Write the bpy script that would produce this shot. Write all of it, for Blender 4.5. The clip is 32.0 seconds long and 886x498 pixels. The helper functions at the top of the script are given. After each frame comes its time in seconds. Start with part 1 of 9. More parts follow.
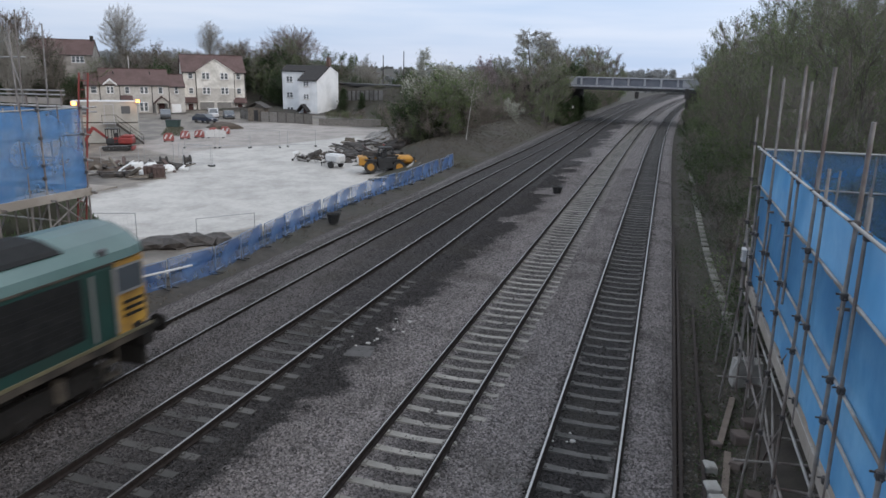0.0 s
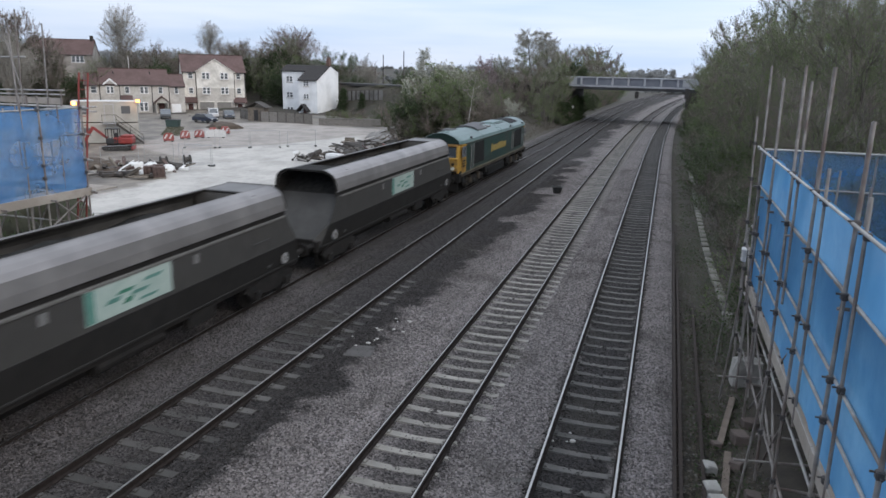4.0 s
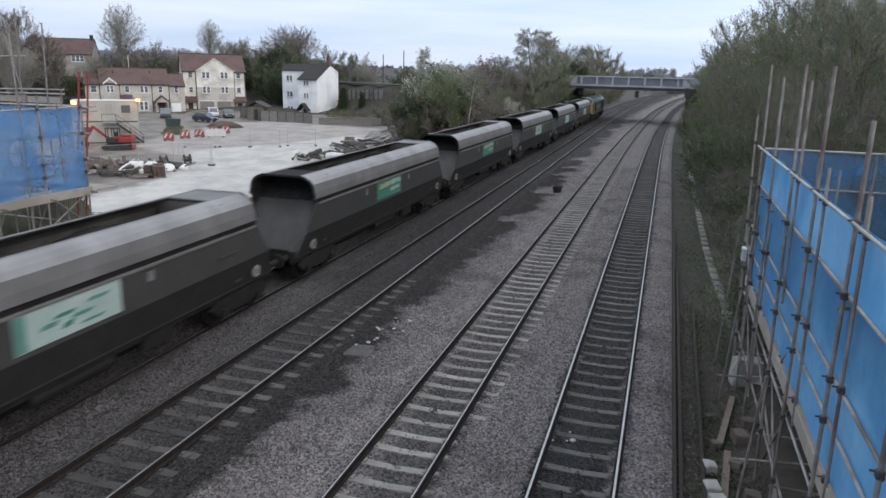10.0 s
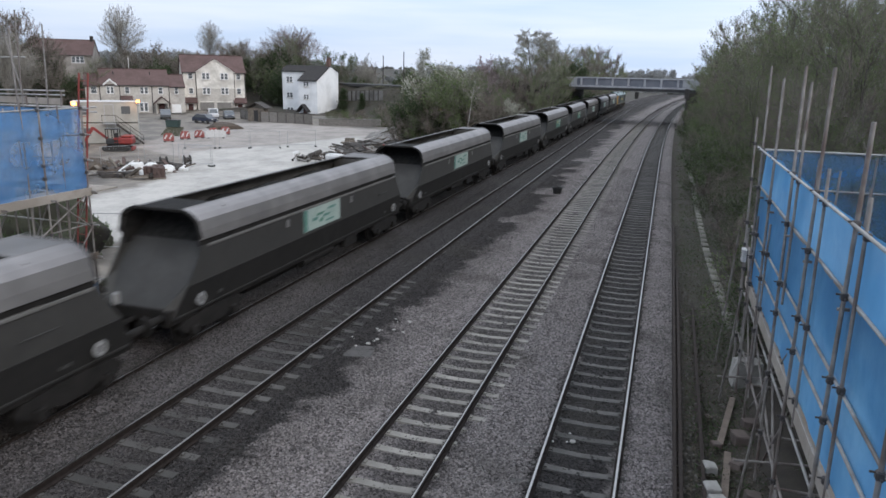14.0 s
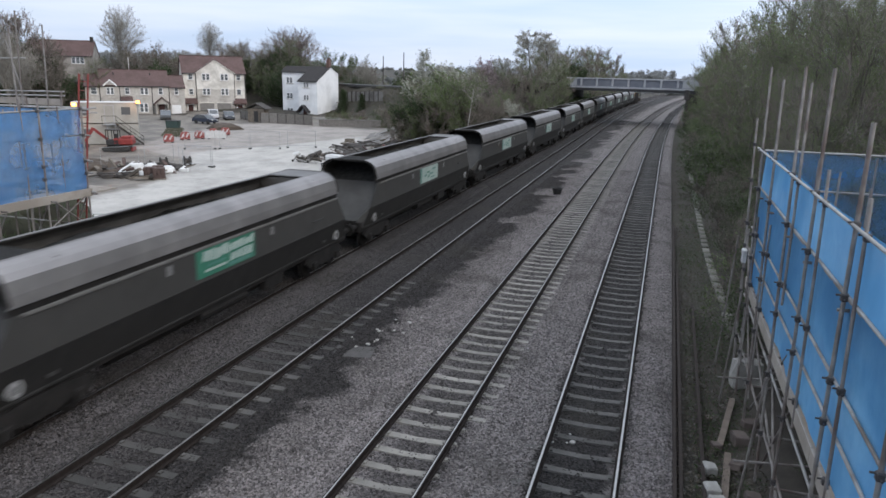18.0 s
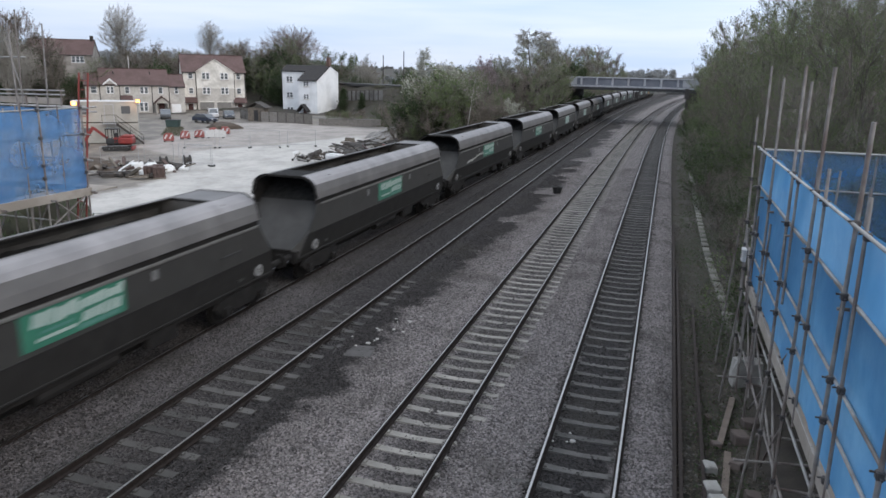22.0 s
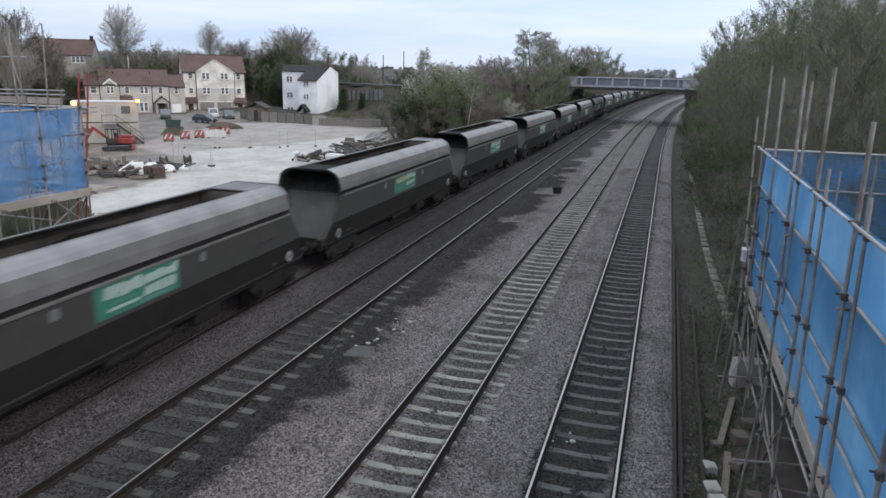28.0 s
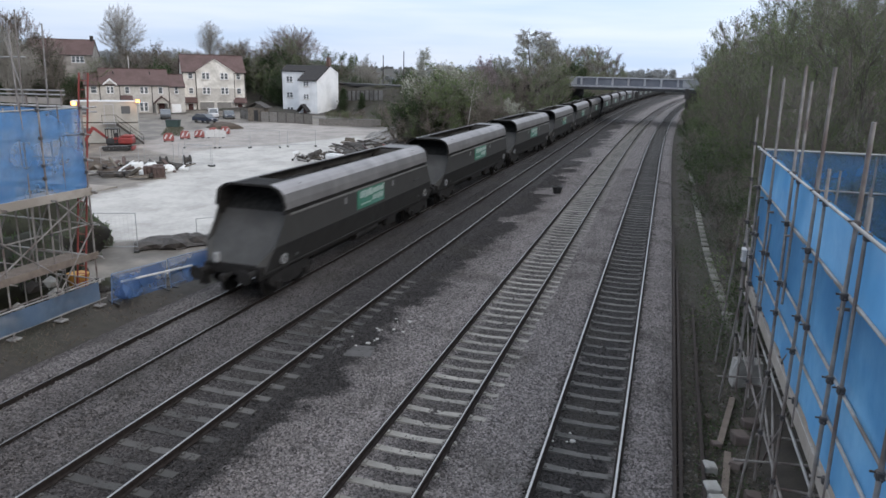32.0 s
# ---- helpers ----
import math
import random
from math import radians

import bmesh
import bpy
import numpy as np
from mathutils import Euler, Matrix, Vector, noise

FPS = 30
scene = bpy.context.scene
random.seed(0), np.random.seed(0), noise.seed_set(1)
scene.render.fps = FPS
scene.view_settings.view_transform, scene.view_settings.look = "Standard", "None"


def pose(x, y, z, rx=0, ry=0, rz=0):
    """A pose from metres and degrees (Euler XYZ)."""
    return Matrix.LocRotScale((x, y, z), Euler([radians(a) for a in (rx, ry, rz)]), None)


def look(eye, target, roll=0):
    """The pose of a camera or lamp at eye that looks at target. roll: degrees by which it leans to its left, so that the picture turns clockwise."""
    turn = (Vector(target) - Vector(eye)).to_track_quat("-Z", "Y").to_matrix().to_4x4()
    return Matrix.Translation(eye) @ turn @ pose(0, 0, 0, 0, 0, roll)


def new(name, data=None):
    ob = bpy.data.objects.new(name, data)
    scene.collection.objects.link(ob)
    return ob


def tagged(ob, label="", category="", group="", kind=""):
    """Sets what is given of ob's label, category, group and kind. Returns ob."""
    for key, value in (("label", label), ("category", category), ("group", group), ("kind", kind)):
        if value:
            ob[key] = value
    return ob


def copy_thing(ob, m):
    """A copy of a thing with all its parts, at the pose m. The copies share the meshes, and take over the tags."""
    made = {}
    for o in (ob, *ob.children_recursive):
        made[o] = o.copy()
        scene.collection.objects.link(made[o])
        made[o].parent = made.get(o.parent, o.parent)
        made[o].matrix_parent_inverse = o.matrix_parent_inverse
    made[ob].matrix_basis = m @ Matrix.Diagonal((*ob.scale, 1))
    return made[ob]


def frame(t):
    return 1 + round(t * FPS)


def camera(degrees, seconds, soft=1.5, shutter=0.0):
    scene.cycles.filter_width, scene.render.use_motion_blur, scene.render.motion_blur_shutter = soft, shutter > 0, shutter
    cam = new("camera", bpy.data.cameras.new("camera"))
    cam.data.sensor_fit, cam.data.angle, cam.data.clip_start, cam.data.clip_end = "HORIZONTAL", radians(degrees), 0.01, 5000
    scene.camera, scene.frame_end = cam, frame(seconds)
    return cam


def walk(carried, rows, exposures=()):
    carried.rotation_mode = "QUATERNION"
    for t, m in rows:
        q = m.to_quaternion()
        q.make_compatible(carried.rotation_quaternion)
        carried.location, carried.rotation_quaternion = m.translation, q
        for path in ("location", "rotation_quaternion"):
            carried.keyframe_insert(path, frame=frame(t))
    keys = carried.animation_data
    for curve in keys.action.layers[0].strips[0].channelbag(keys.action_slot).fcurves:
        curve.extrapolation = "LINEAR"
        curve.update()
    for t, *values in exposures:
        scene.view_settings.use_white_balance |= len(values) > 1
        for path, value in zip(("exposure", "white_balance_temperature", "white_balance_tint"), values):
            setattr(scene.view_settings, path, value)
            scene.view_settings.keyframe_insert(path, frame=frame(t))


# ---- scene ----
# World: x across the line (right positive), y along it, z up; rail tops at z = 0.
EYE = Vector((0.0, 0.0, 7.4675))
FOV, YAW, TILT, LEAN = 64.06, 17.048, 14.094, 1.367


def aim(up=0.0):
    """The camera's pose; up: degrees by which it is lifted from its mean tilt."""
    a, b = radians(YAW), radians(TILT - up)
    way = Vector((-math.sin(a) * math.cos(b), math.cos(a) * math.cos(b), -math.sin(b)))
    return look(EYE, EYE + way, LEAN)


cam = camera(FOV, 32.0, soft=1.6, shutter=0.6)
walk(cam, [(0, aim()), (3.5, aim()), (5.5, aim(-0.068)), (11.3, aim(-0.068)), (12.3, aim(0.0)), (14.3, aim(0.02)),
           (16.5, aim(0.075)), (19.5, aim(0.075)), (21.0, aim()), (32.0, aim())],
     exposures=[(0.0, 0.72), (0.5, 0.8), (1.2, 0.92), (32.0, 0.95)])

# ---- light: an overcast evening sky, the sun low and veiled ----
SUN_EL, SUN_AZ = 28.0, 120.0
world = bpy.data.worlds.new("sky")
scene.world = world
world.use_nodes = True
wn, wl = world.node_tree.nodes, world.node_tree.links
wn.clear()
w_out = wn.new("ShaderNodeOutputWorld")
w_bg = wn.new("ShaderNodeBackground")
w_sky = wn.new("ShaderNodeTexSky")
w_sky.sky_type = "NISHITA"
w_sky.sun_disc = False
w_sky.sun_elevation, w_sky.sun_rotation = radians(SUN_EL), radians(SUN_AZ)
w_sky.air_density, w_sky.dust_density, w_sky.ozone_density = 1.0, 1.5, 2.0
w_co = wn.new("ShaderNodeTexCoord")
w_map = wn.new("ShaderNodeMapping")
w_map.inputs["Scale"].default_value = (1.0, 1.0, 11.0)
w_map.inputs["Rotation"].default_value = (0.05, 0.09, 0)
w_noise = wn.new("ShaderNodeTexNoise")
w_noise.inputs["Scale"].default_value = 2.6
w_noise.inputs["Detail"].default_value = 7.0
w_ramp = wn.new("ShaderNodeMapRange")
w_ramp.inputs["From Min"].default_value, w_ramp.inputs["From Max"].default_value = 0.36, 0.66
w_cloud = wn.new("ShaderNodeMix")
w_cloud.data_type = "RGBA"
w_cloud.inputs[6].default_value, w_cloud.inputs[7].default_value = (3.8, 4.5, 5.6, 1), (4.95, 5.3, 6.0, 1)
w_mix = wn.new("ShaderNodeMix")
w_mix.data_type = "RGBA"
w_mix.inputs[0].default_value = 0.92
w_sep = wn.new("ShaderNodeSeparateXYZ")
# an overcast dome: bluish near the horizon, brighter and more neutral overhead
w_lift = wn.new("ShaderNodeMix")
w_lift.data_type = "RGBA"
w_lift.inputs[6].default_value, w_lift.inputs[7].default_value = (0.925, 0.965, 1.05, 1), (1.98, 1.9, 1.74, 1)
w_mul = wn.new("ShaderNodeVectorMath")
w_mul.operation = "MULTIPLY"
# the evening light lies to the right of the line
w_side = wn.new("ShaderNodeMapRange")
w_side.inputs["From Min"].default_value, w_side.inputs["From Max"].default_value = -0.7, 0.4
w_side.inputs["To Min"].default_value, w_side.inputs["To Max"].default_value = 0.84, 1.02
w_both = wn.new("ShaderNodeVectorMath")
w_both.operation = "SCALE"
wl.new(w_co.outputs["Generated"], w_map.inputs["Vector"])
wl.new(w_map.outputs["Vector"], w_noise.inputs["Vector"])
wl.new(w_noise.outputs["Fac"], w_ramp.inputs["Value"])
wl.new(w_ramp.outputs["Result"], w_cloud.inputs[0])
wl.new(w_sky.outputs["Color"], w_mix.inputs[6])
wl.new(w_cloud.outputs[2], w_mix.inputs[7])
wl.new(w_co.outputs["Generated"], w_sep.inputs[0])
wl.new(w_sep.outputs["Z"], w_lift.inputs[0])
wl.new(w_sep.outputs["X"], w_side.inputs["Value"])
wl.new(w_mix.outputs[2], w_mul.inputs[0])
wl.new(w_lift.outputs[2], w_mul.inputs[1])
wl.new(w_mul.outputs["Vector"], w_both.inputs[0])
wl.new(w_side.outputs["Result"], w_both.inputs["Scale"])
wl.new(w_both.outputs["Vector"], w_bg.inputs["Color"])
w_bg.inputs["Strength"].default_value = 0.10
wl.new(w_bg.outputs["Background"], w_out.inputs["Surface"])

sun = new("sun", bpy.data.lights.new("sun", "SUN"))
sun.data.energy, sun.data.angle, sun.data.color = 0.6, radians(40), (1.0, 0.88, 0.74)
sun_dir = Vector((math.sin(radians(SUN_AZ)) * math.cos(radians(SUN_EL)), math.cos(radians(SUN_AZ)) * math.cos(radians(SUN_EL)), math.sin(radians(SUN_EL))))
sun.matrix_basis = look((0, 0, 60), Vector((0, 0, 60)) - sun_dir)

# ---- materials ----


def surf(name, c1, c2, scale=3.0, rough=0.8, bump=0.2, fine=40.0, c3=None, big=0.35, metal=0.0, spread=0.0, alpha=1.0, spec=0.4):
    """A two-scale noisy surface: c1 to c2 by the mean grain, c3 in large stains, relief by the fine grain."""
    m = bpy.data.materials.new(name)
    m.use_nodes = True
    n, l = m.node_tree.nodes, m.node_tree.links
    b = n["Principled BSDF"]
    co = n.new("ShaderNodeTexCoord")
    a1 = n.new("ShaderNodeTexNoise")
    a1.inputs["Scale"].default_value, a1.inputs["Detail"].default_value, a1.inputs["Roughness"].default_value = scale, 5.0, 0.65
    l.new(co.outputs["Object"], a1.inputs["Vector"])
    r1 = n.new("ShaderNodeMapRange")
    r1.inputs["From Min"].default_value, r1.inputs["From Max"].default_value = 0.33, 0.67
    l.new(a1.outputs["Fac"], r1.inputs["Value"])
    mx = n.new("ShaderNodeMix")
    mx.data_type = "RGBA"
    mx.inputs[6].default_value, mx.inputs[7].default_value = (*c1, 1), (*c2, 1)
    l.new(r1.outputs["Result"], mx.inputs[0])
    col = mx.outputs[2]
    if c3:
        a2 = n.new("ShaderNodeTexNoise")
        a2.inputs["Scale"].default_value, a2.inputs["Detail"].default_value = big, 4.0
        l.new(co.outputs["Object"], a2.inputs["Vector"])
        r2 = n.new("ShaderNodeMapRange")
        r2.inputs["From Min"].default_value, r2.inputs["From Max"].default_value = 0.45, 0.68
        l.new(a2.outputs["Fac"], r2.inputs["Value"])
        m2 = n.new("ShaderNodeMix")
        m2.data_type = "RGBA"
        m2.inputs[7].default_value = (*c3, 1)
        l.new(r2.outputs["Result"], m2.inputs[0])
        l.new(col, m2.inputs[6])
        col = m2.outputs[2]
    if spread:
        info = n.new("ShaderNodeObjectInfo")
        hv = n.new("ShaderNodeHueSaturation")
        mr = n.new("ShaderNodeMapRange")
        mr.inputs["To Min"].default_value, mr.inputs["To Max"].default_value = 1 - spread, 1 + spread
        l.new(info.outputs["Random"], mr.inputs["Value"])
        l.new(mr.outputs["Result"], hv.inputs["Value"])
        l.new(col, hv.inputs["Color"])
        col = hv.outputs["Color"]
    l.new(col, b.inputs["Base Color"])
    b.inputs["Roughness"].default_value, b.inputs["Metallic"].default_value = rough, metal
    b.inputs["Specular IOR Level"].default_value = spec
    b.inputs["Alpha"].default_value = alpha
    if bump:
        a3 = n.new("ShaderNodeTexNoise")
        a3.inputs["Scale"].default_value, a3.inputs["Detail"].default_value = fine, 3.0
        l.new(co.outputs["Object"], a3.inputs["Vector"])
        bp = n.new("ShaderNodeBump")
        bp.inputs["Strength"].default_value, bp.inputs["Distance"].default_value = bump, 0.02
        l.new(a3.outputs["Fac"], bp.inputs["Height"])
        l.new(bp.outputs["Normal"], b.inputs["Normal"])
    return m


def glow(name, color, strength):
    m = bpy.data.materials.new(name)
    m.use_nodes = True
    b = m.node_tree.nodes["Principled BSDF"]
    b.inputs["Base Color"].default_value = (*color, 1)
    b.inputs["Emission Color"].default_value, b.inputs["Emission Strength"].default_value = (*color, 1), strength
    return m


def glass(name, tint=(0.05, 0.06, 0.07)):
    m = bpy.data.materials.new(name)
    m.use_nodes = True
    b = m.node_tree.nodes["Principled BSDF"]
    b.inputs["Base Color"].default_value = (*tint, 1)
    b.inputs["Roughness"].default_value = 0.06
    b.inputs["Specular IOR Level"].default_value = 0.6
    return m


def leafy(name, c1, c2, rough=0.7, thin=0.0):
    """Foliage whose colour runs from c1 to c2 leaf by leaf."""
    m = bpy.data.materials.new(name)
    m.use_nodes = True
    n, l = m.node_tree.nodes, m.node_tree.links
    b = n["Principled BSDF"]
    g = n.new("ShaderNodeNewGeometry")
    co = n.new("ShaderNodeTexCoord")
    a1 = n.new("ShaderNodeTexNoise")
    a1.inputs["Scale"].default_value = 0.9
    l.new(co.outputs["Object"], a1.inputs["Vector"])
    ad = n.new("ShaderNodeMath")
    ad.operation = "ADD"
    sc = n.new("ShaderNodeMath")
    sc.operation = "MULTIPLY"
    sc.inputs[1].default_value = 0.55
    l.new(g.outputs["Random Per Island"], sc.inputs[0])
    mr = n.new("ShaderNodeMapRange")
    mr.inputs["From Min"].default_value, mr.inputs["From Max"].default_value = 0.35, 0.75
    mr.inputs["To Max"].default_value = 0.5
    l.new(a1.outputs["Fac"], mr.inputs["Value"])
    l.new(sc.outputs[0], ad.inputs[0])
    l.new(mr.outputs["Result"], ad.inputs[1])
    mx = n.new("ShaderNodeMix")
    mx.data_type = "RGBA"
    mx.inputs[6].default_value, mx.inputs[7].default_value = (*c1, 1), (*c2, 1)
    l.new(ad.outputs[0], mx.inputs[0])
    l.new(mx.outputs[2], b.inputs["Base Color"])
    b.inputs["Roughness"].default_value = rough
    b.inputs["Specular IOR Level"].default_value = 0.2
    if thin:
        tl, ms = n.new("ShaderNodeBsdfTranslucent"), n.new("ShaderNodeMixShader")
        l.new(mx.outputs[2], tl.inputs["Color"])
        ms.inputs[0].default_value = thin
        l.new(b.outputs[0], ms.inputs[1])
        l.new(tl.outputs[0], ms.inputs[2])
        l.new(ms.outputs[0], n["Material Output"].inputs["Surface"])
    return m


# ---- mesh helpers ----


def mesh_of(bm, name, mat, smooth=False):
    me = bpy.data.meshes.new(name)
    bm.normal_update()
    bm.to_mesh(me)
    bm.free()
    for m in mat if isinstance(mat, (list, tuple)) else [mat]:
        me.materials.append(m)
    if smooth:
        me.polygons.foreach_set("use_smooth", [True] * len(me.polygons))
    return me


def part(name, bm, mat, parent=None, label="", smooth=False):
    """Links a bmesh (or a mesh) as one object under its thing."""
    ob = new(name, bm if isinstance(bm, bpy.types.Mesh) else mesh_of(bm, name, mat, smooth))
    ob.parent = parent
    return tagged(ob, label) if label else ob


def thing(name, label, category, m=None, group="", kind=""):
    ob = new(name)
    ob.empty_display_size = 0.2
    if m is not None:
        ob.matrix_basis = m
    return tagged(ob, label, category, group, kind)


def box(bm, x0, x1, y0, y1, z0, z1, bevel=0.0):
    vs = bmesh.ops.create_cube(bm, size=1.0, matrix=Matrix.LocRotScale(((x0 + x1) / 2, (y0 + y1) / 2, (z0 + z1) / 2), None, (x1 - x0, y1 - y0, z1 - z0)))["verts"]
    if bevel:
        es = list({e for v in vs for e in v.link_edges})
        bmesh.ops.bevel(bm, geom=es, offset=bevel, segments=1, affect="EDGES", profile=0.7)
    return bm


def boxed(*a, **k):
    return box(bmesh.new(), *a, **k)


def tube(bm, p0, p1, r, r1=None, n=8, caps=True):
    p0, p1 = Vector(p0), Vector(p1)
    d = p1 - p0
    m = Matrix.Translation((p0 + p1) / 2) @ d.to_track_quat("Z", "Y").to_matrix().to_4x4()
    bmesh.ops.create_cone(bm, cap_ends=caps, segments=n, radius1=r, radius2=r if r1 is None else r1, depth=d.length, matrix=m)
    return bm


def ball(bm, c, r, sub=1, sx=1, sy=1, sz=1):
    bmesh.ops.create_icosphere(bm, subdivisions=sub, radius=r, matrix=Matrix.LocRotScale(c, None, (sx, sy, sz)))
    return bm


def sweep(bm, sections, closed=True, caps=True):
    """Skins a row of equal rings of points."""
    rings = [[bm.verts.new(p) for p in s] for s in sections]
    n = len(rings[0])
    for a, b in zip(rings, rings[1:]):
        for i in range(n if closed else n - 1):
            j = (i + 1) % n
            bm.faces.new((a[i], a[j], b[j], b[i]))
    if caps and closed:
        bm.faces.new(rings[0][::-1])
        bm.faces.new(rings[-1])
    bmesh.ops.recalc_face_normals(bm, faces=bm.faces)
    return bm


def extrude(bm, outline, y0, y1):
    """A prism along y of an outline in x and z."""
    return sweep(bm, [[(x, y0, z) for x, z in outline], [(x, y1, z) for x, z in outline]])


def prism(bm, outline, z0, z1):
    return sweep(bm, [[(x, y, z0) for x, y in outline], [(x, y, z1) for x, y in outline]])


def mesh_np(name, verts, faces, mat, smooth=False):
    """A mesh from arrays; all faces have the same number of corners."""
    verts, faces = np.asarray(verts, dtype=np.float32), np.asarray(faces, dtype=np.int32)
    me = bpy.data.meshes.new(name)
    k = faces.shape[1]
    me.vertices.add(len(verts))
    me.vertices.foreach_set("co", verts.ravel())
    me.loops.add(faces.size)
    me.loops.foreach_set("vertex_index", faces.ravel())
    me.polygons.add(len(faces))
    me.polygons.foreach_set("loop_start", np.arange(0, faces.size, k, dtype=np.int32))
    me.polygons.foreach_set("loop_total", np.full(len(faces), k, dtype=np.int32))
    if smooth:
        me.polygons.foreach_set("use_smooth", np.ones(len(faces), dtype=bool))
    me.update(calc_edges=True)
    me.validate()
    me.materials.append(mat)
    return me


# ---- the lines of the tracks ----
X1, X2, X3, X4 = -13.05, -9.571, -4.493, -1.031
GAUGE = 1.505


def ramp(v, a, b):
    t = min(1.0, max(0.0, (v - a) / (b - a)))
    return t * t * (3 - 2 * t)


def bend_left(y):
    """Sideways shift of the two far tracks at y."""
    return 1.75e-4 * max(0.0, y - 102.5) ** 2


def bend_right(y):
    return 2.33e-4 * max(0.0, y - 61.5) ** 2


def line1(y):
    return X1 + bend_left(y) + 0.2 * (1 - ramp(y, 6, 20)) + 0.5 * ramp(y, 42, 80)


def line2(y):
    return X2 + bend_left(y)


def line3(y):
    return X3 + bend_right(y)


def line4(y):
    return X4 + bend_right(y)


ROAD = [(-150.0, 165.0), (-80.0, 153.0), (-57.0, 142.5), (-17.5, 126.3), (6.4, 123.6), (70.0, 117.0)]


def off_road(x, y):
    """Distance from the middle of the road that crosses the bridge."""
    best = 1e9
    for (ax, ay), (bx, by) in zip(ROAD, ROAD[1:]):
        dx, dy = bx - ax, by - ay
        t = min(1, max(0, ((x - ax) * dx + (y - ay) * dy) / (dx * dx + dy * dy)))
        best = min(best, math.hypot(x - ax - t * dx, y - ay - t * dy))
    return best


def road_height(x):
    """The road falls gently from the bridge towards the houses."""
    return 5.6 - 1.15 * ramp(-x, 22, 50)


def land(x, y):
    """Height of the natural ground."""
    z = -0.35
    r = x - 3.2 - bend_right(min(y, 260))
    if r > 0:
        z += min(3.4, 0.4 * r) * ramp(y, -30, 10)
    far = ramp(y, 56, 72)
    edge = -17.6 - far * 9.0 + bend_left(min(y, 260))
    if x < edge:
        # the yard lies two metres below the line
        low = ramp(edge - x, 0, 3.2) * ramp(y, 17.5, 22.5) * (1 - ramp(y, 118, 150))
        z -= 1.65 * low
    left = x + 21.0 - bend_left(min(y, 260))
    if y > 58 and left < 8:
        z += far * 1.5 * math.exp(-(left / 3.6) ** 2) * (1 - ramp(y, 105, 150))
    if y > 120:
        z += 6.5 * ramp(y, 125, 230) * ramp(-x, 40, 110) * ramp(-x / y, 0.46, 0.56)
    if 90 < y < 210 and (x < -16 or x > 7):
        z = max(z, road_height(x) - 0.4 - (0.65 + 0.4 * ramp(-x, 45, 62)) * max(0.0, off_road(x, y) - 4.2))
    d = math.hypot(x, y)
    if d > 330 and not (-60 < x - bend_left(min(y, 700)) < 60):
        z += min(9.0, (d - 330) * 0.012)
    return z + 0.12 * noise.noise(Vector((x * 0.13, y * 0.13, 0))) * min(1, abs(x + 7) / 12) * (0.4 if x < -18 and y < 118 else 1)

# ---- ground, track bed, yard ----
M_EARTH = surf("earth_grass", (0.037, 0.032, 0.028), (0.066, 0.058, 0.049), 1.6, 0.95, 0.6, 14, (0.042, 0.042, 0.029), 0.22)
M_RUST = surf("rail_rust", (0.014, 0.011, 0.01), (0.028, 0.022, 0.02), 9, 0.85, 0.2, 60, spec=0.15)
M_STEEL = surf("rail_top", (0.42, 0.41, 0.4), (0.32, 0.315, 0.31), 6, 0.4, 0.05, 80, metal=1.0)
M_CONC_PALE = surf("sleeper_pale", (0.165, 0.156, 0.142), (0.24, 0.226, 0.205), 4, 0.85, 0.3, 50, spread=0.22)
M_CONC_MID = surf("sleeper_stained", (0.058, 0.055, 0.052), (0.1, 0.094, 0.088), 2.2, 0.85, 0.3, 50, (0.045, 0.042, 0.04), 1.1, spread=0.35)
M_CONC_DARK = surf("sleeper_dark", (0.06, 0.057, 0.054), (0.1, 0.095, 0.09), 4, 0.85, 0.3, 50, spread=0.25)


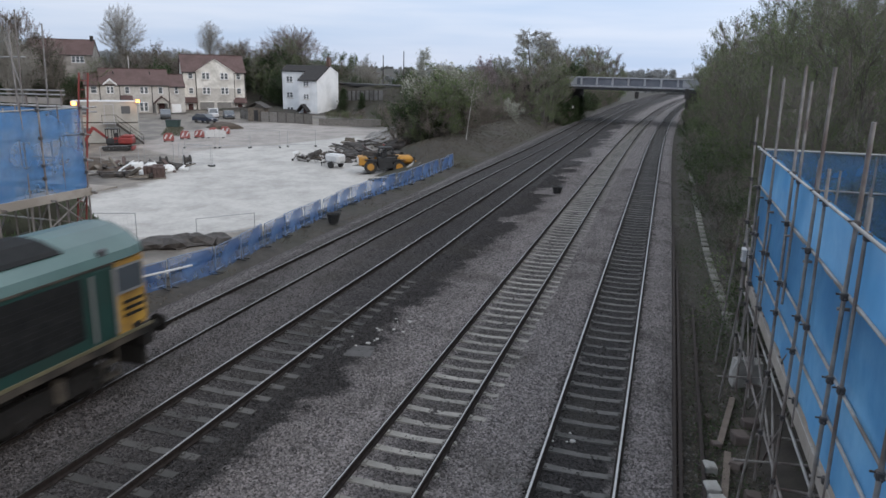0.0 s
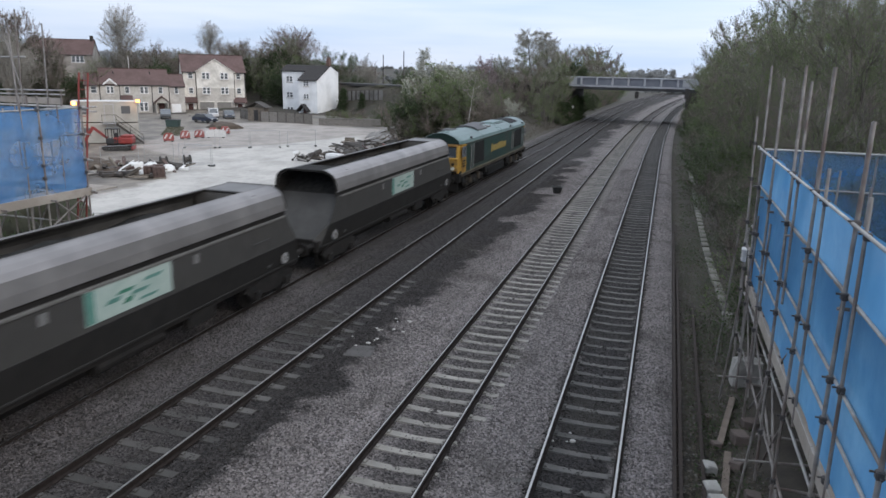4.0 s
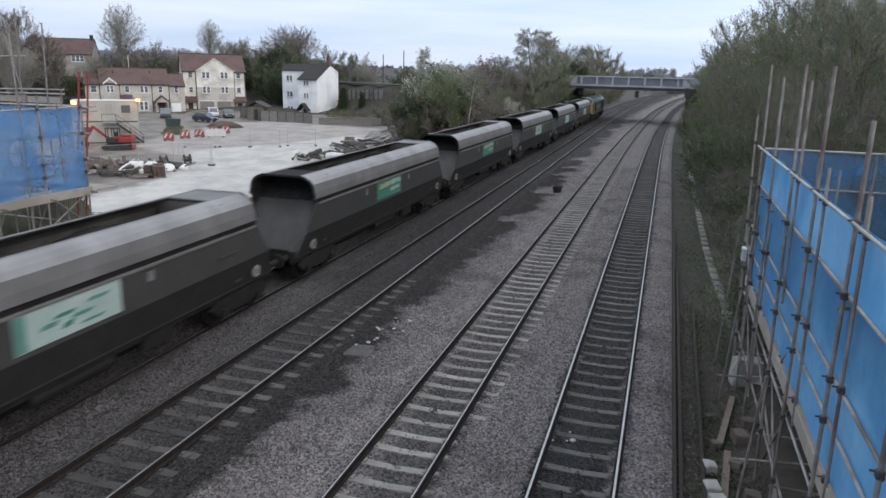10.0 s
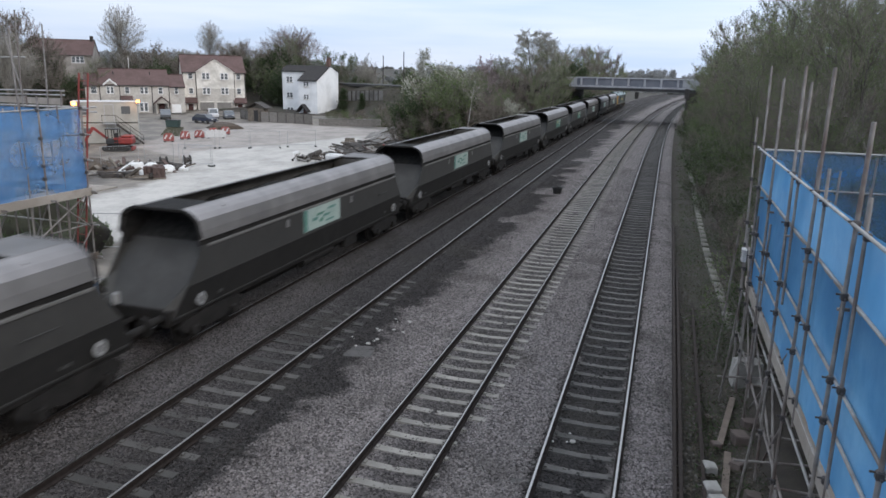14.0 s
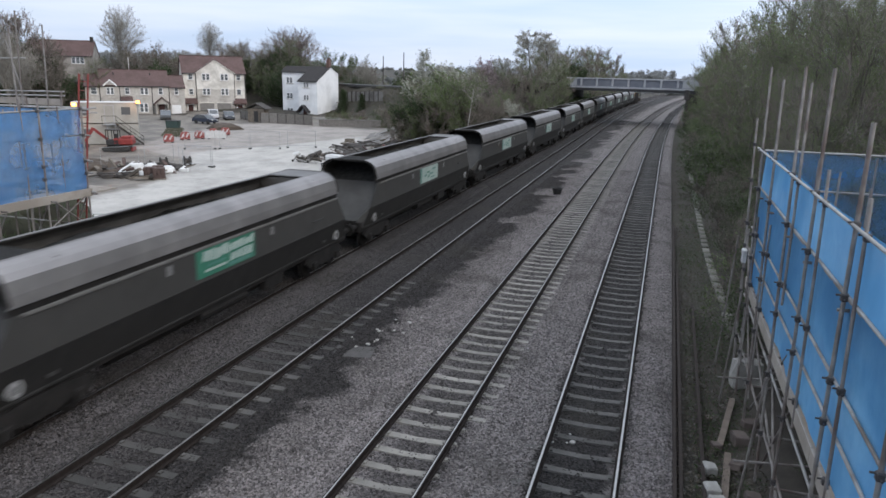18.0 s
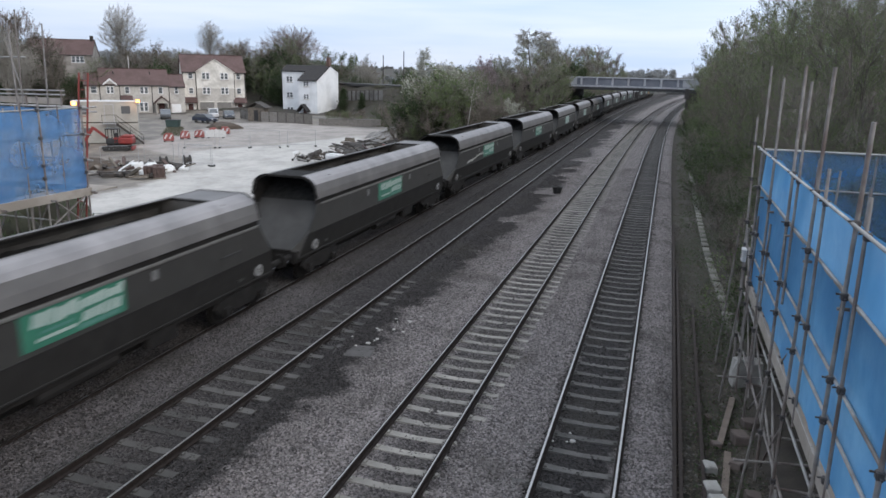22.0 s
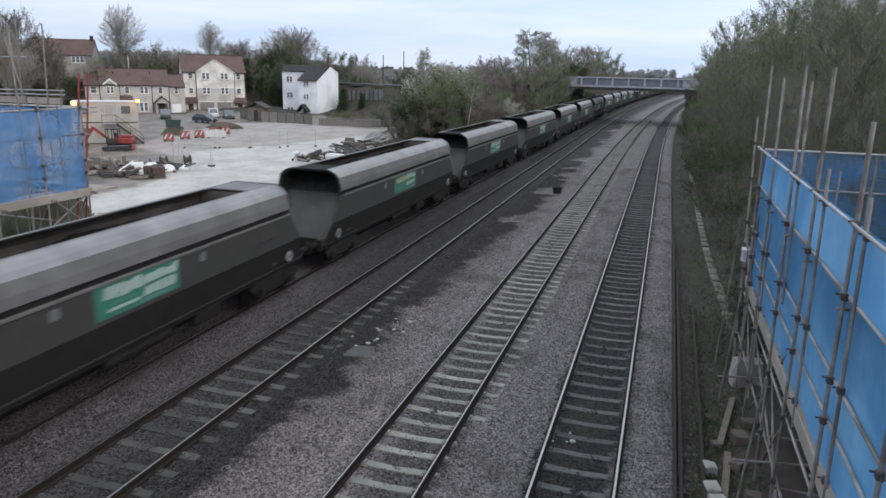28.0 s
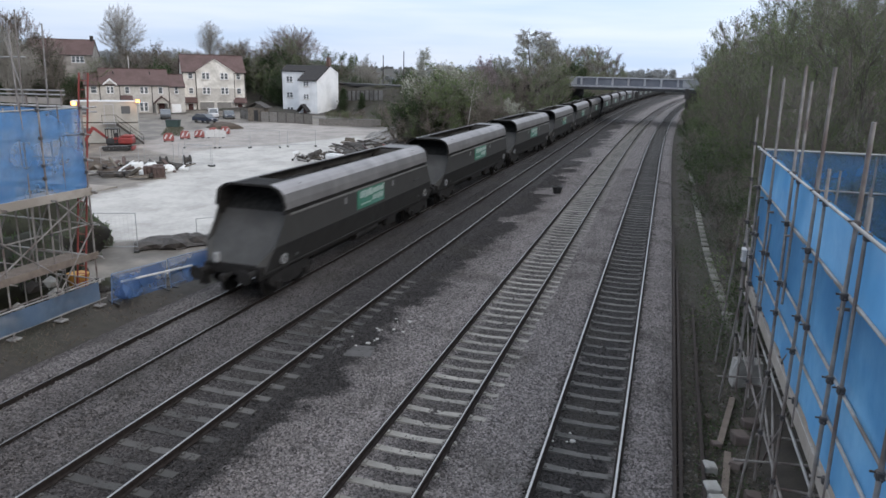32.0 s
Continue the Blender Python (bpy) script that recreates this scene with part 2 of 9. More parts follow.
def ballast_material(name="ballast", loose=False):
    m = bpy.data.materials.new(name)
    m.use_nodes = True
    n, l = m.node_tree.nodes, m.node_tree.links
    b = n["Principled BSDF"]
    uv = n.new("ShaderNodeUVMap")
    uv.uv_map = "zone"
    co = n.new("ShaderNodeTexCoord")
    sep = n.new("ShaderNodeSeparateXYZ")
    l.new(uv.outputs["UV"], sep.inputs[0])
    mp = n.new("ShaderNodeMapping")
    mp.inputs["Scale"].default_value = (0.35, 0.55, 1.0)
    l.new(co.outputs["Object"], mp.inputs["Vector"])
    wob = n.new("ShaderNodeTexNoise")
    wob.inputs["Scale"].default_value, wob.inputs["Detail"].default_value, wob.inputs["Roughness"].default_value = 1.0, 9.0, 0.72
    l.new(mp.outputs["Vector"], wob.inputs["Vector"])
    ma = n.new("ShaderNodeMath")
    ma.operation = "MULTIPLY_ADD"
    sb = n.new("ShaderNodeMath")
    sb.operation = "SUBTRACT"
    sb.inputs[1].default_value = 0.5
    l.new(wob.outputs["Fac"], sb.inputs[0])
    l.new(sb.outputs[0], ma.inputs[0])
    l.new(sep.outputs["Y"], ma.inputs[1])
    l.new(sep.outputs["X"], ma.inputs[2])
    rp = n.new("ShaderNodeValToRGB")
    stops = [(0.0, 0.08), (0.06, 0.125), (0.12, 0.1), (0.2, 0.062), (0.28, 0.08), (0.34, 0.048), (0.43, 0.03), (0.49, 0.028), (0.518, 0.125), (0.60, 0.165),
             (0.645, 0.14), (0.66, 0.07), (0.72, 0.07), (0.745, 0.14), (0.83, 0.15), (0.848, 0.027), (0.925, 0.027), (0.945, 0.17), (1.0, 0.185)]
    e = rp.color_ramp.elements
    for i, (p, v) in enumerate(stops):
        k = e[i] if i < 2 else e.new(p)
        k.position = p
    for k, (p, v) in zip(sorted(e, key=lambda q: q.position), stops):
        v *= 0.92 if p > 0.5 else 1.0
        k.position, k.color = p, (v * 1.0, v * 0.9, v * 0.89, 1)
    l.new(ma.outputs[0], rp.inputs["Fac"])
    # single stones
    vo = n.new("ShaderNodeTexVoronoi")
    vo.inputs["Scale"].default_value = 23.0
    l.new(co.outputs["Object"], vo.inputs["Vector"])
    sv = n.new("ShaderNodeSeparateColor")
    l.new(vo.outputs["Color"], sv.inputs["Color"])
    mr = n.new("ShaderNodeMapRange")
    mr.inputs["To Min"].default_value, mr.inputs["To Max"].default_value = 0.26, 1.95
    if loose:
        isl = n.new("ShaderNodeNewGeometry")
        l.new(isl.outputs["Random Per Island"], mr.inputs["Value"])
        mr.inputs["To Min"].default_value, mr.inputs["To Max"].default_value = 0.42, 2.1
    else:
        l.new(sv.outputs["Red"], mr.inputs["Value"])
    hv = n.new("ShaderNodeHueSaturation")
    l.new(mr.outputs["Result"], hv.inputs["Value"])
    l.new(rp.outputs["Color"], hv.inputs["Color"])
    dirt = n.new("ShaderNodeTexNoise")
    dirt.inputs["Scale"].default_value, dirt.inputs["Detail"].default_value = 0.45, 6.0
    l.new(co.outputs["Object"], dirt.inputs["Vector"])
    dr = n.new("ShaderNodeMapRange")
    dr.inputs["From Min"].default_value, dr.inputs["From Max"].default_value = 0.52, 0.72
    dr.inputs["To Max"].default_value = 0.6
    l.new(dirt.outputs["Fac"], dr.inputs["Value"])
    mx = n.new("ShaderNodeMix")
    mx.data_type = "RGBA"
    mx.inputs[7].default_value = (0.045, 0.041, 0.035, 1)
    l.new(dr.outputs["Result"], mx.inputs[0])
    l.new(hv.outputs["Color"], mx.inputs[6])
    l.new(mx.outputs[2], b.inputs["Base Color"])
    b.inputs["Roughness"].default_value = 0.9
    b.inputs["Specular IOR Level"].default_value = 0.25
    bp = n.new("ShaderNodeBump")
    bp.inputs["Strength"].default_value, bp.inputs["Distance"].default_value = 0.9, 0.05
    l.new(vo.outputs["Distance"], bp.inputs["Height"])
    l.new(bp.outputs["Normal"], b.inputs["Normal"])
    return m


M_BALLAST = ballast_material()
M_LOOSE = ballast_material("loose_ballast", True)


def steps(*spans):
    """Rising values: (start, end, step) spans."""
    out = []
    for a, b, s in spans:
        out += list(np.arange(a, b, s))
    return out + [spans[-1][1]]


def grid_mesh(name, xs, ys, fn, mat, keep=None):
    v = [fn(x, y) for y in ys for x in xs]
    n = len(xs)
    f = [(j * n + i, j * n + i + 1, (j + 1) * n + i + 1, (j + 1) * n + i) for j in range(len(ys) - 1) for i in range(n - 1)
         if keep is None or keep((xs[i] + xs[i + 1]) / 2, (ys[j] + ys[j + 1]) / 2)]
    return mesh_np(name, v, f, mat, True)


gx = steps((-3000, -600, 300), (-600, -200, 50), (-200, -80, 10), (-80, 60, 2.5), (60, 200, 14), (200, 600, 50), (600, 3000, 300))
gy = steps((-3000, -400, 300), (-400, -40, 40), (-40, 200, 3), (200, 420, 12), (420, 900, 60), (900, 4200, 300))


def under(x, y):
    z = land(x, y)
    c = x - (bend_left(min(y, 300)) + bend_right(min(y, 300))) / 2
    return (x, y, z - (0.35 if -16 < c < 1.2 else 0.0))


tagged(new("ground", grid_mesh("ground", gx, gy, under, M_EARTH)), "rough earth and grass of the trackside and land beyond", "ground", kind="structure")

BED_L, BED_R = -15.6, 0.78


def fray(u):
    """How far the strip borders wander at u."""
    return 0.08 + 0.17 * np.exp(-((u - 0.495) / 0.055) ** 4)


def bed_edges(y):
    return BED_L + bend_left(y), BED_R + bend_right(y)


def bed_height(u, y):
    """Height of the stones at u metres from the left edge of the bed."""
    x = BED_L + u
    z = -0.205
    for c in (X1, X2, X3, X4):
        d = abs(x - c)
        if c == X1 and d < 1.5:
            z += 0.07
        if 0.85 < d < 1.7 and not (c == X3 and 0 < x - c < 1.3 and y > 14) and not (c == X2 and 0 < x - c < 1.3 and y < 24):
            z += 0.035 if c in (X3, X4) else 0.05
        if c == X2 and d < 0.7 and y > 18:
            z += 0.065 * min(1, (y - 18) / 7)
    if -7.6 < x < -5.9:
        z += 0.05 + 0.10 * noise.noise(Vector((x * 0.5, y * 0.16, 3)))
    if x < -14.6:
        z -= (-14.6 - x) * 0.25
    if x > 0.45:
        z -= (x - 0.45) * 0.35
    return z + 0.025 * noise.noise(Vector((x * 2.1, y * 2.1, 1))) + 0.014 * noise.noise(Vector((x * 7, y * 7, 2)))


us = steps((0, BED_R - BED_L, 0.17))
ys = steps((-420, -20, 40), (-20, 4, 3), (4, 34, 0.17), (34, 95, 0.35), (95, 220, 3), (220, 480, 10))


def bed_point(u, y):
    a, b = bed_edges(y)
    return (a + (b - a) * u / (BED_R - BED_L), y, bed_height(u, y))


me = grid_mesh("track_bed", us, ys, bed_point, M_BALLAST)
uvl = me.uv_layers.new(name="zone")
vi = np.zeros(len(me.loops), dtype=np.int32)
me.loops.foreach_get("vertex_index", vi)


def sooted(u, y):
    """The two far tracks are blackened further along the line."""
    k = 0.85 * np.clip((y - 17) / 18, 0, 1) * np.clip((u - 0.05) / 0.06, 0, 1)
    out = np.where(u < 0.44, u + (0.44 - u) * k, u)
    # pale drifts of clean stone reach like fingers into the soot between the lines
    ph = (y * 0.135 + 0.3 * np.sin(y * 0.21) + 0.12 * np.sin(y * 0.63 + 1.0)) % 1.0
    finger = np.clip(1.0 - ph * 1.7, 0, 1) * (0.75 + 0.25 * np.sin(y * 0.57))
    near = np.exp(-((u - 0.505) / 0.06) ** 4)
    return out + (0.13 * finger - 0.045) * near * np.clip((y - 26) / 12, 0, 1)


uu = sooted(np.tile(np.array(us) / (BED_R - BED_L), len(ys)), np.repeat(np.array(ys), len(us)))
uvl.data.foreach_set("uv", np.stack([uu[vi], fray(uu[vi])], 1).astype(np.float32).ravel())
tagged(new("track_bed", me), "grey stone ballast bed, pale and dark in strips along the rails", "track bed", kind="structure")

# loose stones on the bed
rng = np.random.default_rng(4)
oct_v = np.array([(1, 0, 0), (-1, 0, 0), (0, 1, 0), (0, -1, 0), (0, 0, 1), (0, 0, -1)], dtype=float)
oct_f = np.array([(0, 2, 4), (2, 1, 4), (1, 3, 4), (3, 0, 4)])


def stones(count, u0, u1, y0, y1, size, power):
    u = rng.uniform(u0, u1, count)
    y = y0 + (y1 - y0) * rng.random(count) ** power
    out = np.zeros((count, 3))
    for i in range(count):
        out[i] = bed_point(u[i], y[i])
    return out, u / (BED_R - BED_L), rng.uniform(size * 0.6, size * 1.35, count)


sets = [stones(52000, 7.4, 10.2, 7, 62, 0.034, 1.9), stones(30000, 11.9, 13.8, 7, 62, 0.031, 1.9), stones(18000, 15.35, 16.3, 9, 62, 0.031, 1.9),
        stones(20000, 4.3, 7.6, 7, 48, 0.03, 1.8), stones(16000, 0.2, 4.4, 9, 44, 0.032, 1.7), stones(7000, 10.4, 11.9, 7, 40, 0.029, 1.7), stones(4000, 13.9, 15.3, 8, 40, 0.029, 1.7)]
pos, uz, sz = (np.concatenate(k) for k in zip(*sets))
n_st = len(pos)
uz = sooted(uz, pos[:, 1])
shape = oct_v[None] * rng.uniform(0.6, 1.25, (n_st, 6, 1)) * np.stack([sz, sz * rng.uniform(0.7, 1.2, n_st), sz * 0.75], 1)[:, None, :]
ang = rng.uniform(0, 6.28, n_st)
ca, sa = np.cos(ang)[:, None], np.sin(ang)[:, None]
shape = np.stack([shape[..., 0] * ca - shape[..., 1] * sa, shape[..., 0] * sa + shape[..., 1] * ca, shape[..., 2] + 0.35 * shape[..., 0]], 2)
v = (shape + pos[:, None, :] + np.array([0, 0, 0.008])).reshape(-1, 3)
f = (oct_f[None] + 6 * np.arange(n_st)[:, None, None]).reshape(-1, 3)
me = mesh_np("ballast_stones", v, f, M_LOOSE)
uvl = me.uv_layers.new(name="zone")
vi = np.zeros(len(me.loops), dtype=np.int32)
me.loops.foreach_get("vertex_index", vi)
uvl.data.foreach_set("uv", np.stack([uz[vi // 6], fray(uz[vi // 6])], 1).astype(np.float32).ravel())
tagged(new("ballast_stones", me), "loose grey crushed stones lying on the track bed", "stones", kind="stuff")

# ---- rails and sleepers ----
RAIL = [(-0.07, -0.165), (0.07, -0.165), (0.07, -0.15), (0.012, -0.13), (0.012, -0.045), (0.036, -0.035), (0.036, -0.003), (-0.036, -0.003), (-0.036, -0.035), (-0.012, -0.045), (-0.012, -0.13), (-0.07, -0.15)]
rail_ys = steps((-420, 0, 60), (0, 60, 6), (60, 480, 6))


def along(fn, y, dx):
    """A point dx to the right of a track's line at y."""
    s = (fn(y + 0.5) - fn(y - 0.5))
    k = 1 / math.hypot(1, s)
    return fn(y) + dx * k, y - dx * s * k


def sleeper_mesh(name, mat, half, top=0.105):
    bm = bmesh.new()
    s = [(0.13, -0.4), (top, -0.175), (-top, -0.175), (-0.13, -0.4)]
    cuts = [(-half, -0.004), (-0.9, 0.0), (-0.6, 0.004), (0, -0.02), (0.6, 0.004), (0.9, 0.0), (half, -0.004)]
    sweep(bm, [[(x, a, z + (dz if z > -0.3 else 0)) for a, z in s] for x, dz in cuts])
    for sx in (-1, 1):
        for d in (-0.12, 0.12):
            x = sx * GAUGE / 2 + d
            box(bm, x - 0.035, x + 0.035, -0.055, 0.055, -0.18, -0.135, 0.01)
    return mesh_of(bm, name, mat)


def track(fn, name_label, sleeper, y_near, y_far, pitch, y_off, worn=0.021, lift=0.0):
    t = thing("railway_track", name_label, "railway track", group="parallel running lines", kind="structure")
    for s in (-1, 1):
        r = part("rail", sweep(bmesh.new(), [[(*along(fn, y, s * GAUGE / 2 + a), z) for a, z in RAIL] for y in rail_ys]), M_RUST, t)
        top = [(-worn, -0.001), (worn, -0.001), (worn, 0.003), (-worn, 0.003)]
        part("running_surface", sweep(bmesh.new(), [[(*along(fn, y, s * GAUGE / 2 + a), z) for a, z in top] for y in rail_ys]), M_STEEL, r, "worn bright steel rail head")
    if sleeper:
        y = y_off
        far = []
        while y < y_far:
            x = fn(y)
            a = math.atan(fn(y + 0.5) - fn(y - 0.5))
            if y < y_near:
                o = part("sleeper", sleeper, None, t)
                o.matrix_basis = Matrix.Translation((x, y, lift + (0.008 + lift) * noise.noise(Vector((x, y * 3, 0))))) @ Matrix.Rotation(-a + 0.012 * noise.noise(Vector((x, y * 2, 5))), 4, "Z")
            else:
                far.append((x, y, a))
            y += pitch
        if far:
            bm = bmesh.new()
            for x, y, a in far:
                bm.from_mesh(sleeper)
                bmesh.ops.transform(bm, matrix=Matrix.Translation((x, y, 0)) @ Matrix.Rotation(-a, 4, "Z"), verts=bm.verts[-len(sleeper.vertices):])
            tagged(part("distant_sleepers", bm, sleeper.materials[0], t), kind="stuff")
    return t


S_PALE = sleeper_mesh("sleeper_pale", M_CONC_PALE, 1.22, 0.094)
S_DARK = sleeper_mesh("sleeper_dark", M_CONC_DARK, 1.22, 0.088)
S_MID = sleeper_mesh("sleeper_stained", M_CONC_MID, 1.22)
track(line1, "rusty railway track bedded deep in brown ballast", S_DARK, 45, 45, 0.687, 4.0, 0.016, 0.024)
track(line2, "railway track with stained concrete sleepers in dirty ballast", S_MID, 40, 60, 0.687, 9.41 - 0.687 * 8, 0.021)
track(line3, "railway track with pale concrete sleepers", S_PALE, 70, 130, 0.642, 11.11 - 0.642 * 10, 0.014)
track(line4, "railway track with dark sleepers in black oily ballast", S_DARK, 70, 130, 0.695, 12.13 - 0.695 * 11)

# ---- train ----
# greys graded by facing, skylight in the colours: dark side, duller foot, pale canopy
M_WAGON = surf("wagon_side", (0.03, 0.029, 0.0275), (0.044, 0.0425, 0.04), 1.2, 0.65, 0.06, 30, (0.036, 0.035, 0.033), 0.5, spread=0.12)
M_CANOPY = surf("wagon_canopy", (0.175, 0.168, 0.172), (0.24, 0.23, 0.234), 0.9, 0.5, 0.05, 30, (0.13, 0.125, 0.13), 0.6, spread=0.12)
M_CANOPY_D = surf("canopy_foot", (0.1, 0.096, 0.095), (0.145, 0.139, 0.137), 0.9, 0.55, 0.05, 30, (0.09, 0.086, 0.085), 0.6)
# skirt colour holds soot and the shade of its downward-facing lean
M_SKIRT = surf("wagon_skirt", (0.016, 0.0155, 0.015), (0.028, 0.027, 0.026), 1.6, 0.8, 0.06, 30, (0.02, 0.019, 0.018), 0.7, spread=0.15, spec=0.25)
M_STRIP = surf("upper_strip", (0.1, 0.097, 0.092), (0.14, 0.135, 0.13), 1.5, 0.6, 0.05, 30)
M_END = surf("wagon_end", (0.032, 0.031, 0.03), (0.052, 0.051, 0.05), 1.0, 0.7, 0.06, 30, (0.03, 0.03, 0.03), 0.7, spread=0.1)
M_UNDER = surf("underframe", (0.01, 0.0095, 0.009), (0.022, 0.02, 0.019), 3, 0.85, 0.2, 30, spec=0.2)
# coal of the load; also paints the shade inside the wagon hoods
M_COAL_SHADE = surf("coal", (0.012, 0.012, 0.012), (0.03, 0.029, 0.028), 6, 0.9, 0.6, 25, spec=0.12)
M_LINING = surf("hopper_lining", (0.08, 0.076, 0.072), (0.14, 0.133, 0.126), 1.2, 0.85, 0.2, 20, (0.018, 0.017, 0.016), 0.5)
M_PLATE = surf("plate_paint", (0.13, 0.13, 0.13), (0.19, 0.19, 0.19), 6, 0.5, 0.05, 40)
M_DISC = surf("disc_paint", (0.2, 0.2, 0.2), (0.3, 0.3, 0.3), 6, 0.5, 0.05, 40)
M_LOGO_G = surf("panel_green", (0.03, 0.14, 0.095), (0.045, 0.17, 0.115), 2, 0.45, 0.02, 40)
M_LOGO_P = surf("panel_pale", (0.28, 0.36, 0.33), (0.38, 0.45, 0.42), 2, 0.45, 0.02, 40)
M_LOGO_Y = surf("panel_yellow", (0.3, 0.3, 0.16), (0.4, 0.38, 0.24), 2, 0.45, 0.02, 40)
M_LOGO_T = surf("panel_teal", (0.06, 0.17, 0.14), (0.1, 0.22, 0.19), 3, 0.5, 0.02, 40)
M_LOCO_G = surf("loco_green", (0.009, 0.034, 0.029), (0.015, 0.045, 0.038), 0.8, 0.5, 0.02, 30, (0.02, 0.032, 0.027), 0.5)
# roof green is several times paler than the body side, and glossier
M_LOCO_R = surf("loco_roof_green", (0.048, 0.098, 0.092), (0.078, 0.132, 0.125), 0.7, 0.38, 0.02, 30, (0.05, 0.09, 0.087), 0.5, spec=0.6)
M_YEL = surf("loco_yellow", (0.34, 0.19, 0.035), (0.44, 0.26, 0.05), 1.8, 0.5, 0.02, 30, (0.15, 0.09, 0.035), 1.4)
M_YEL_D = surf("grimy_yellow", (0.24, 0.125, 0.035), (0.36, 0.19, 0.05), 2.2, 0.6, 0.05, 30, (0.12, 0.075, 0.035), 1.6)
# roof green darkened to paint the shadow on the cab roof edge
M_HOOD_SHADE = surf("hood_shade_green", (0.006, 0.016, 0.014), (0.011, 0.024, 0.021), 1.5, 0.7, 0.02, 30, spec=0.2)
M_DIRT = surf("brake_dust", (0.04, 0.034, 0.028), (0.075, 0.064, 0.052), 2.5, 0.85, 0.1, 30, (0.02, 0.019, 0.018), 0.9, spec=0.2)
M_NAME = surf("name_yellow", (0.24, 0.175, 0.045), (0.32, 0.235, 0.06), 2, 0.5, 0.02, 30)
M_DARKGRILLE = surf("grille", (0.009, 0.0095, 0.01), (0.018, 0.018, 0.018), 4, 0.75, 0.2, 20, spec=0.15)
M_GREY_ROOF = surf("exhaust_cover", (0.045, 0.046, 0.05), (0.07, 0.07, 0.075), 1.5, 0.6, 0.05, 30)
M_STRIPE = surf("loco_stripe", (0.085, 0.076, 0.045), (0.125, 0.112, 0.066), 2, 0.5, 0.02, 30)
M_GLASS = glass("dark_glass")
M_LAMP_OFF = surf("lamp_lens", (0.5, 0.5, 0.48), (0.6, 0.6, 0.58), 8, 0.2, 0.02, 40)

HALF, SIDE = 7.3, 1.31


def plate(bm, pts, s, t=0.035):
    """A bent plate between two ends; pts: half width, height, half length; t thick inwards; s: side."""
    inner = [(x - t, z - t * 0.4, y) for x, z, y in pts]
    sweep(bm, [[(s * x, d * y, z) for x, z, y in pts] + [(s * x, d * y, z) for x, z, y in reversed(inner)] for d in (-1, 1)])
    return bm


def wheel_mesh(r, name="wheel"):
    bm = bmesh.new()
    prof = [(0.0, 0.07), (r - 0.12, 0.05), (r - 0.1, 0.068), (r, 0.068), (r, -0.04), (r + 0.03, -0.05), (r + 0.03, -0.07), (r - 0.1, -0.07), (r - 0.12, -0.04), (0.0, -0.05)]
    k = 20
    sweep(bm, [[(x, q * math.cos(a), q * math.sin(a)) for q, x in prof] for a in (6.2832 * i / k for i in range(k + 1))], caps=False)
    return mesh_of(bm, name, M_UNDER)


WHEEL = wheel_mesh(0.43)


def bogie(parent, y, axles, wheel=0.43):
    b = part("bogie", boxed(-0.9, 0.9, y - 0.3, y + 0.3, 0.45, 0.8, 0.03), M_UNDER, parent)
    half = max(axles) + 0.55
    for s in (-1, 1):
        bm = bmesh.new()
        prof = [(-half, 0.62), (-half + 0.2, 0.42), (-max(axles) + 0.35, 0.42), (-0.35, 0.34), (0.35, 0.34), (max(axles) - 0.35, 0.42), (half - 0.2, 0.42), (half, 0.62), (half - 0.2, 0.78), (0.5, 0.86), (-0.5, 0.86), (-half + 0.2, 0.78)]
        sweep(bm, [[(s * 0.97, y + a, z) for a, z in prof], [(s * 1.09, y + a, z) for a, z in prof]])
        part("side_frame", bm, M_UNDER, b)
        for a in axles:
            part("axle_box", boxed(*sorted((s * 1.02, s * 1.2)), y + a - 0.14, y + a + 0.14, 0.3, 0.58, 0.03), M_UNDER, b)
    for a in axles:
        for s in (-1, 1):
            w = part("wheel", WHEEL, None, b)
            w.matrix_basis = Matrix.Translation((s * 0.75, y + a, wheel)) @ Matrix.Rotation(0 if s > 0 else math.pi, 4, "Z")
        part("axle", tube(bmesh.new(), (-0.7, y + a, wheel), (0.7, y + a, wheel), 0.08), M_UNDER, b)
    return b


def buffers(parent, y, d):
    for s in (-1, 1):
        bm = bmesh.new()
        tube(bm, (s * 0.87, y, 1.05), (s * 0.87, y + d * 0.45, 1.05), 0.1, n=12)
        tube(bm, (s * 0.87, y + d * 0.45, 1.05), (s * 0.87, y + d * 0.5, 1.05), 0.24, n=16)
        part("buffer", bm, M_UNDER, parent)
    bm = bmesh.new()
    tube(bm, (0, y, 0.95), (0, y + d * 0.4, 0.95), 0.07)
    box(bm, -0.1, 0.1, y + d * 0.35 - 0.1, y + d * 0.35 + 0.1, 0.82, 1.06, 0.03)
    part("coupling", bm, M_UNDER, parent)


def slanted(parent, s, x, y0, y1, z0, z1, mat, lean=0.1, thick=0.006, name="painted_bar"):
    """A slanting painted bar on a flank whose surface lies at x."""
    q = [(y0, z0), (y1, z0), (y1 + lean, z1), (y0 + lean, z1)]
    return part(name, sweep(bmesh.new(), [[(xx, y, z) for y, z in q] for xx in (s * x, s * (x + thick))]), mat, parent)


def bar_row(parent, s, x, y0, y1, z, h, mat, r, lean=0.08):
    """A row of short slanted bars of uneven width and height, the colour of the worn lettering."""
    y = y0
    while y < y1 - 0.08:
        w = r.uniform(0.12, 0.3)
        slanted(parent, s, x, y, min(y + w, y1), z + r.uniform(0.0, 0.05), z + h * r.uniform(0.72, 1.0), mat, lean)
        y += w + r.uniform(0.015, 0.05)


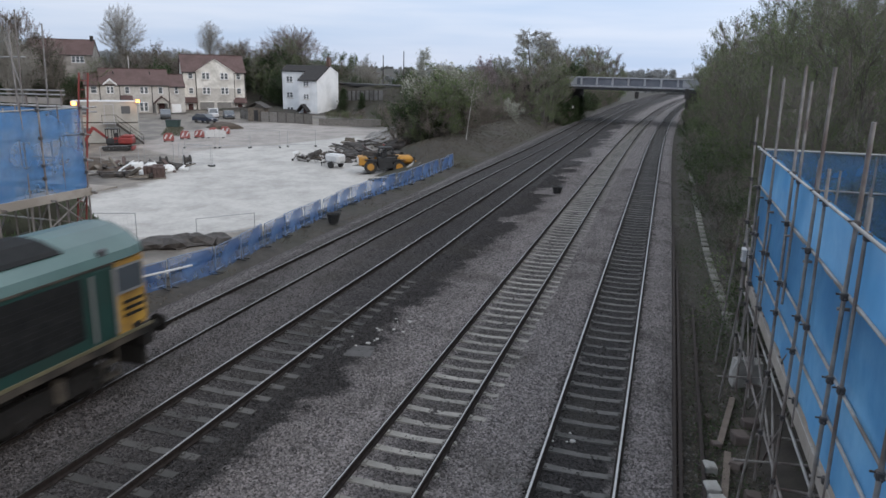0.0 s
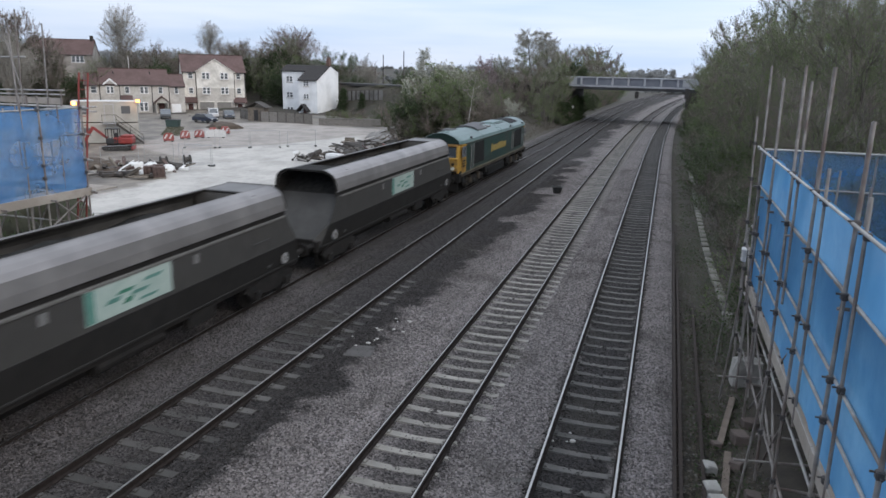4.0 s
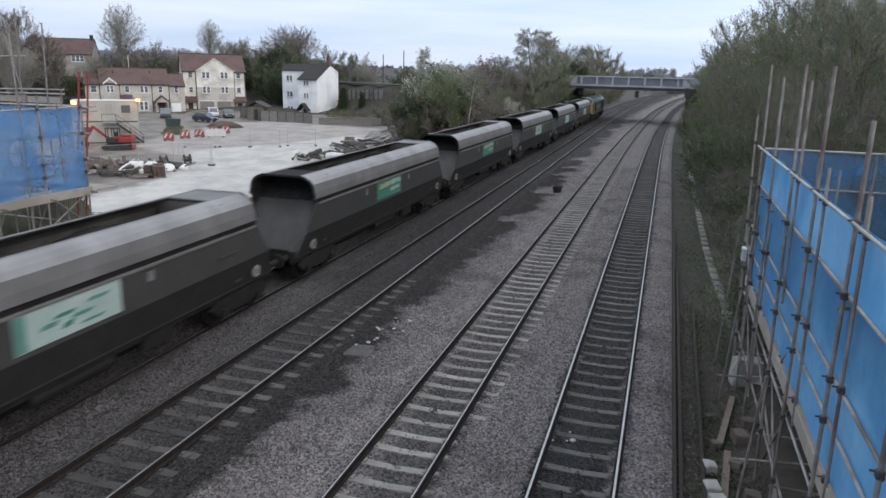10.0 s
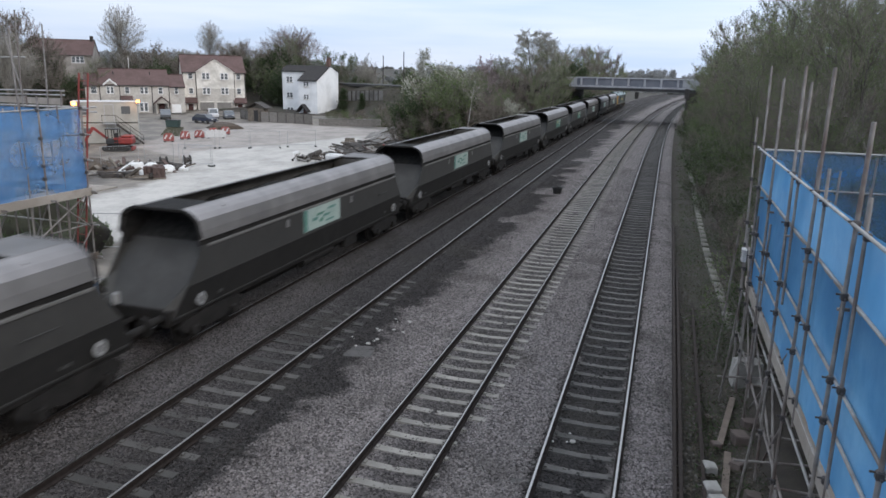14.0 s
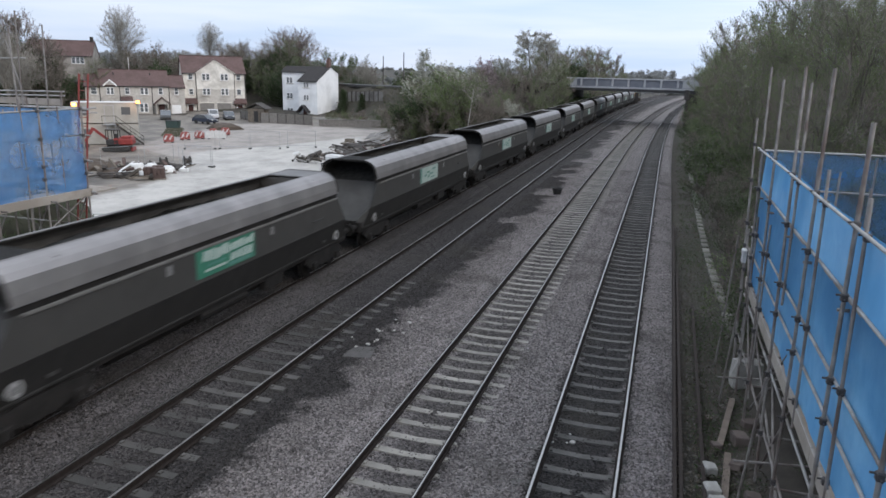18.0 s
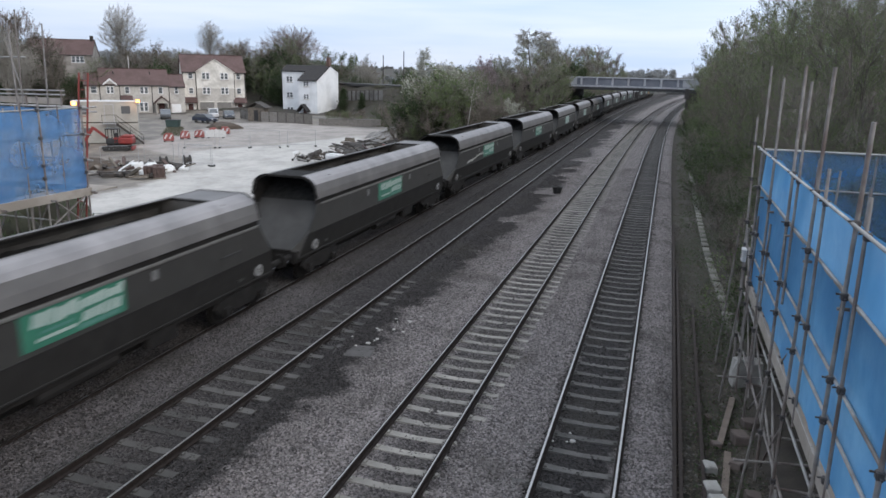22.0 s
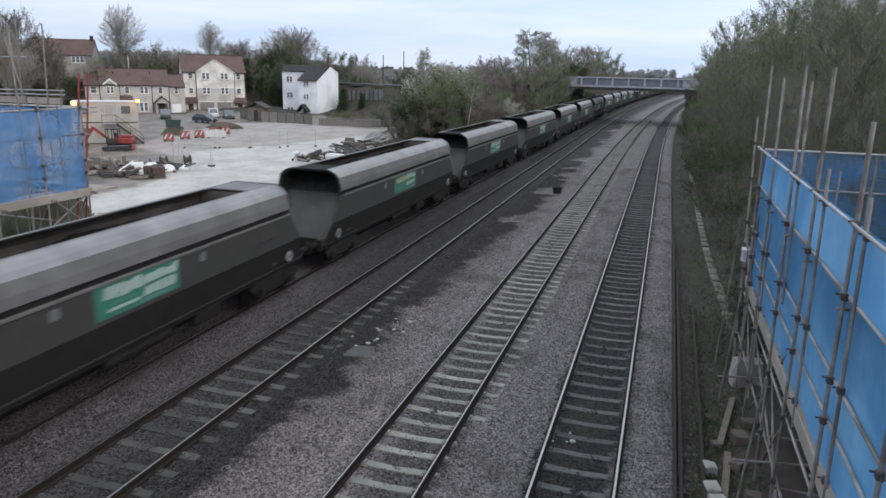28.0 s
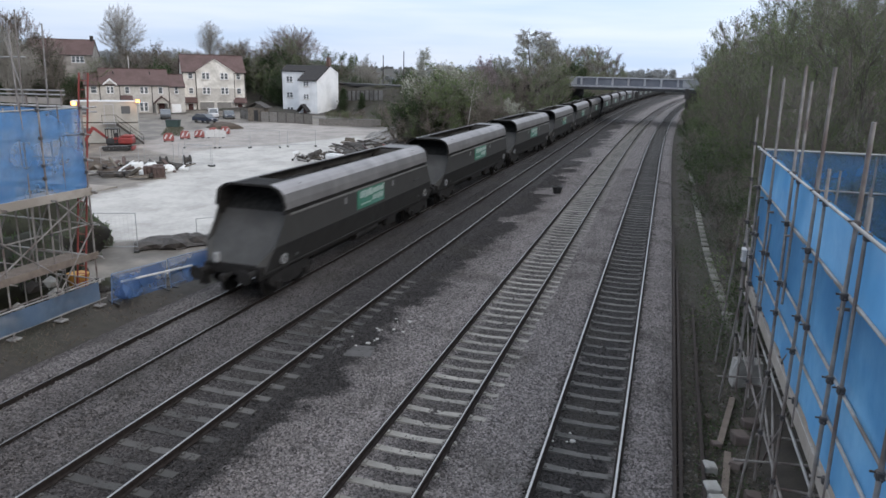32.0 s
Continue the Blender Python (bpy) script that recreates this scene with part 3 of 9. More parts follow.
def logo_panel(parent, s, style):
    x = SIDE
    r = random.Random(style * 2 + (s > 0))
    back = M_LOGO_G if style < 2 else M_LOGO_P
    p = part("livery_panel", boxed(*sorted((s * x, s * (x + 0.008))), -1.55, 1.35, 1.9, 2.68), back, parent, "green and white painted livery panel" if style < 2 else "pale worn livery panel with green traces")
    x += 0.007
    if style < 2:
        first = M_LOGO_Y if style == 1 else M_LOGO_P
        k = 0.04 if style == 0 else 0.0
        bar_row(p, s, x, -1.3, 0.0, 2.34 - k, 0.26 + 2 * k, first, r)
        bar_row(p, s, x, 0.05, 1.25, 2.38 - k, 0.25 + k, M_LOGO_P, r)
        bar_row(p, s, x, 0.0, 1.2, 2.08 - k, 0.22 + 2 * k, M_LOGO_P, r)
        slanted(p, s, x, -1.2, -0.15, 2.03, 2.1, M_LOGO_T if style else M_LOGO_P, 0.05)
        slanted(p, s, x, -0.1, 1.1, 1.94, 2.02, M_LOGO_T, 0.05)
        slanted(p, s, x, -1.1, -0.25, 2.17, 2.23, M_LOGO_T, 0.05)
    else:
        slanted(p, s, x, -1.54, -1.28, 1.92, 2.66, M_LOGO_T, 0.0)
        for a, b, z0, z1, m in ((-0.95, -0.55, 2.2, 2.3, M_LOGO_T), (-0.6, -0.1, 2.34, 2.42, M_LOGO_G), (-0.15, 0.4, 2.22, 2.3, M_LOGO_T), (0.3, 0.9, 2.44, 2.52, M_LOGO_T), (0.1, 0.7, 2.02, 2.08, M_LOGO_T), (-0.4, -0.15, 2.08, 2.2, M_LOGO_G)):
            slanted(p, s, x, a, b, z0, z1, m, 0.12)


def wagon(style):
    w = thing("coal_hopper_wagon", "grey bogie coal hopper wagon with " + ("a green and white panel" if style < 2 else "a pale green panel"), "goods wagon", group="wagons of the coal train")
    L, S = HALF, SIDE
    for s in (-1, 1):
        part("side_sheet", plate(bmesh.new(), [(S, 1.79, 7.95), (S, 2.5, L + 0.1), (S, 2.76, L)], s), M_WAGON, w)
        part("skirt", plate(bmesh.new(), [(1.1, 1.0, 8.32), (S, 1.785, 7.95)], s), M_SKIRT, w, "inward-leaning lower skirt sheet, soot and underside shade in its colour")
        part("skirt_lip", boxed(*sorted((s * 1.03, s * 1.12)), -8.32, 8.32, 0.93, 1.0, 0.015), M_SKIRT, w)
        part("canopy", plate(bmesh.new(), [(1.225, 3.412, L), (1.11, 3.545, L), (0.95, 3.64, L), (0.765, 3.70, L)], s, 0.03), M_CANOPY, w, "inward-leaning canopy, skylight put into its lighter grey")
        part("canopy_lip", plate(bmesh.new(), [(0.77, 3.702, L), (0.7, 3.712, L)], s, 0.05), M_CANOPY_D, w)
        part("canopy_foot", plate(bmesh.new(), [(S + 0.02, 2.91, L), (S - 0.01, 3.14, L), (1.227, 3.41, L)], s, 0.03), M_CANOPY_D, w, "steeper canopy foot plate, lesser skylight in its duller grey")
        part("lining", plate(bmesh.new(), [(1.255, 2.3, 5.9), (1.255, 3.0, 5.9), (1.165, 3.36, 5.9), (1.06, 3.48, 5.9), (0.72, 3.65, 5.9)], s, 0.02), M_LINING, w, "dusty grey inner lining")
        # underframe black paints the canopy ledge's shadow into the groove
        part("shaded_waist_groove", plate(bmesh.new(), [(S - 0.05, 2.755, L), (S - 0.05, 2.995, L)], s), M_UNDER, w)
        part("upper_strip", boxed(*sorted((s * (S - 0.01), s * (S + 0.035))), -L + 0.3, L - 0.12, 2.685, 2.755, 0.008), M_STRIP, w)
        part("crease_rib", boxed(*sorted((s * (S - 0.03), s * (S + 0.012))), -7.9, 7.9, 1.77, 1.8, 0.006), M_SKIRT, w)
        part("sole_bar", boxed(*sorted((s * 0.86, s * 1.04)), -8.5, 8.5, 0.78, 1.02, 0.02), M_UNDER, w)
        logo_panel(w, s, style)
        for y, z in ((-2.65, 2.46), (2.4, 2.46)):
            part("data_plate", boxed(*sorted((s * S, s * (S + 0.012))), y - 0.1, y + 0.1, z - 0.12, z + 0.12), M_PLATE, w)
        for y in (-7.3, 7.3):
            bm = bmesh.new()
            tube(bm, (s * 1.13, y, 1.27), (s * 1.24, y, 1.27), 0.18, n=20)
            d = part("handbrake_disc", bm, M_DISC, w, "pale round disc with a grey bar")
            part("disc_bar", boxed(*sorted((s * 1.24, s * 1.252)), y - 0.05, y + 0.05, 1.19, 1.35), M_END, d)
            part("skirt_plate", boxed(*sorted((s * 1.15, s * 1.182)), y * 0.87 - 0.14, y * 0.87 + 0.14, 1.17, 1.25), M_END, w)
        part("hopper_door", sweep(bmesh.new(), [[(s * 0.15, y, 0.42), (s * 0.5, y, 0.38), (s * 1.06, y, 1.0), (s * 0.2, y, 1.2)] for y in (-4.2, 4.2)]), M_UNDER, w)
        part("air_reservoir", tube(bmesh.new(), (s * 0.85, -1.1, 0.68), (s * 0.85, 1.3, 0.68), 0.2, n=12), M_UNDER, w)
        part("brake_gear", boxed(*sorted((s * 0.8, s * 1.06)), 2.3, 3.5, 0.45, 0.92, 0.04), M_UNDER, w)
        part("grab_rail", tube(bmesh.new(), (s * (S + 0.04), 5.2, 2.2), (s * (S + 0.04), 6.1, 2.2), 0.018), M_END, w)
    # the shovel-shaped ends, sloping up under the canopy
    for d in (-1, 1):
        end = [(8.45, 1.22, 0.88), (8.05, 1.52, 1.08), (7.64, 1.93, 1.265), (7.2, 2.37, 1.27), (6.83, 2.74, 1.27), (6.3, 3.12, 1.265), (6.0, 3.42, 1.14), (5.9, 3.66, 0.75)]
        # upper sheet in coal black: dust plus the canopy's shade in one colour
        for name, pts, mat, words in (("end_slope", end[:5], M_END, "grey sloping hopper end sheet"), ("upper_end", end[4:], M_COAL_SHADE, "upper end sheet, black with coal dust and painted canopy shade")):
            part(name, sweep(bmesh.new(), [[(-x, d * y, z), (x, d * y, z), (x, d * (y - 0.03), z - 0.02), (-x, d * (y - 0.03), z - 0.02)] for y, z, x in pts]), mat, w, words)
        part("end_lining", boxed(-1.06, 1.06, *sorted((d * 5.78, d * 5.82)), 2.9, 3.6), M_LINING, w)
        for s in (-1, 1):
            tri = [(s * 1.308, d * 7.42, 2.5), (s * 1.266, d * 7.62, 1.97), (s * 0.88, d * 8.45, 1.24), (s * 1.1, d * 8.32, 1.0), (s * 1.306, d * 7.95, 1.79)]
            part("corner_plate", sweep(bmesh.new(), [tri, [(x - s * 0.03, y - d * 0.03, z) for x, y, z in tri]]), M_WAGON, w)
            rim = [(1.34, 2.97), (1.24, 3.42), (1.12, 3.555), (0.95, 3.655), (0.765, 3.715)]
            loop = rim + [(x - 0.05, z - 0.05) for x, z in reversed(rim)]
            ins = [(1.25, 2.6), (1.25, 3.0), (1.16, 3.36), (1.05, 3.48), (0.72, 3.65)]
            ins += [(x - 0.02, z - 0.015) for x, z in reversed(ins)]
            part("hood_lining", sweep(bmesh.new(), [[(s * x, d * y, z) for x, z in ins] for y in (5.91, L - 0.06)]), M_COAL_SHADE, w, "hood lining, black with coal dust and painted hood shade")
            part("end_rim", sweep(bmesh.new(), [[(s * x, d * (L - 0.05), z) for x, z in loop], [(s * x, d * (L + 0.025), z) for x, z in loop]]), M_UNDER, w)
        # rear hood and arch black, front ones grey: shade set by colour
        part("end_hood", boxed(-0.75, 0.75, *sorted((d * 5.85, d * (L + 0.01))), 3.655, 3.69), M_CANOPY_D if d > 0 else M_COAL_SHADE, w)
        part("end_arch", boxed(-0.785, 0.785, *sorted((d * (L - 0.05), d * (L + 0.03))), 3.63, 3.715, 0.012), M_CANOPY_D if d > 0 else M_UNDER, w)
        part("end_platform", boxed(-1.08, 1.08, *sorted((d * 8.0, d * 8.5)), 0.92, 1.215, 0.02), M_UNDER, w)
        part("platform_rail", tube(bmesh.new(), (-0.9, d * 8.5, 1.26), (0.9, d * 8.5, 1.26), 0.03, n=6), M_UNDER, w)
        buffers(w, d * 8.6, d * 1.2)
        part("end_step", boxed(-1.2, -0.9, *sorted((d * 8.4, d * 8.62)), 0.5, 0.9, 0.01), M_UNDER, w)
        bogie(w, d * 6.6, (-0.95, 0.95))
    part("centre_sill", boxed(-0.3, 0.3, -8.4, 8.4, 0.85, 1.2), M_UNDER, w)
    part("tail_lamp_bracket", boxed(-0.62, -0.44, -8.62, -8.46, 1.28, 1.6, 0.03), M_DISC, w)
    # the load
    r = random.Random(style + 3)
    n, m = 12, 64
    xs, yy = np.linspace(-1.24, 1.24, n), np.linspace(-5.9, 5.9, m)
    v = [(x, y, 3.05 + 0.3 * (1 - (x / 1.34) ** 2) * (1 - (abs(y) / 7.6) ** 3) + 0.24 * noise.noise(Vector((x * 1.1, y * 0.5, style))) + r.uniform(-0.07, 0.07)) for y in yy for x in xs]
    f = [(j * n + i, j * n + i + 1, j * n + i + n + 1, j * n + i + n) for j in range(m - 1) for i in range(n - 1)]
    part("coal_load", mesh_np("coal_load", v, f, M_COAL_SHADE), None, w, "lumpy black coal")
    return w


CAB = 8.53


def locomotive():
    w = thing("diesel_locomotive", "green and yellow diesel freight locomotive with a cab at each end", "locomotive")
    H, F, C = CAB, 1.37, 3.17
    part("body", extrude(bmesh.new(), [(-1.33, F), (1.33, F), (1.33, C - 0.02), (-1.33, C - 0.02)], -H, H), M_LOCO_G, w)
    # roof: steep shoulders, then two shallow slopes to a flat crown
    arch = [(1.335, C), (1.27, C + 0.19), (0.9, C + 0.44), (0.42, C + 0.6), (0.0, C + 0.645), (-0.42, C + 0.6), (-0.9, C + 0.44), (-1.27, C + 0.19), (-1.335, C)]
    part("roof", sweep(bmesh.new(), [[(x * k, y, z) for x, z in arch] for y, k in ((-H - 1.1, 0.9), (-H - 0.95, 0.95), (-H - 0.6, 1.0), (H + 0.6, 1.0), (H + 0.95, 0.95), (H + 1.1, 0.9))]), M_LOCO_R, w, "pale green ridged roof")
    for d in (-1, 1):
        part("roof_hood", sweep(bmesh.new(), [[(x * 0.895, d * (H + q), z) for x, z in arch] for q in (1.101, 1.13)]), M_HOOD_SHADE, w, "cab roof edge, shadow put into its dark green")
    for s in (-1, 1):
        part("cantrail_stripe", boxed(*sorted((s * 1.33, s * 1.35)), -H, H, C - 0.06, C - 0.005, 0.006), M_DIRT, w, "dirty brown cantrail strip")
        part("footplate_stripe", boxed(*sorted((s * 1.33, s * 1.352)), -H - 1.1, H + 1.1, F - 0.02, F + 0.06, 0.006), M_STRIPE, w)
        part("valance", boxed(*sorted((s * 1.22, s * 1.335)), -H - 0.9, H + 0.9, F - 0.2, F - 0.025, 0.01), M_DIRT, w, "grimy brown valance")
        for a, b in ((-6.65, -4.3), (5.0, 7.55)):
            g = part("air_grille", boxed(*sorted((s * 1.33, s * 1.343)), a, b, F + 0.3, C - 0.14), M_DARKGRILLE, w, "black ventilation grille")
            for i in range(9):
                z = F + 0.35 + i * 0.13
                part("slat", boxed(*sorted((s * 1.343, s * 1.357)), a + 0.05, b - 0.05, z, z + 0.05), M_DARKGRILLE, g)
        # corrugated panels between the grilles
        for i in range(10):
            z = F + 0.24 + i * 0.135
            part("panel_rib", boxed(*sorted((s * 1.33, s * 1.338)), -4.2, 3.6, z, z + 0.05), M_LOCO_G, w)
        band = part("painted_band", boxed(*sorted((s * 1.338, s * 1.343)), -1.95, 2.15, 2.06, 2.11), M_NAME, w, "plain slanted yellow painted bars")
        slanted(band, s, 1.338, -2.35, -2.02, 2.0, 2.6, M_NAME, 0.1)
        for k in range(10):
            y = -1.9 + k * 0.41
            slanted(band, s, 1.338, y, y + 0.35, 2.114, 2.46 + 0.08 * (k in (4, 5, 6)), M_NAME, 0.07)
        for a in (-7.55, -7.0, 4.0, 4.6, 7.8, 8.45):
            part("grab_rail", tube(bmesh.new(), (s * 1.38, a, F + 0.15), (s * 1.38, a, C - 0.16), 0.035), M_PLATE, w)
        part("data_plate", boxed(*sorted((s * 1.33, s * 1.345)), -7.72, -7.55, 2.85, 3.0), M_PLATE, w)
        for a in (-7.9, 8.2):
            part("cab_door", boxed(*sorted((s * 1.33, s * 1.342)), a - 0.28, a + 0.28, F + 0.08, C - 0.1, 0.01), M_LOCO_G, w)
            bm = bmesh.new()
            for z in (0.5, 0.82, 1.14):
                box(bm, *sorted((s * 1.1, s * 1.3)), a - 0.25, a + 0.25, z, z + 0.04)
            for q in (-0.25, 0.25):
                box(bm, *sorted((s * 1.26, s * 1.3)), a + q - 0.02, a + q + 0.02, 0.46, 1.5)
            part("cab_steps", bm, M_DIRT, w)
        for a, b, z0, z1 in ((-3.5, -2.8, 0.7, 1.3), (2.85, 3.9, 0.75, 1.3), (-8.9, -8.3, 0.75, 1.3)):
            part("equipment_box", boxed(*sorted((s * 0.85, s * 1.24)), a, b, z0, z1, 0.03), M_DARKGRILLE, w)
        part("air_tank", tube(bmesh.new(), (s * 1.1, -2.4, 1.16), (s * 1.1, 0.2, 1.16), 0.13, n=10), M_DIRT, w)
        part("air_tank", tube(bmesh.new(), (s * 1.1, 0.4, 1.16), (s * 1.1, 2.5, 1.16), 0.13, n=10), M_DIRT, w)
        for y in (-7.2, 3.9, 8.3):
            bm = boxed(*sorted((s * 1.18, s * 1.3)), y - 0.12, y + 0.12, C + 0.16, C + 0.33, 0.03)
            part("lifting_lug", bm, M_GREY_ROOF, w)
    for d in (-1, 1):
        c = part("cab", bmesh_cab(d), M_YEL, w, "grubby yellow cab end")
        y0 = H + 1.17
        part("brow", boxed(-1.14, 1.14, *sorted((d * (H + 0.95), d * (y0 - 0.02))), 3.0, 3.15, 0.03), M_YEL_D, c, "dirty orange beam over the windscreens")
        part("centre_post", boxed(-0.09, 0.09, *sorted((d * (H + 1.0), d * (y0 + 0.02))), 2.3, 3.02, 0.02), M_YEL_D, c)
        part("sill_beam", boxed(-1.12, 1.12, *sorted((d * (H + 1.0), d * (y0 + 0.07))), 2.2, 2.34, 0.03), M_YEL, c)
        part("nose_recess", boxed(-0.55, 0.55, *sorted((d * (y0 + 0.03), d * (y0 + 0.066))), 1.62, 2.05, 0.02), M_YEL_D, c)
        part("lamp_box", boxed(-1.08, 1.08, *sorted((d * (y0 + 0.02), d * (y0 + 0.1))), 1.42, 1.5, 0.02), M_DARKGRILLE, c)
        for s in (-1, 1):
            part("windscreen", boxed(*sorted((s * 0.1, s * 1.0)), *sorted((d * (H + 1.02), d * (H + 1.1))), 2.33, 3.01), M_GLASS, c, "dark upright windscreen")
            part("corner_post", boxed(*sorted((s * 0.98, s * 1.2)), *sorted((d * (H + 0.92), d * (y0 - 0.05))), 2.3, 3.1, 0.04), M_YEL, c)
            part("wiper", boxed(*sorted((s * 0.25, s * 0.9)), *sorted((d * (H + 1.1), d * (H + 1.13))), 2.38, 2.42), M_PLATE, c)
            n = part("side_window", boxed(*sorted((s * 1.322, s * 1.338)), *sorted((d * (H + 0.02), d * (H + 0.9))), 2.36, 3.02), M_PLATE, c, "pale-framed cab side window")
            part("pane", boxed(*sorted((s * 1.325, s * 1.345)), *sorted((d * (H + 0.07), d * (H + 0.84))), 2.42, 2.97), M_GLASS, n)
            part("marker_light", tube(bmesh.new(), (s * 0.84, d * (y0 + 0.04), 1.7), (s * 0.84, d * (y0 + 0.11), 1.7), 0.11, n=14), M_LAMP_OFF, c, "round pale headlight")
            part("tail_light", tube(bmesh.new(), (s * 0.84, d * (y0 + 0.04), 1.95), (s * 0.84, d * (y0 + 0.1), 1.95), 0.08, n=12), M_DARKGRILLE, c)
            for i in range(3):
                part("side_bar", boxed(*sorted((s * 1.325, s * 1.345)), *sorted((d * (H + 0.2), d * (H + 0.85))), 1.78 + i * 0.16, 1.85 + i * 0.16), M_DARKGRILLE, c)
        buffers(w, d * (H + 1.2), d * 1.4)
        part("buffer_beam", boxed(-1.3, 1.3, *sorted((d * (H + 0.85), d * (H + 1.17))), 0.85, 1.38, 0.03), M_UNDER, w)
        part("snow_plough", boxed(-1.15, 1.15, *sorted((d * (H + 0.9), d * (H + 1.05))), 0.25, 0.8, 0.03), M_UNDER, w)
        for x in (-0.55, -0.35, 0.35, 0.55):
            part("brake_hose", tube(bmesh.new(), (x, d * (H + 1.2), 1.3), (x * 1.1, d * (H + 1.28), 0.75), 0.03, n=6), M_UNDER, w)
        bogie(w, d * 5.9, (-2.0, 0.0, 2.0), 0.5)
        for s in (-1, 1):
            for a in (-1.0, 1.0):
                part("bogie_spring", tube(bmesh.new(), (s * 1.12, d * 5.9 + a, 0.5), (s * 1.12, d * 5.9 + a, 0.95), 0.14, n=10), M_DIRT, w)
    part("underframe", boxed(-1.22, 1.22, -H - 0.9, H + 0.9, 1.28, 1.495, 0.02), M_UNDER, w)
    part("fuel_tank", boxed(-1.2, 1.2, -2.5, 2.5, 0.34, 1.0, 0.1), M_DARKGRILLE, w, "dark grey fuel tank")
    # roof fittings
    top = [(-1.0, 0.4), (-0.9, 0.465), (-0.42, 0.62), (0.0, 0.66), (0.42, 0.62), (0.9, 0.465), (1.0, 0.4), (0.9, 0.28), (-0.9, 0.28)]
    part("radiator_grille", sweep(bmesh.new(), [[(x, y, C + z + 0.012) for x, z in top] for y in (4.9, 7.5)]), M_DARKGRILLE, w, "black roof radiator grille")
    part("exhaust_cover", sweep(bmesh.new(), [[(x, y, C + z) for x, z in ((-0.9, 0.4), (-0.88, 0.52), (-0.45, 0.72), (0.0, 0.77), (0.45, 0.72), (0.88, 0.52), (0.9, 0.4))] for y in (-4.3, -2.0)]), M_GREY_ROOF, w, "dark grey exhaust cover on the roof")
    part("silencer", boxed(-0.7, 0.2, -1.95, 0.0, C + 0.5, C + 0.72, 0.04), M_GREY_ROOF, w)
    part("roof_walkway", boxed(0.25, 0.8, -1.3, -0.6, C + 0.46, C + 0.6, 0.03), M_PLATE, w)
    part("roof_hatch", boxed(-0.5, 0.5, 1.0, 4.4, C + 0.56, C + 0.665, 0.03), M_LOCO_R, w)
    part("roof_seam", boxed(0.6, 0.64, 1.0, 4.2, C + 0.5, C + 0.56, 0.01), M_DARKGRILLE, w)
    for y in (-4.5, 0.3, 0.9, 4.75):
        part("roof_joint", extrude(bmesh.new(), [(x * 1.003, z + 0.012) for x, z in arch], y - 0.025, y + 0.025), M_LOCO_R, w)
    part("roof_vent", boxed(-0.75, 0.05, -7.4, -6.3, C + 0.52, C + 0.68, 0.04), M_GREY_ROOF, w)
    part("horn_cover", boxed(-0.2, 0.2, -9.0, -8.5, C + 0.6, C + 0.69, 0.02), M_LOCO_R, w)
    return w


def bmesh_cab(d):
    """The cab end: upright sides, a bluff nose, the front set back above the sill behind its posts."""
    H = CAB
    prof = [(H, 1.36), (H + 1.12, 1.36), (H + 1.2, 1.55), (H + 1.2, 2.24), (H + 1.03, 2.3), (H + 1.03, 3.12), (H, 3.12)]
    return sweep(bmesh.new(), [[(s * (1.325 - 0.22 * ramp(a, H + 0.6, H + 1.2)), d * a, z) for a, z in prof] for s in (-1, 1)])


LOCO = locomotive()
KINDS = [wagon(2), wagon(0), wagon(1)]
STYLE_ROW = [0, 0, 0, 2, 2, 0, 0, 0, 0, 0, 1, 1, 1, 1, 1, 1, 2, 1, 1, 1]
WAGONS = []
seen = set()
for k in STYLE_ROW:
    WAGONS.append(KINDS[k] if k not in seen else copy_thing(KINDS[k], Matrix()))
    seen.add(k)
# a smear of pale paint on one wagon's side
SMEAR = surf("smeared_paint", (0.3, 0.3, 0.29), (0.42, 0.42, 0.4), 5, 0.7, 0.1, 30)
sm = part("paint_smear", boxed(SIDE + 0.002, SIDE + 0.007, -1.9, -1.6, 2.1, 2.2), SMEAR, WAGONS[11], "pale smeared paint")
rs = random.Random(41)
for k in range(14):
    y, z = -5.4 + k * 0.26, 1.9 + 0.022 * k + rs.uniform(-0.05, 0.05)
    q = [(y, z), (y + rs.uniform(0.2, 0.4), z + rs.uniform(-0.02, 0.05)), (y + 0.3, z + rs.uniform(0.06, 0.16)), (y + 0.06, z + rs.uniform(0.04, 0.1))]
    part("smear_fleck", sweep(bmesh.new(), [[(xx, a, b) for a, b in q] for xx in (SIDE + 0.001, SIDE + 0.008)]), SMEAR, sm)
PITCH = 18.426


def rear_of_train(t):
    """Place along the line from which each wagon's rear is counted back."""
    return -4.6476 + 11.74537 * t + 0.0172076 * t * t


def on_line(y, gap):
    """Pose of a vehicle whose bogies, gap apart, stand on the first track."""
    a, b = line1(y - gap / 2) + 0.06, line1(y + gap / 2) + 0.06
    return Matrix.Translation(((a + b) / 2, y, 0)) @ Matrix.Rotation(-math.atan2(b - a, gap), 4, "Z")


def along_road(s):
    """Place and heading s metres along the road from its right-hand end."""
    pts = ROAD[::-1]
    for (ax, ay), (bx, by) in zip(pts, pts[1:]):
        k = math.hypot(bx - ax, by - ay)
        if s <= k or (bx, by) == pts[-1]:
            t = min(1.0, s / k)
            return ax + (bx - ax) * t, ay + (by - ay) * t, math.atan2(by - ay, bx - ax)
        s -= k


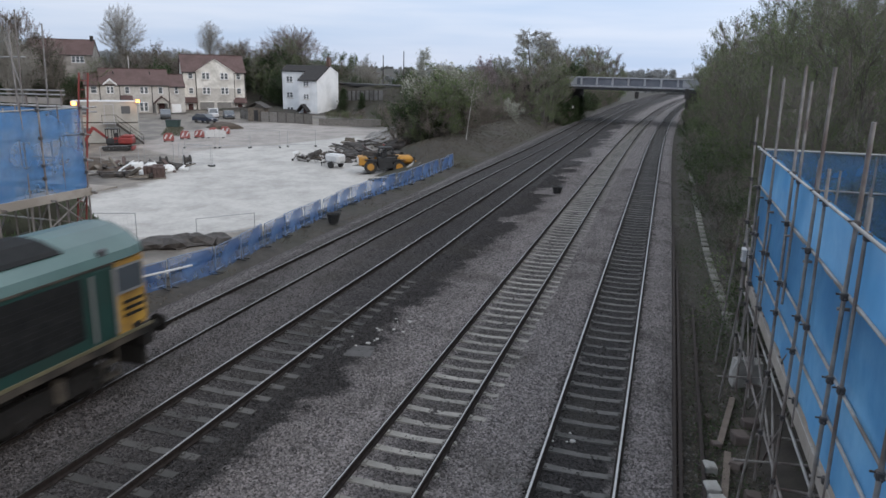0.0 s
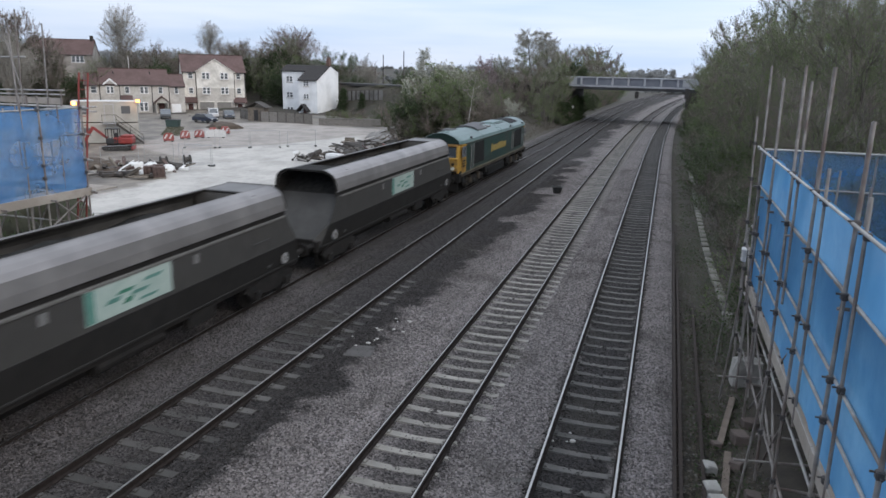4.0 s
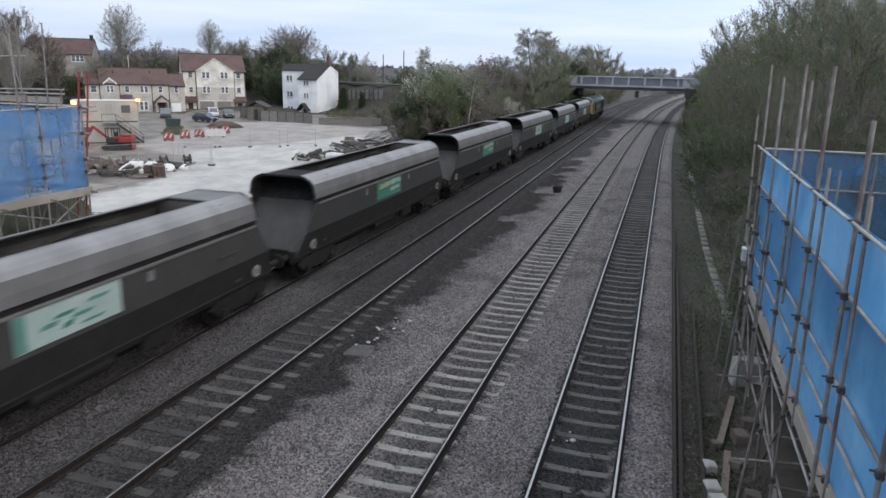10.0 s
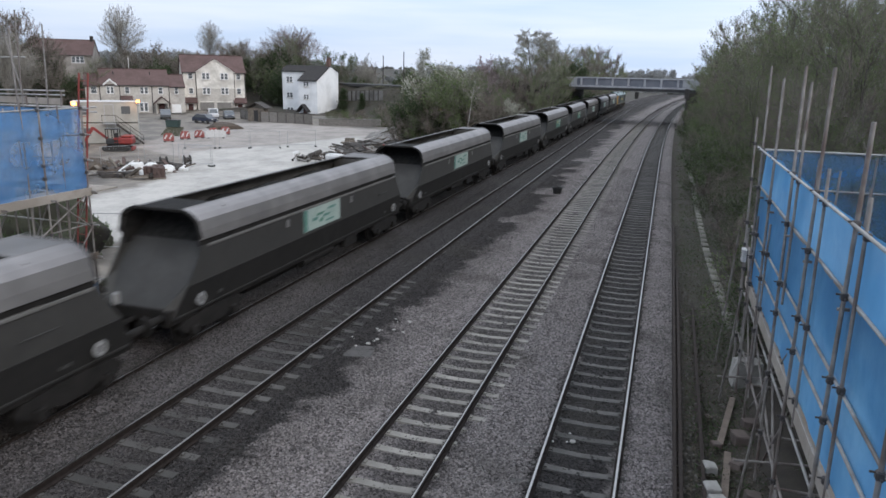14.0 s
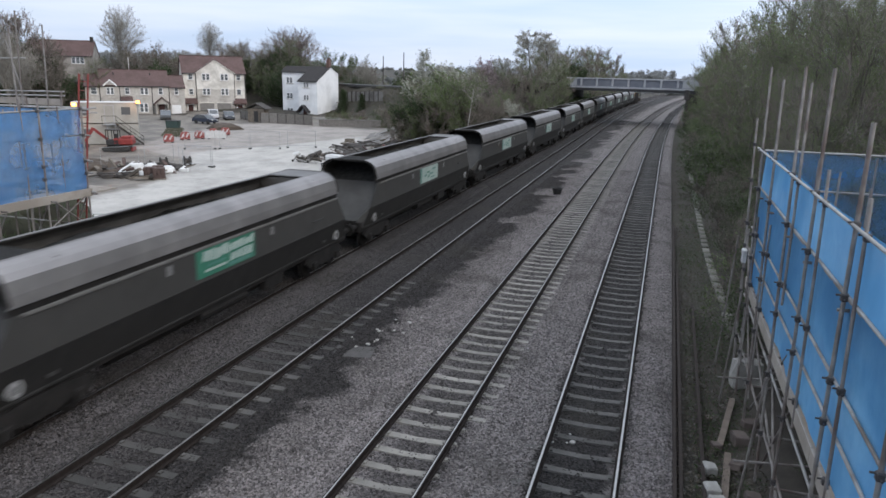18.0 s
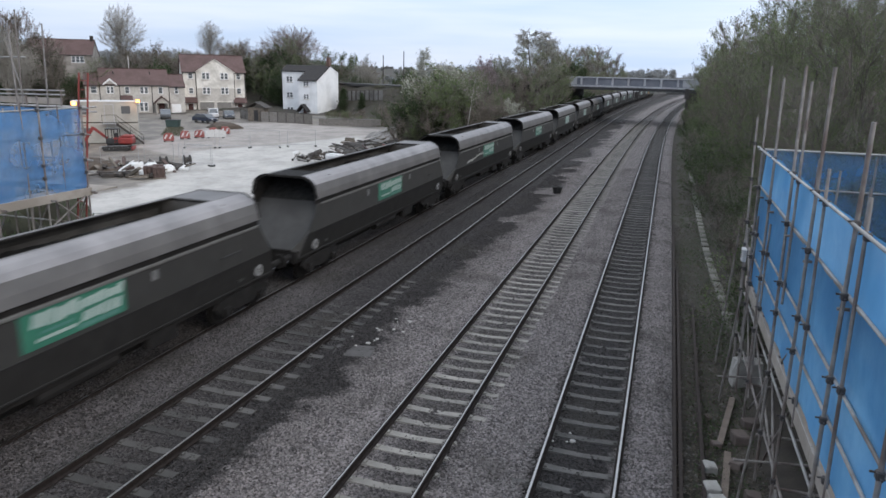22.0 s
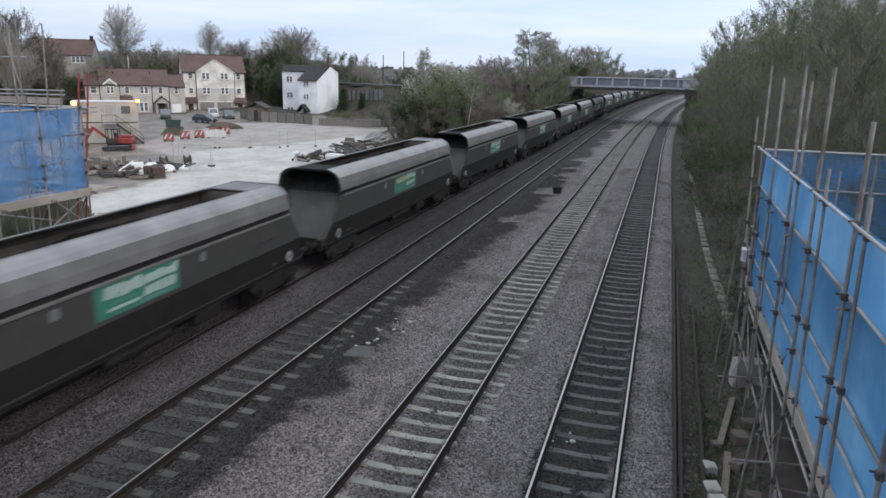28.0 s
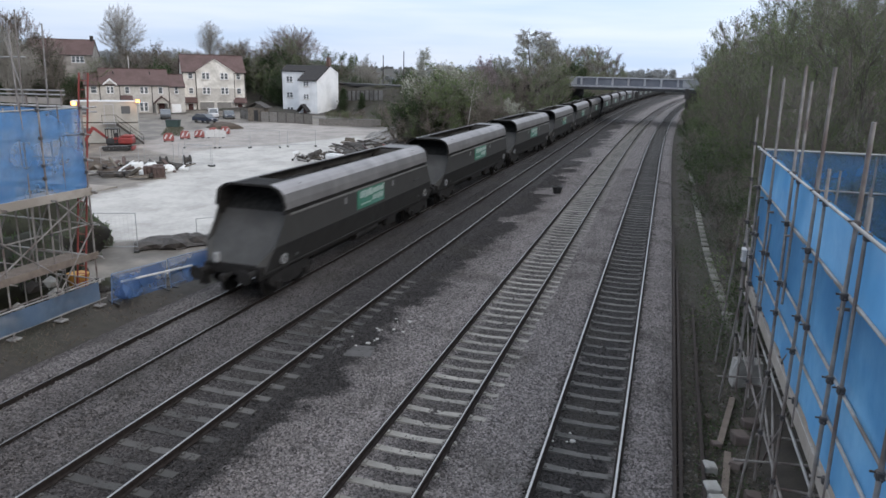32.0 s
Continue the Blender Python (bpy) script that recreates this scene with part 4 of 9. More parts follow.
def motions():
    # a white car crosses the bridge and passes behind the houses
    rows = [(0.0, 0.0)] + [(14.0 + k * 0.5, k * 11.0 + 0.5) for k in range(17)] + [(22.6, 182.0), (32.0, 182.5)]
    for i, (t, s) in enumerate(rows):
        x, y, a = along_road(s)
        rows[i] = (t, Matrix.Translation((x, y, road_height(x) + 0.06)) @ Matrix.Rotation(a, 4, "Z"))
    walk(WHITE_CAR, rows)
    times = [i * 1.0 for i in range(33)]
    for i, w in enumerate(WAGONS):
        walk(w, [(t, on_line(rear_of_train(t) - PITCH * (i + 1) + HALF, 13.2)) for t in times])
    walk(LOCO, [(t, on_line(rear_of_train(t) - PITCH + 26.95, 12.6)) for t in times])

# ---- scaffolds ----
M_POLE = surf("scaffold_tube", (0.25, 0.245, 0.24), (0.37, 0.36, 0.35), 5, 0.5, 0.1, 60, (0.13, 0.105, 0.09), 1.3, metal=0.25)
M_POLE_D = surf("weathered_dark_tube", (0.175, 0.162, 0.155), (0.29, 0.272, 0.26), 5, 0.6, 0.1, 60, (0.125, 0.095, 0.086), 1.6, metal=0.2)
M_POLE_L = surf("bright_tube", (0.3, 0.3, 0.3), (0.42, 0.41, 0.4), 4, 0.5, 0.1, 60, (0.2, 0.19, 0.18), 1.3, metal=0.2)
M_POLE_RED = surf("red_tube", (0.2, 0.045, 0.04), (0.27, 0.06, 0.05), 5, 0.55, 0.1, 60)
M_CLAMP = surf("coupler", (0.035, 0.033, 0.035), (0.07, 0.065, 0.065), 20, 0.6, 0.2, 80)
M_BOARD = surf("scaffold_board", (0.27, 0.24, 0.21), (0.36, 0.325, 0.29), 3, 0.8, 0.2, 40, (0.25, 0.22, 0.19), 0.7)
M_BRICK = surf("brick_old", (0.08, 0.064, 0.058), (0.125, 0.1, 0.09), 2, 0.9, 0.3, 30, spread=0.2)
M_RUBBLE = surf("pale_block", (0.27, 0.26, 0.245), (0.4, 0.39, 0.37), 3, 0.85, 0.3, 30)


def net_material(name, c1, c2, alpha):
    """Woven plastic: it scatters light from both faces and lets some straight through."""
    m = surf(name, c1, c2, 1.1, 0.6, 0.25, 5, tuple(k * 0.82 for k in c1), 0.45)
    n, l = m.node_tree.nodes, m.node_tree.links
    b, out = n["Principled BSDF"], n["Material Output"]
    tl = n.new("ShaderNodeBsdfTranslucent")
    l.new(b.inputs["Base Color"].links[0].from_socket, tl.inputs["Color"])
    m1, m2, tp = n.new("ShaderNodeMixShader"), n.new("ShaderNodeMixShader"), n.new("ShaderNodeBsdfTransparent")
    m1.inputs[0].default_value = 0.4
    l.new(b.outputs[0], m1.inputs[1])
    l.new(tl.outputs[0], m1.inputs[2])
    holes = n.new("ShaderNodeTexNoise")
    holes.inputs["Scale"].default_value, holes.inputs["Detail"].default_value = 0.9, 5.0
    l.new(n["Texture Coordinate"].outputs["Object"], holes.inputs["Vector"])
    thick = n.new("ShaderNodeMapRange")
    thick.inputs["From Min"].default_value, thick.inputs["From Max"].default_value = 0.35, 0.65
    thick.inputs["To Min"].default_value, thick.inputs["To Max"].default_value = max(0.0, alpha - 1.1 * (1 - alpha)), min(1.0, alpha + 0.6 * (1 - alpha))
    l.new(holes.outputs["Fac"], thick.inputs["Value"])
    l.new(thick.outputs["Result"], m2.inputs[0])
    l.new(tp.outputs[0], m2.inputs[1])
    l.new(m1.outputs[0], m2.inputs[2])
    l.new(m2.outputs[0], out.inputs["Surface"])
    return m


M_NET = net_material("debris_net", (0.085, 0.3, 0.6), (0.17, 0.43, 0.72), 0.94)
M_NET_OLD = net_material("debris_net_faded", (0.09, 0.24, 0.5), (0.17, 0.35, 0.6), 0.6)
M_BARRIER = net_material("barrier_mesh", (0.08, 0.16, 0.36), (0.12, 0.22, 0.42), 0.6)
M_NET_PALE = net_material("pale_sheeting", (0.12, 0.19, 0.3), (0.21, 0.28, 0.38), 0.8)
M_NET_END = net_material("debris_net_thin", (0.075, 0.26, 0.55), (0.11, 0.33, 0.62), 0.62)


def sheet(name, corner, du, dv, nu, nv, sag, mat, parent, label="", seed=0):
    """A loose cloth from a corner along du and dv, with folds across it."""
    corner, du, dv = Vector(corner), Vector(du), Vector(dv)
    nor = du.cross(dv).normalized()
    v = []
    for j in range(nv + 1):
        for i in range(nu + 1):
            a, b = i / nu, j / nv
            d = sag * (noise.noise(Vector((a * du.length * 0.7, b * dv.length * 0.9, seed))) + 0.4 * noise.noise(Vector((a * du.length * 2.3, b * dv.length * 1.2, seed + 9))))
            v.append(corner + du * a + dv * b + nor * d)
    f = [(j * (nu + 1) + i, j * (nu + 1) + i + 1, (j + 1) * (nu + 1) + i + 1, (j + 1) * (nu + 1) + i) for j in range(nv) for i in range(nu)]
    return part(name, mesh_np(name, v, f, mat, True), None, parent, label)


def coupler(parent, p):
    bm = bmesh.new()
    x, y, z = p
    box(bm, x - 0.045, x + 0.045, y - 0.045, y + 0.045, z - 0.05, z + 0.05, 0.015)
    tube(bm, (x - 0.1, y, z + 0.03), (x + 0.02, y, z + 0.03), 0.014, n=6)
    tube(bm, (x, y - 0.09, z - 0.02), (x, y + 0.06, z - 0.02), 0.012, n=6)
    part("coupler", bm, M_CLAMP, parent)


R = 0.0242


def pole(parent, p0, p1, mat=None, name="standard"):
    # tube tone goes by height and use, palest on the high ledgers
    return part(name, tube(bmesh.new(), p0, p1, R * (1.18 if name == "standard" else 1.0), n=10), mat or (M_POLE_L if "ledger" in name and p0[2] > 5.0 else M_POLE_D if name in ("standard", "splice_tube", "raker", "brace", "inner_standard", "transom") else M_POLE), parent, smooth=False)


M_TIMBER_R = surf("muddy_plank", (0.12, 0.095, 0.08), (0.19, 0.155, 0.13), 3, 0.9, 0.3, 30)


def right_scaffold():
    s = thing("scaffold", "galvanised tube scaffold beside the line hung with bright blue debris netting", "scaffold")
    XA, XB, YE, ZT = 2.35, 3.65, 19.3, 5.76
    # each standard's top is out of plumb by a little: y at the deck, height, y at the top
    outer = [(20.1, 6.46, 21.2), (18.75, 7.78, 19.6), (16.72, 7.48, 17.28), (14.2, 7.71, 14.75), (12.22, 7.66, 12.27), (9.7, 7.0, 9.66), (7.3, 7.2, 7.3)]
    for y, top, yt in outer:
        k = (yt - y) / (top - 2.2)
        pole(s, (XA, y - 2.6 * k, -0.4), (XA, yt, top))
        for z in (5.76, 4.82, 3.68, 3.1, 1.9, 0.7):
            coupler(s, (XA, y + (z - 2.2) * k, z))
    for y, foot, top in ((14.0, 3.4, 7.44), (11.6, 2.1, 6.2), (9.2, 1.9, 6.15), (16.45, 0.6, 4.4), (18.5, 0.4, 4.2), (20.0, -0.3, 3.6)):
        pole(s, (XA + 0.02, y - 0.1, foot), (XA + 0.02, y + 0.1, top), name="splice_tube")
        for z in (5.7, 3.75, 2.5):
            if foot < z < top:
                coupler(s, (XA + 0.02, y, z))
    for y, top in ((19.3, 5.6), (16.95, 5.6), (14.45, 5.6), (12.2, 5.6), (9.7, 5.6), (7.3, 5.6)):
        pole(s, (XB, y, -0.3), (XB, y, top), name="inner_standard")
    for z in (5.76, 4.82, 3.68, 3.1, 1.9, 0.7):
        x = XA - 0.05 if z > 5 else XA + 0.055
        pole(s, (x, 6.2, z), (x, 19.75 + 0.4 * noise.noise(Vector((z, 0, 0))), z + 0.02), M_POLE_D if z < 1 else None, "ledger")
    for z in (4.7, 2.3, 0.6):
        pole(s, (XB + 0.05, 6.2, z), (XB + 0.05, 19.6, z), name="inner_ledger")
        for y, top, yt in outer[1:]:
            pole(s, (XA - 0.04, y + 0.06, z - 0.07), (XB + 0.3, y + 0.06, z - 0.07), name="transom")
    for z in (5.76, 4.82, 3.6):
        pole(s, (XA - 0.1, 19.36, z), (8.6, 19.36, z), name="return_ledger")
    for x in (4.9, 6.6, 8.4):
        pole(s, (x, 19.3, 0.4), (x, 19.3, 5.7), name="inner_standard")
    # braces below the deck
    for y0, z0, y1, z1 in ((20.9, 0.0, 17.2, 2.9), (17.0, 0.1, 20.6, 3.0), (16.6, 0.0, 13.2, 2.7), (14.3, -0.2, 11.8, 2.6), (12.3, -0.2, 15.4, 2.8), (11.0, -0.2, 8.0, 2.7), (18.6, 2.0, 12.0, 0.2)):
        pole(s, (XA + 0.12, y0, z0), (XA + 0.12, y1, z1), name="brace")
    for y0, z0, y1, z1 in ((19.0, -0.2, 15.5, 2.3), (15.5, -0.2, 12.5, 2.3), (12.5, -0.2, 9.8, 2.3)):
        pole(s, (XB - 0.2, y0, z0), (XB - 0.2, y1, z1), name="brace")
    # foot poles standing towards the line
    for x, y, top in ((1.95, 20.2, 3.4), (1.9, 17.6, 2.6), (1.95, 13.1, 2.3)):
        pole(s, (x, y, -0.4), (x + 0.18, y - 0.15, top), name="raker")
    for y, a in ((17.6, 0.3), (13.1, 0.5)):
        pole(s, (1.8, y, a), (3.8, y + 0.2, a + 0.1), name="transom")
    # decks, toe boards
    for i in range(5):
        x = XA + 0.1 + i * 0.23
        part("deck_board", boxed(x, x + 0.22, 6.3, 19.4, 2.13, 2.17), M_BOARD, s)
        part("deck_board", boxed(x, x + 0.22, 6.3, 19.4, 4.72, 4.76), M_BOARD, s)
    for a, b in ((6.3, 10.2), (10.22, 14.1), (14.12, 17.4), (17.42, 19.5)):
        part("toe_board", boxed(XA + 0.02, XA + 0.06, a, b, 2.18, 2.44, 0.006), M_BOARD, s, "weathered timber toe board")
    sheet("netting", (XA + 0.1, 6.2, 2.42), (0, 13.2, 0), (0, 0, 3.3), 60, 16, 0.05, M_NET, s, "bright blue debris netting", 3)
    sheet("netting", (XA + 0.1, 19.42, 2.5), (6.6, 0, 0), (0, 0, 3.27), 30, 14, 0.05, M_NET_END, s, "", 7)
    sheet("netting", (8.9, 19.4, 2.5), (0, -13, 0), (0, 0, 3.2), 30, 8, 0.05, M_NET, s, "", 11)
    return s


right_scaffold()

# the wall being repaired behind the netting
wall = thing("wall_end", "old brick wall end behind the scaffold", "wall", kind="structure")
part("brickwork", boxed(4.1, 8.6, 5.0, 19.0, -0.4, 2.2, 0.02), M_BRICK, wall)

# broken masonry at the scaffold's foot
rr = random.Random(5)
for i, (x, y, z, a, b, c) in enumerate([(2.6, 18.8, -0.35, 0.7, 0.5, 0.75), (1.52, 14.05, -0.35, 0.24, 0.3, 0.22), (1.5, 13.2, -0.35, 0.26, 0.34, 0.26), (1.62, 12.75, -0.35, 0.3, 0.4, 0.24), (2.2, 15.6, -0.35, 0.3, 0.4, 0.25), (1.7, 15.2, -0.35, 0.22, 0.2, 0.14),
                                         (2.05, 14.4, -0.35, 0.26, 0.3, 0.18), (2.25, 13.2, -0.35, 0.3, 0.26, 0.2), (1.6, 16.6, -0.35, 0.14, 0.18, 0.1), (2.5, 16.4, -0.35, 0.34, 0.3, 0.22)]):
    bm = boxed(-a / 2, a / 2, -b / 2, b / 2, 0, c, 0.02)
    bmesh.ops.subdivide_edges(bm, edges=bm.edges[:], cuts=2)
    for v in bm.verts:
        v.co += 0.16 * a * noise.noise_vector(v.co * 4 + Vector((i * 3.7, 0, 0)))
    ob = new("stone_block", mesh_of(bm, "stone_block", M_RUBBLE if i < 4 else M_BRICK))
    ob.matrix_basis = pose(x, y, z - 0.05, 0, 0, rr.uniform(-25, 25))
    tagged(ob, "pale broken masonry block at the scaffold foot", "stone block", "masonry blocks")


for x, y, a in ((2.0, 16.5, -10), (1.78, 13.6, -6)):
    ob = new("loose_plank", mesh_of(boxed(-0.07, 0.07, -1.3, 1.3, 0, 0.05, 0.006), "loose_plank", M_TIMBER_R))
    ob.matrix_basis = pose(x, y, -0.33, 0, 1, a)
    tagged(ob, "muddy brown plank lying at the scaffold foot", "plank", "loose planks")


def left_scaffold():
    s = thing("scaffold", "tube scaffold with faded blue netting and timber decks by the yard", "scaffold")
    X = -17.4
    ysl = [18.0, 16.4, 14.7, 13.0, 11.3, 9.6]
    for i, y in enumerate(ysl):
        pole(s, (X, y, -0.32), (X + 0.02, y, 6.2 + (0.0, 0.3, 0.0, 2.7, 0.4, 0.3)[i]))
        part("base_plate", boxed(X - 0.15, X + 0.15, y - 0.15, y + 0.15, -0.36, -0.31, 0.01), M_POLE, s)
        for xx in (-18.7, -20.0):
            pole(s, (xx, y, -0.32), (xx, y, 6.1), name="inner_standard")
    for y, top in ((15.9, 6.5), (14.4, 7.6), (12.5, 6.3), (17.2, 6.2)):
        pole(s, (X - 0.12, y, 0.4), (X - 0.1, y, top), name="splice_tube")
    for x in (-19.6, -21.4, -23.2):
        pole(s, (x, 18.1, -0.3), (x, 18.1, 6.4), name="inner_standard")
    for x, y, top in ((-18.7, 17.0, 8.4), (-20.6, 16.6, 8.3), (-21.2, 18.4, 7.6), (-22.6, 17.4, 8.0)):
        pole(s, (x, y, 3.4), (x - 0.1, y, top))
    for z in (6.1, 5.29, 4.48, 4.1, 3.5, 2.4, 1.35, 0.55):
        pole(s, (X - 0.14, 6.0, z), (X - 0.14, 18.3, z), M_POLE_D if z < 6 else None, name="ledger")
        pole(s, (-24.0, 18.05, z), (X + 0.25, 18.05, z), name="return_ledger")
        for y in ysl[:4]:
            coupler(s, (X, y, z))
            if z in (3.5, 1.35):
                pole(s, (-20.2, y + 0.06, z - 0.06), (X + 0.3, y + 0.06, z - 0.06), name="transom")
    # the far lift, standing higher at the back
    for x, top, foot in ((-21.3, 9.15, -0.12), (-20.2, 8.7, 0.0), (-19.7, 6.56, 0.0), (-23.4, 9.0, 0.0)):
        pole(s, (x - 0.3, 19.6, foot), (x, 19.6, top), name="inner_standard")
    pole(s, (-21.25, 19.7, 5.6), (-21.95, 19.7, 8.2), name="brace")
    for z, x1 in ((7.58, -21.1), (6.5, -19.6), (6.36, -19.6), (6.0, -18.3), (5.84, -18.3)):
        pole(s, (-25.0, 19.65, z - 0.05), (x1, 19.65, z + 0.03), name="return_ledger")
    part("guard_board", boxed(-25.0, -19.8, 19.7, 19.74, 6.05, 6.27, 0.006), M_BOARD, s)
    for y, z0, y1, z1 in ((17.8, 3.4, 13.2, 0.9), (13.6, 3.3, 17.6, 0.2), (18.0, 2.4, 16.2, 0.3), (16.6, 3.4, 18.0, 2.3), (12.6, 3.0, 9.8, -0.2)):
        pole(s, (X + 0.06, y, z0), (X + 0.06, y1, z1), name="brace")
    for x0, x1 in ((-19.2, -17.6), (-20.8, -19.0), (-22.4, -20.6)):
        pole(s, (x0, 18.1, 0.0), (x1, 18.1, 3.3), name="brace")
    for a, b in ((6.0, 9.8), (9.82, 13.7), (13.72, 18.1)):
        part("toe_board", boxed(X + 0.03, X + 0.07, a, b, 3.36, 3.62, 0.006), M_BOARD, s, "pale timber toe board")
        part("toe_board", boxed(X + 0.03, X + 0.07, a, b, 1.28, 1.5, 0.006), M_TIMBER_R, s, "muddy timber toe board")
    for i in range(5):
        x = X - 0.28 - i * 0.235
        part("deck_board", boxed(x, x + 0.225, 6.0, 18.1, 3.42, 3.46), M_BOARD, s)
        part("deck_board", boxed(x, x + 0.225, 6.0, 18.1, 1.28, 1.32), M_TIMBER_R, s)
        part("deck_board", boxed(-24, X, 18.1 + i * 0.235, 18.32 + i * 0.235, 3.42, 3.46), M_BOARD, s)
    part("toe_board", boxed(-24, X, 18.08, 18.12, 3.4, 3.62), M_BOARD, s)
    sheet("netting", (X - 0.08, 6.0, 3.45), (0, 12.05, 0), (0, 0, 2.62), 40, 14, 0.06, M_NET_OLD, s, "faded blue debris netting", 2)
    sheet("netting", (X - 0.08, 18.02, 3.45), (-6.4, 0, 0), (0, 0, 2.6), 20, 12, 0.06, M_NET_OLD, s, "", 5)
    sheet("lower_netting", (X + 0.12, 6.0, -0.1), (0, 11.9, 0), (0, 0, 0.62), 40, 5, 0.06, M_NET_PALE, s, "pale blue sheeting along the foot", 6)
    pole(s, (X + 0.1, 6.0, -0.12), (X + 0.1, 18.2, -0.12), name="ledger")
    pole(s, (X + 0.1, 6.0, 0.56), (X + 0.1, 18.2, 0.56), name="ledger")
    return s


left_scaffold()

# red ladder behind the yard-side scaffold
lad = thing("ladder", "red painted ladder leaning on the scaffold", "ladder")
for d in (0.0, 0.36):
    part("stile", tube(bmesh.new(), (-19.35 + d, 19.05, -0.5), (-18.28 + d, 19.0, 7.15), 0.03, n=8), M_POLE_RED, lad)
for k in range(26):
    t = 0.03 + k * 0.0375
    x, y, z = -19.35 + 1.07 * t, 19.05 - 0.05 * t, -0.5 + 7.65 * t
    part("rung", tube(bmesh.new(), (x, y, z), (x + 0.36, y, z), 0.011, n=6), M_POLE_RED, lad)

# ---- road bridge ahead ----
M_BRIDGE = surf("bridge_paint", (0.27, 0.285, 0.31), (0.36, 0.375, 0.4), 0.8, 0.6, 0.05, 20, (0.3, 0.3, 0.32), 0.3)
# dark copy of the bridge paint, shade below the parapet put into it
M_BRIDGE_D = surf("bridge_shade_paint", (0.025, 0.026, 0.03), (0.045, 0.046, 0.05), 0.8, 0.7, 0.05, 20)
M_BRIDGE_P = surf("parapet_panel", (0.11, 0.12, 0.15), (0.16, 0.17, 0.2), 0.8, 0.6, 0.05, 20)
# very dark brick, close in tone to the growth around the abutments
M_ABUT = surf("abutment_brick", (0.028, 0.025, 0.023), (0.05, 0.043, 0.039), 1.5, 0.9, 0.3, 12)


def road_bridge():
    b = thing("road_bridge", "pale grey steel girder road bridge with panelled parapets over the railway", "bridge", pose(-6.0, 125.0, 0.17, 0, 0, -6) @ Matrix.Scale(1.073, 4))
    W = 9.8
    for y in (-4.0, 4.0):
        part("girder", boxed(-W, W, y - 0.3, y + 0.3, 4.6, 5.0, 0.03), M_BRIDGE_D, b, "steel main girder, deck shade in its dark paint")
        p = part("parapet", boxed(-W, W, y - 0.04, y + 0.04, 5.2, 6.3), M_BRIDGE_P, b, "grey steel parapet")
        part("coping", boxed(-W - 0.1, W + 0.1, y - 0.2, y + 0.2, 6.33, 6.47, 0.02), M_BRIDGE, p)
        part("base_rail", boxed(-W - 0.1, W + 0.1, y - 0.32, y + 0.32, 5.0, 5.24, 0.02), M_BRIDGE, p)
        for i in range(9):
            x = -W + 0.3 + i * (2 * W - 0.6) / 8
            part("post", boxed(x - 0.14, x + 0.14, y - 0.18, y + 0.18, 5.3, 6.35, 0.02), M_BRIDGE, p)
        for x in (-W + 0.9, W - 0.9):
            part("end_panel", boxed(x - 1.1, x + 1.1, y - 0.1, y + 0.1, 5.3, 6.3, 0.02), M_BRIDGE, p)
    part("deck", boxed(-W, W, -3.75, 3.75, 4.7, 5.1), M_BRIDGE_D, b)
    for s in (-1, 1):
        part("abutment", boxed(*sorted((s * (W - 1.2), s * 14.0)), -5, 5, -1.7, 4.6, 0.05), M_ABUT, b, "dark brick abutment")
        part("wing_wall", boxed(*sorted((s * (W + 0.1), s * 18.0)), -5.2, -4.7, -1.7, 5.6, 0.05), M_ABUT, b)
    return b


road_bridge()

# ---- houses ----
M_STONE = surf("pale_stone", (0.61, 0.58, 0.535), (0.78, 0.75, 0.7), 2.2, 0.9, 0.2, 20, (0.43, 0.405, 0.37), 0.5)
M_STONE_T = surf("terrace_stone", (0.4, 0.375, 0.345), (0.56, 0.53, 0.49), 2.6, 0.9, 0.25, 16, (0.31, 0.29, 0.265), 0.5)
M_STONE_B = surf("brown_stone", (0.26, 0.235, 0.21), (0.36, 0.33, 0.3), 2.2, 0.9, 0.2, 20, (0.2, 0.185, 0.165), 0.5)
M_RENDER = surf("white_render", (0.7, 0.71, 0.73), (0.78, 0.79, 0.8), 0.8, 0.85, 0.05, 20, (0.55, 0.56, 0.57), 0.3)
M_TILE = surf("red_tile", (0.088, 0.055, 0.052), (0.125, 0.08, 0.075), 3, 0.9, 0.25, 14, (0.08, 0.05, 0.046), 0.5)
M_BRICK_H = surf("house_brick", (0.11, 0.066, 0.056), (0.16, 0.1, 0.086), 6, 0.9, 0.3, 20)
M_SLATE = surf("dark_slate", (0.026, 0.024, 0.025), (0.042, 0.039, 0.039), 3, 0.8, 0.2, 14, spec=0.25)
M_WHITE = surf("white_frame", (0.7, 0.7, 0.7), (0.78, 0.78, 0.78), 4, 0.5, 0.02, 40)
M_GARAGE = surf("garage_grey", (0.16, 0.15, 0.14), (0.22, 0.21, 0.2), 2, 0.6, 0.05, 30)
M_PANE = glass("house_pane", (0.10, 0.11, 0.12))
M_DOOR = surf("door_dark", (0.05, 0.015, 0.015), (0.08, 0.025, 0.02), 3, 0.5, 0.05, 30)
M_GUTTER = surf("gutter_black", (0.02, 0.02, 0.02), (0.035, 0.035, 0.035), 5, 0.5, 0.02, 30)


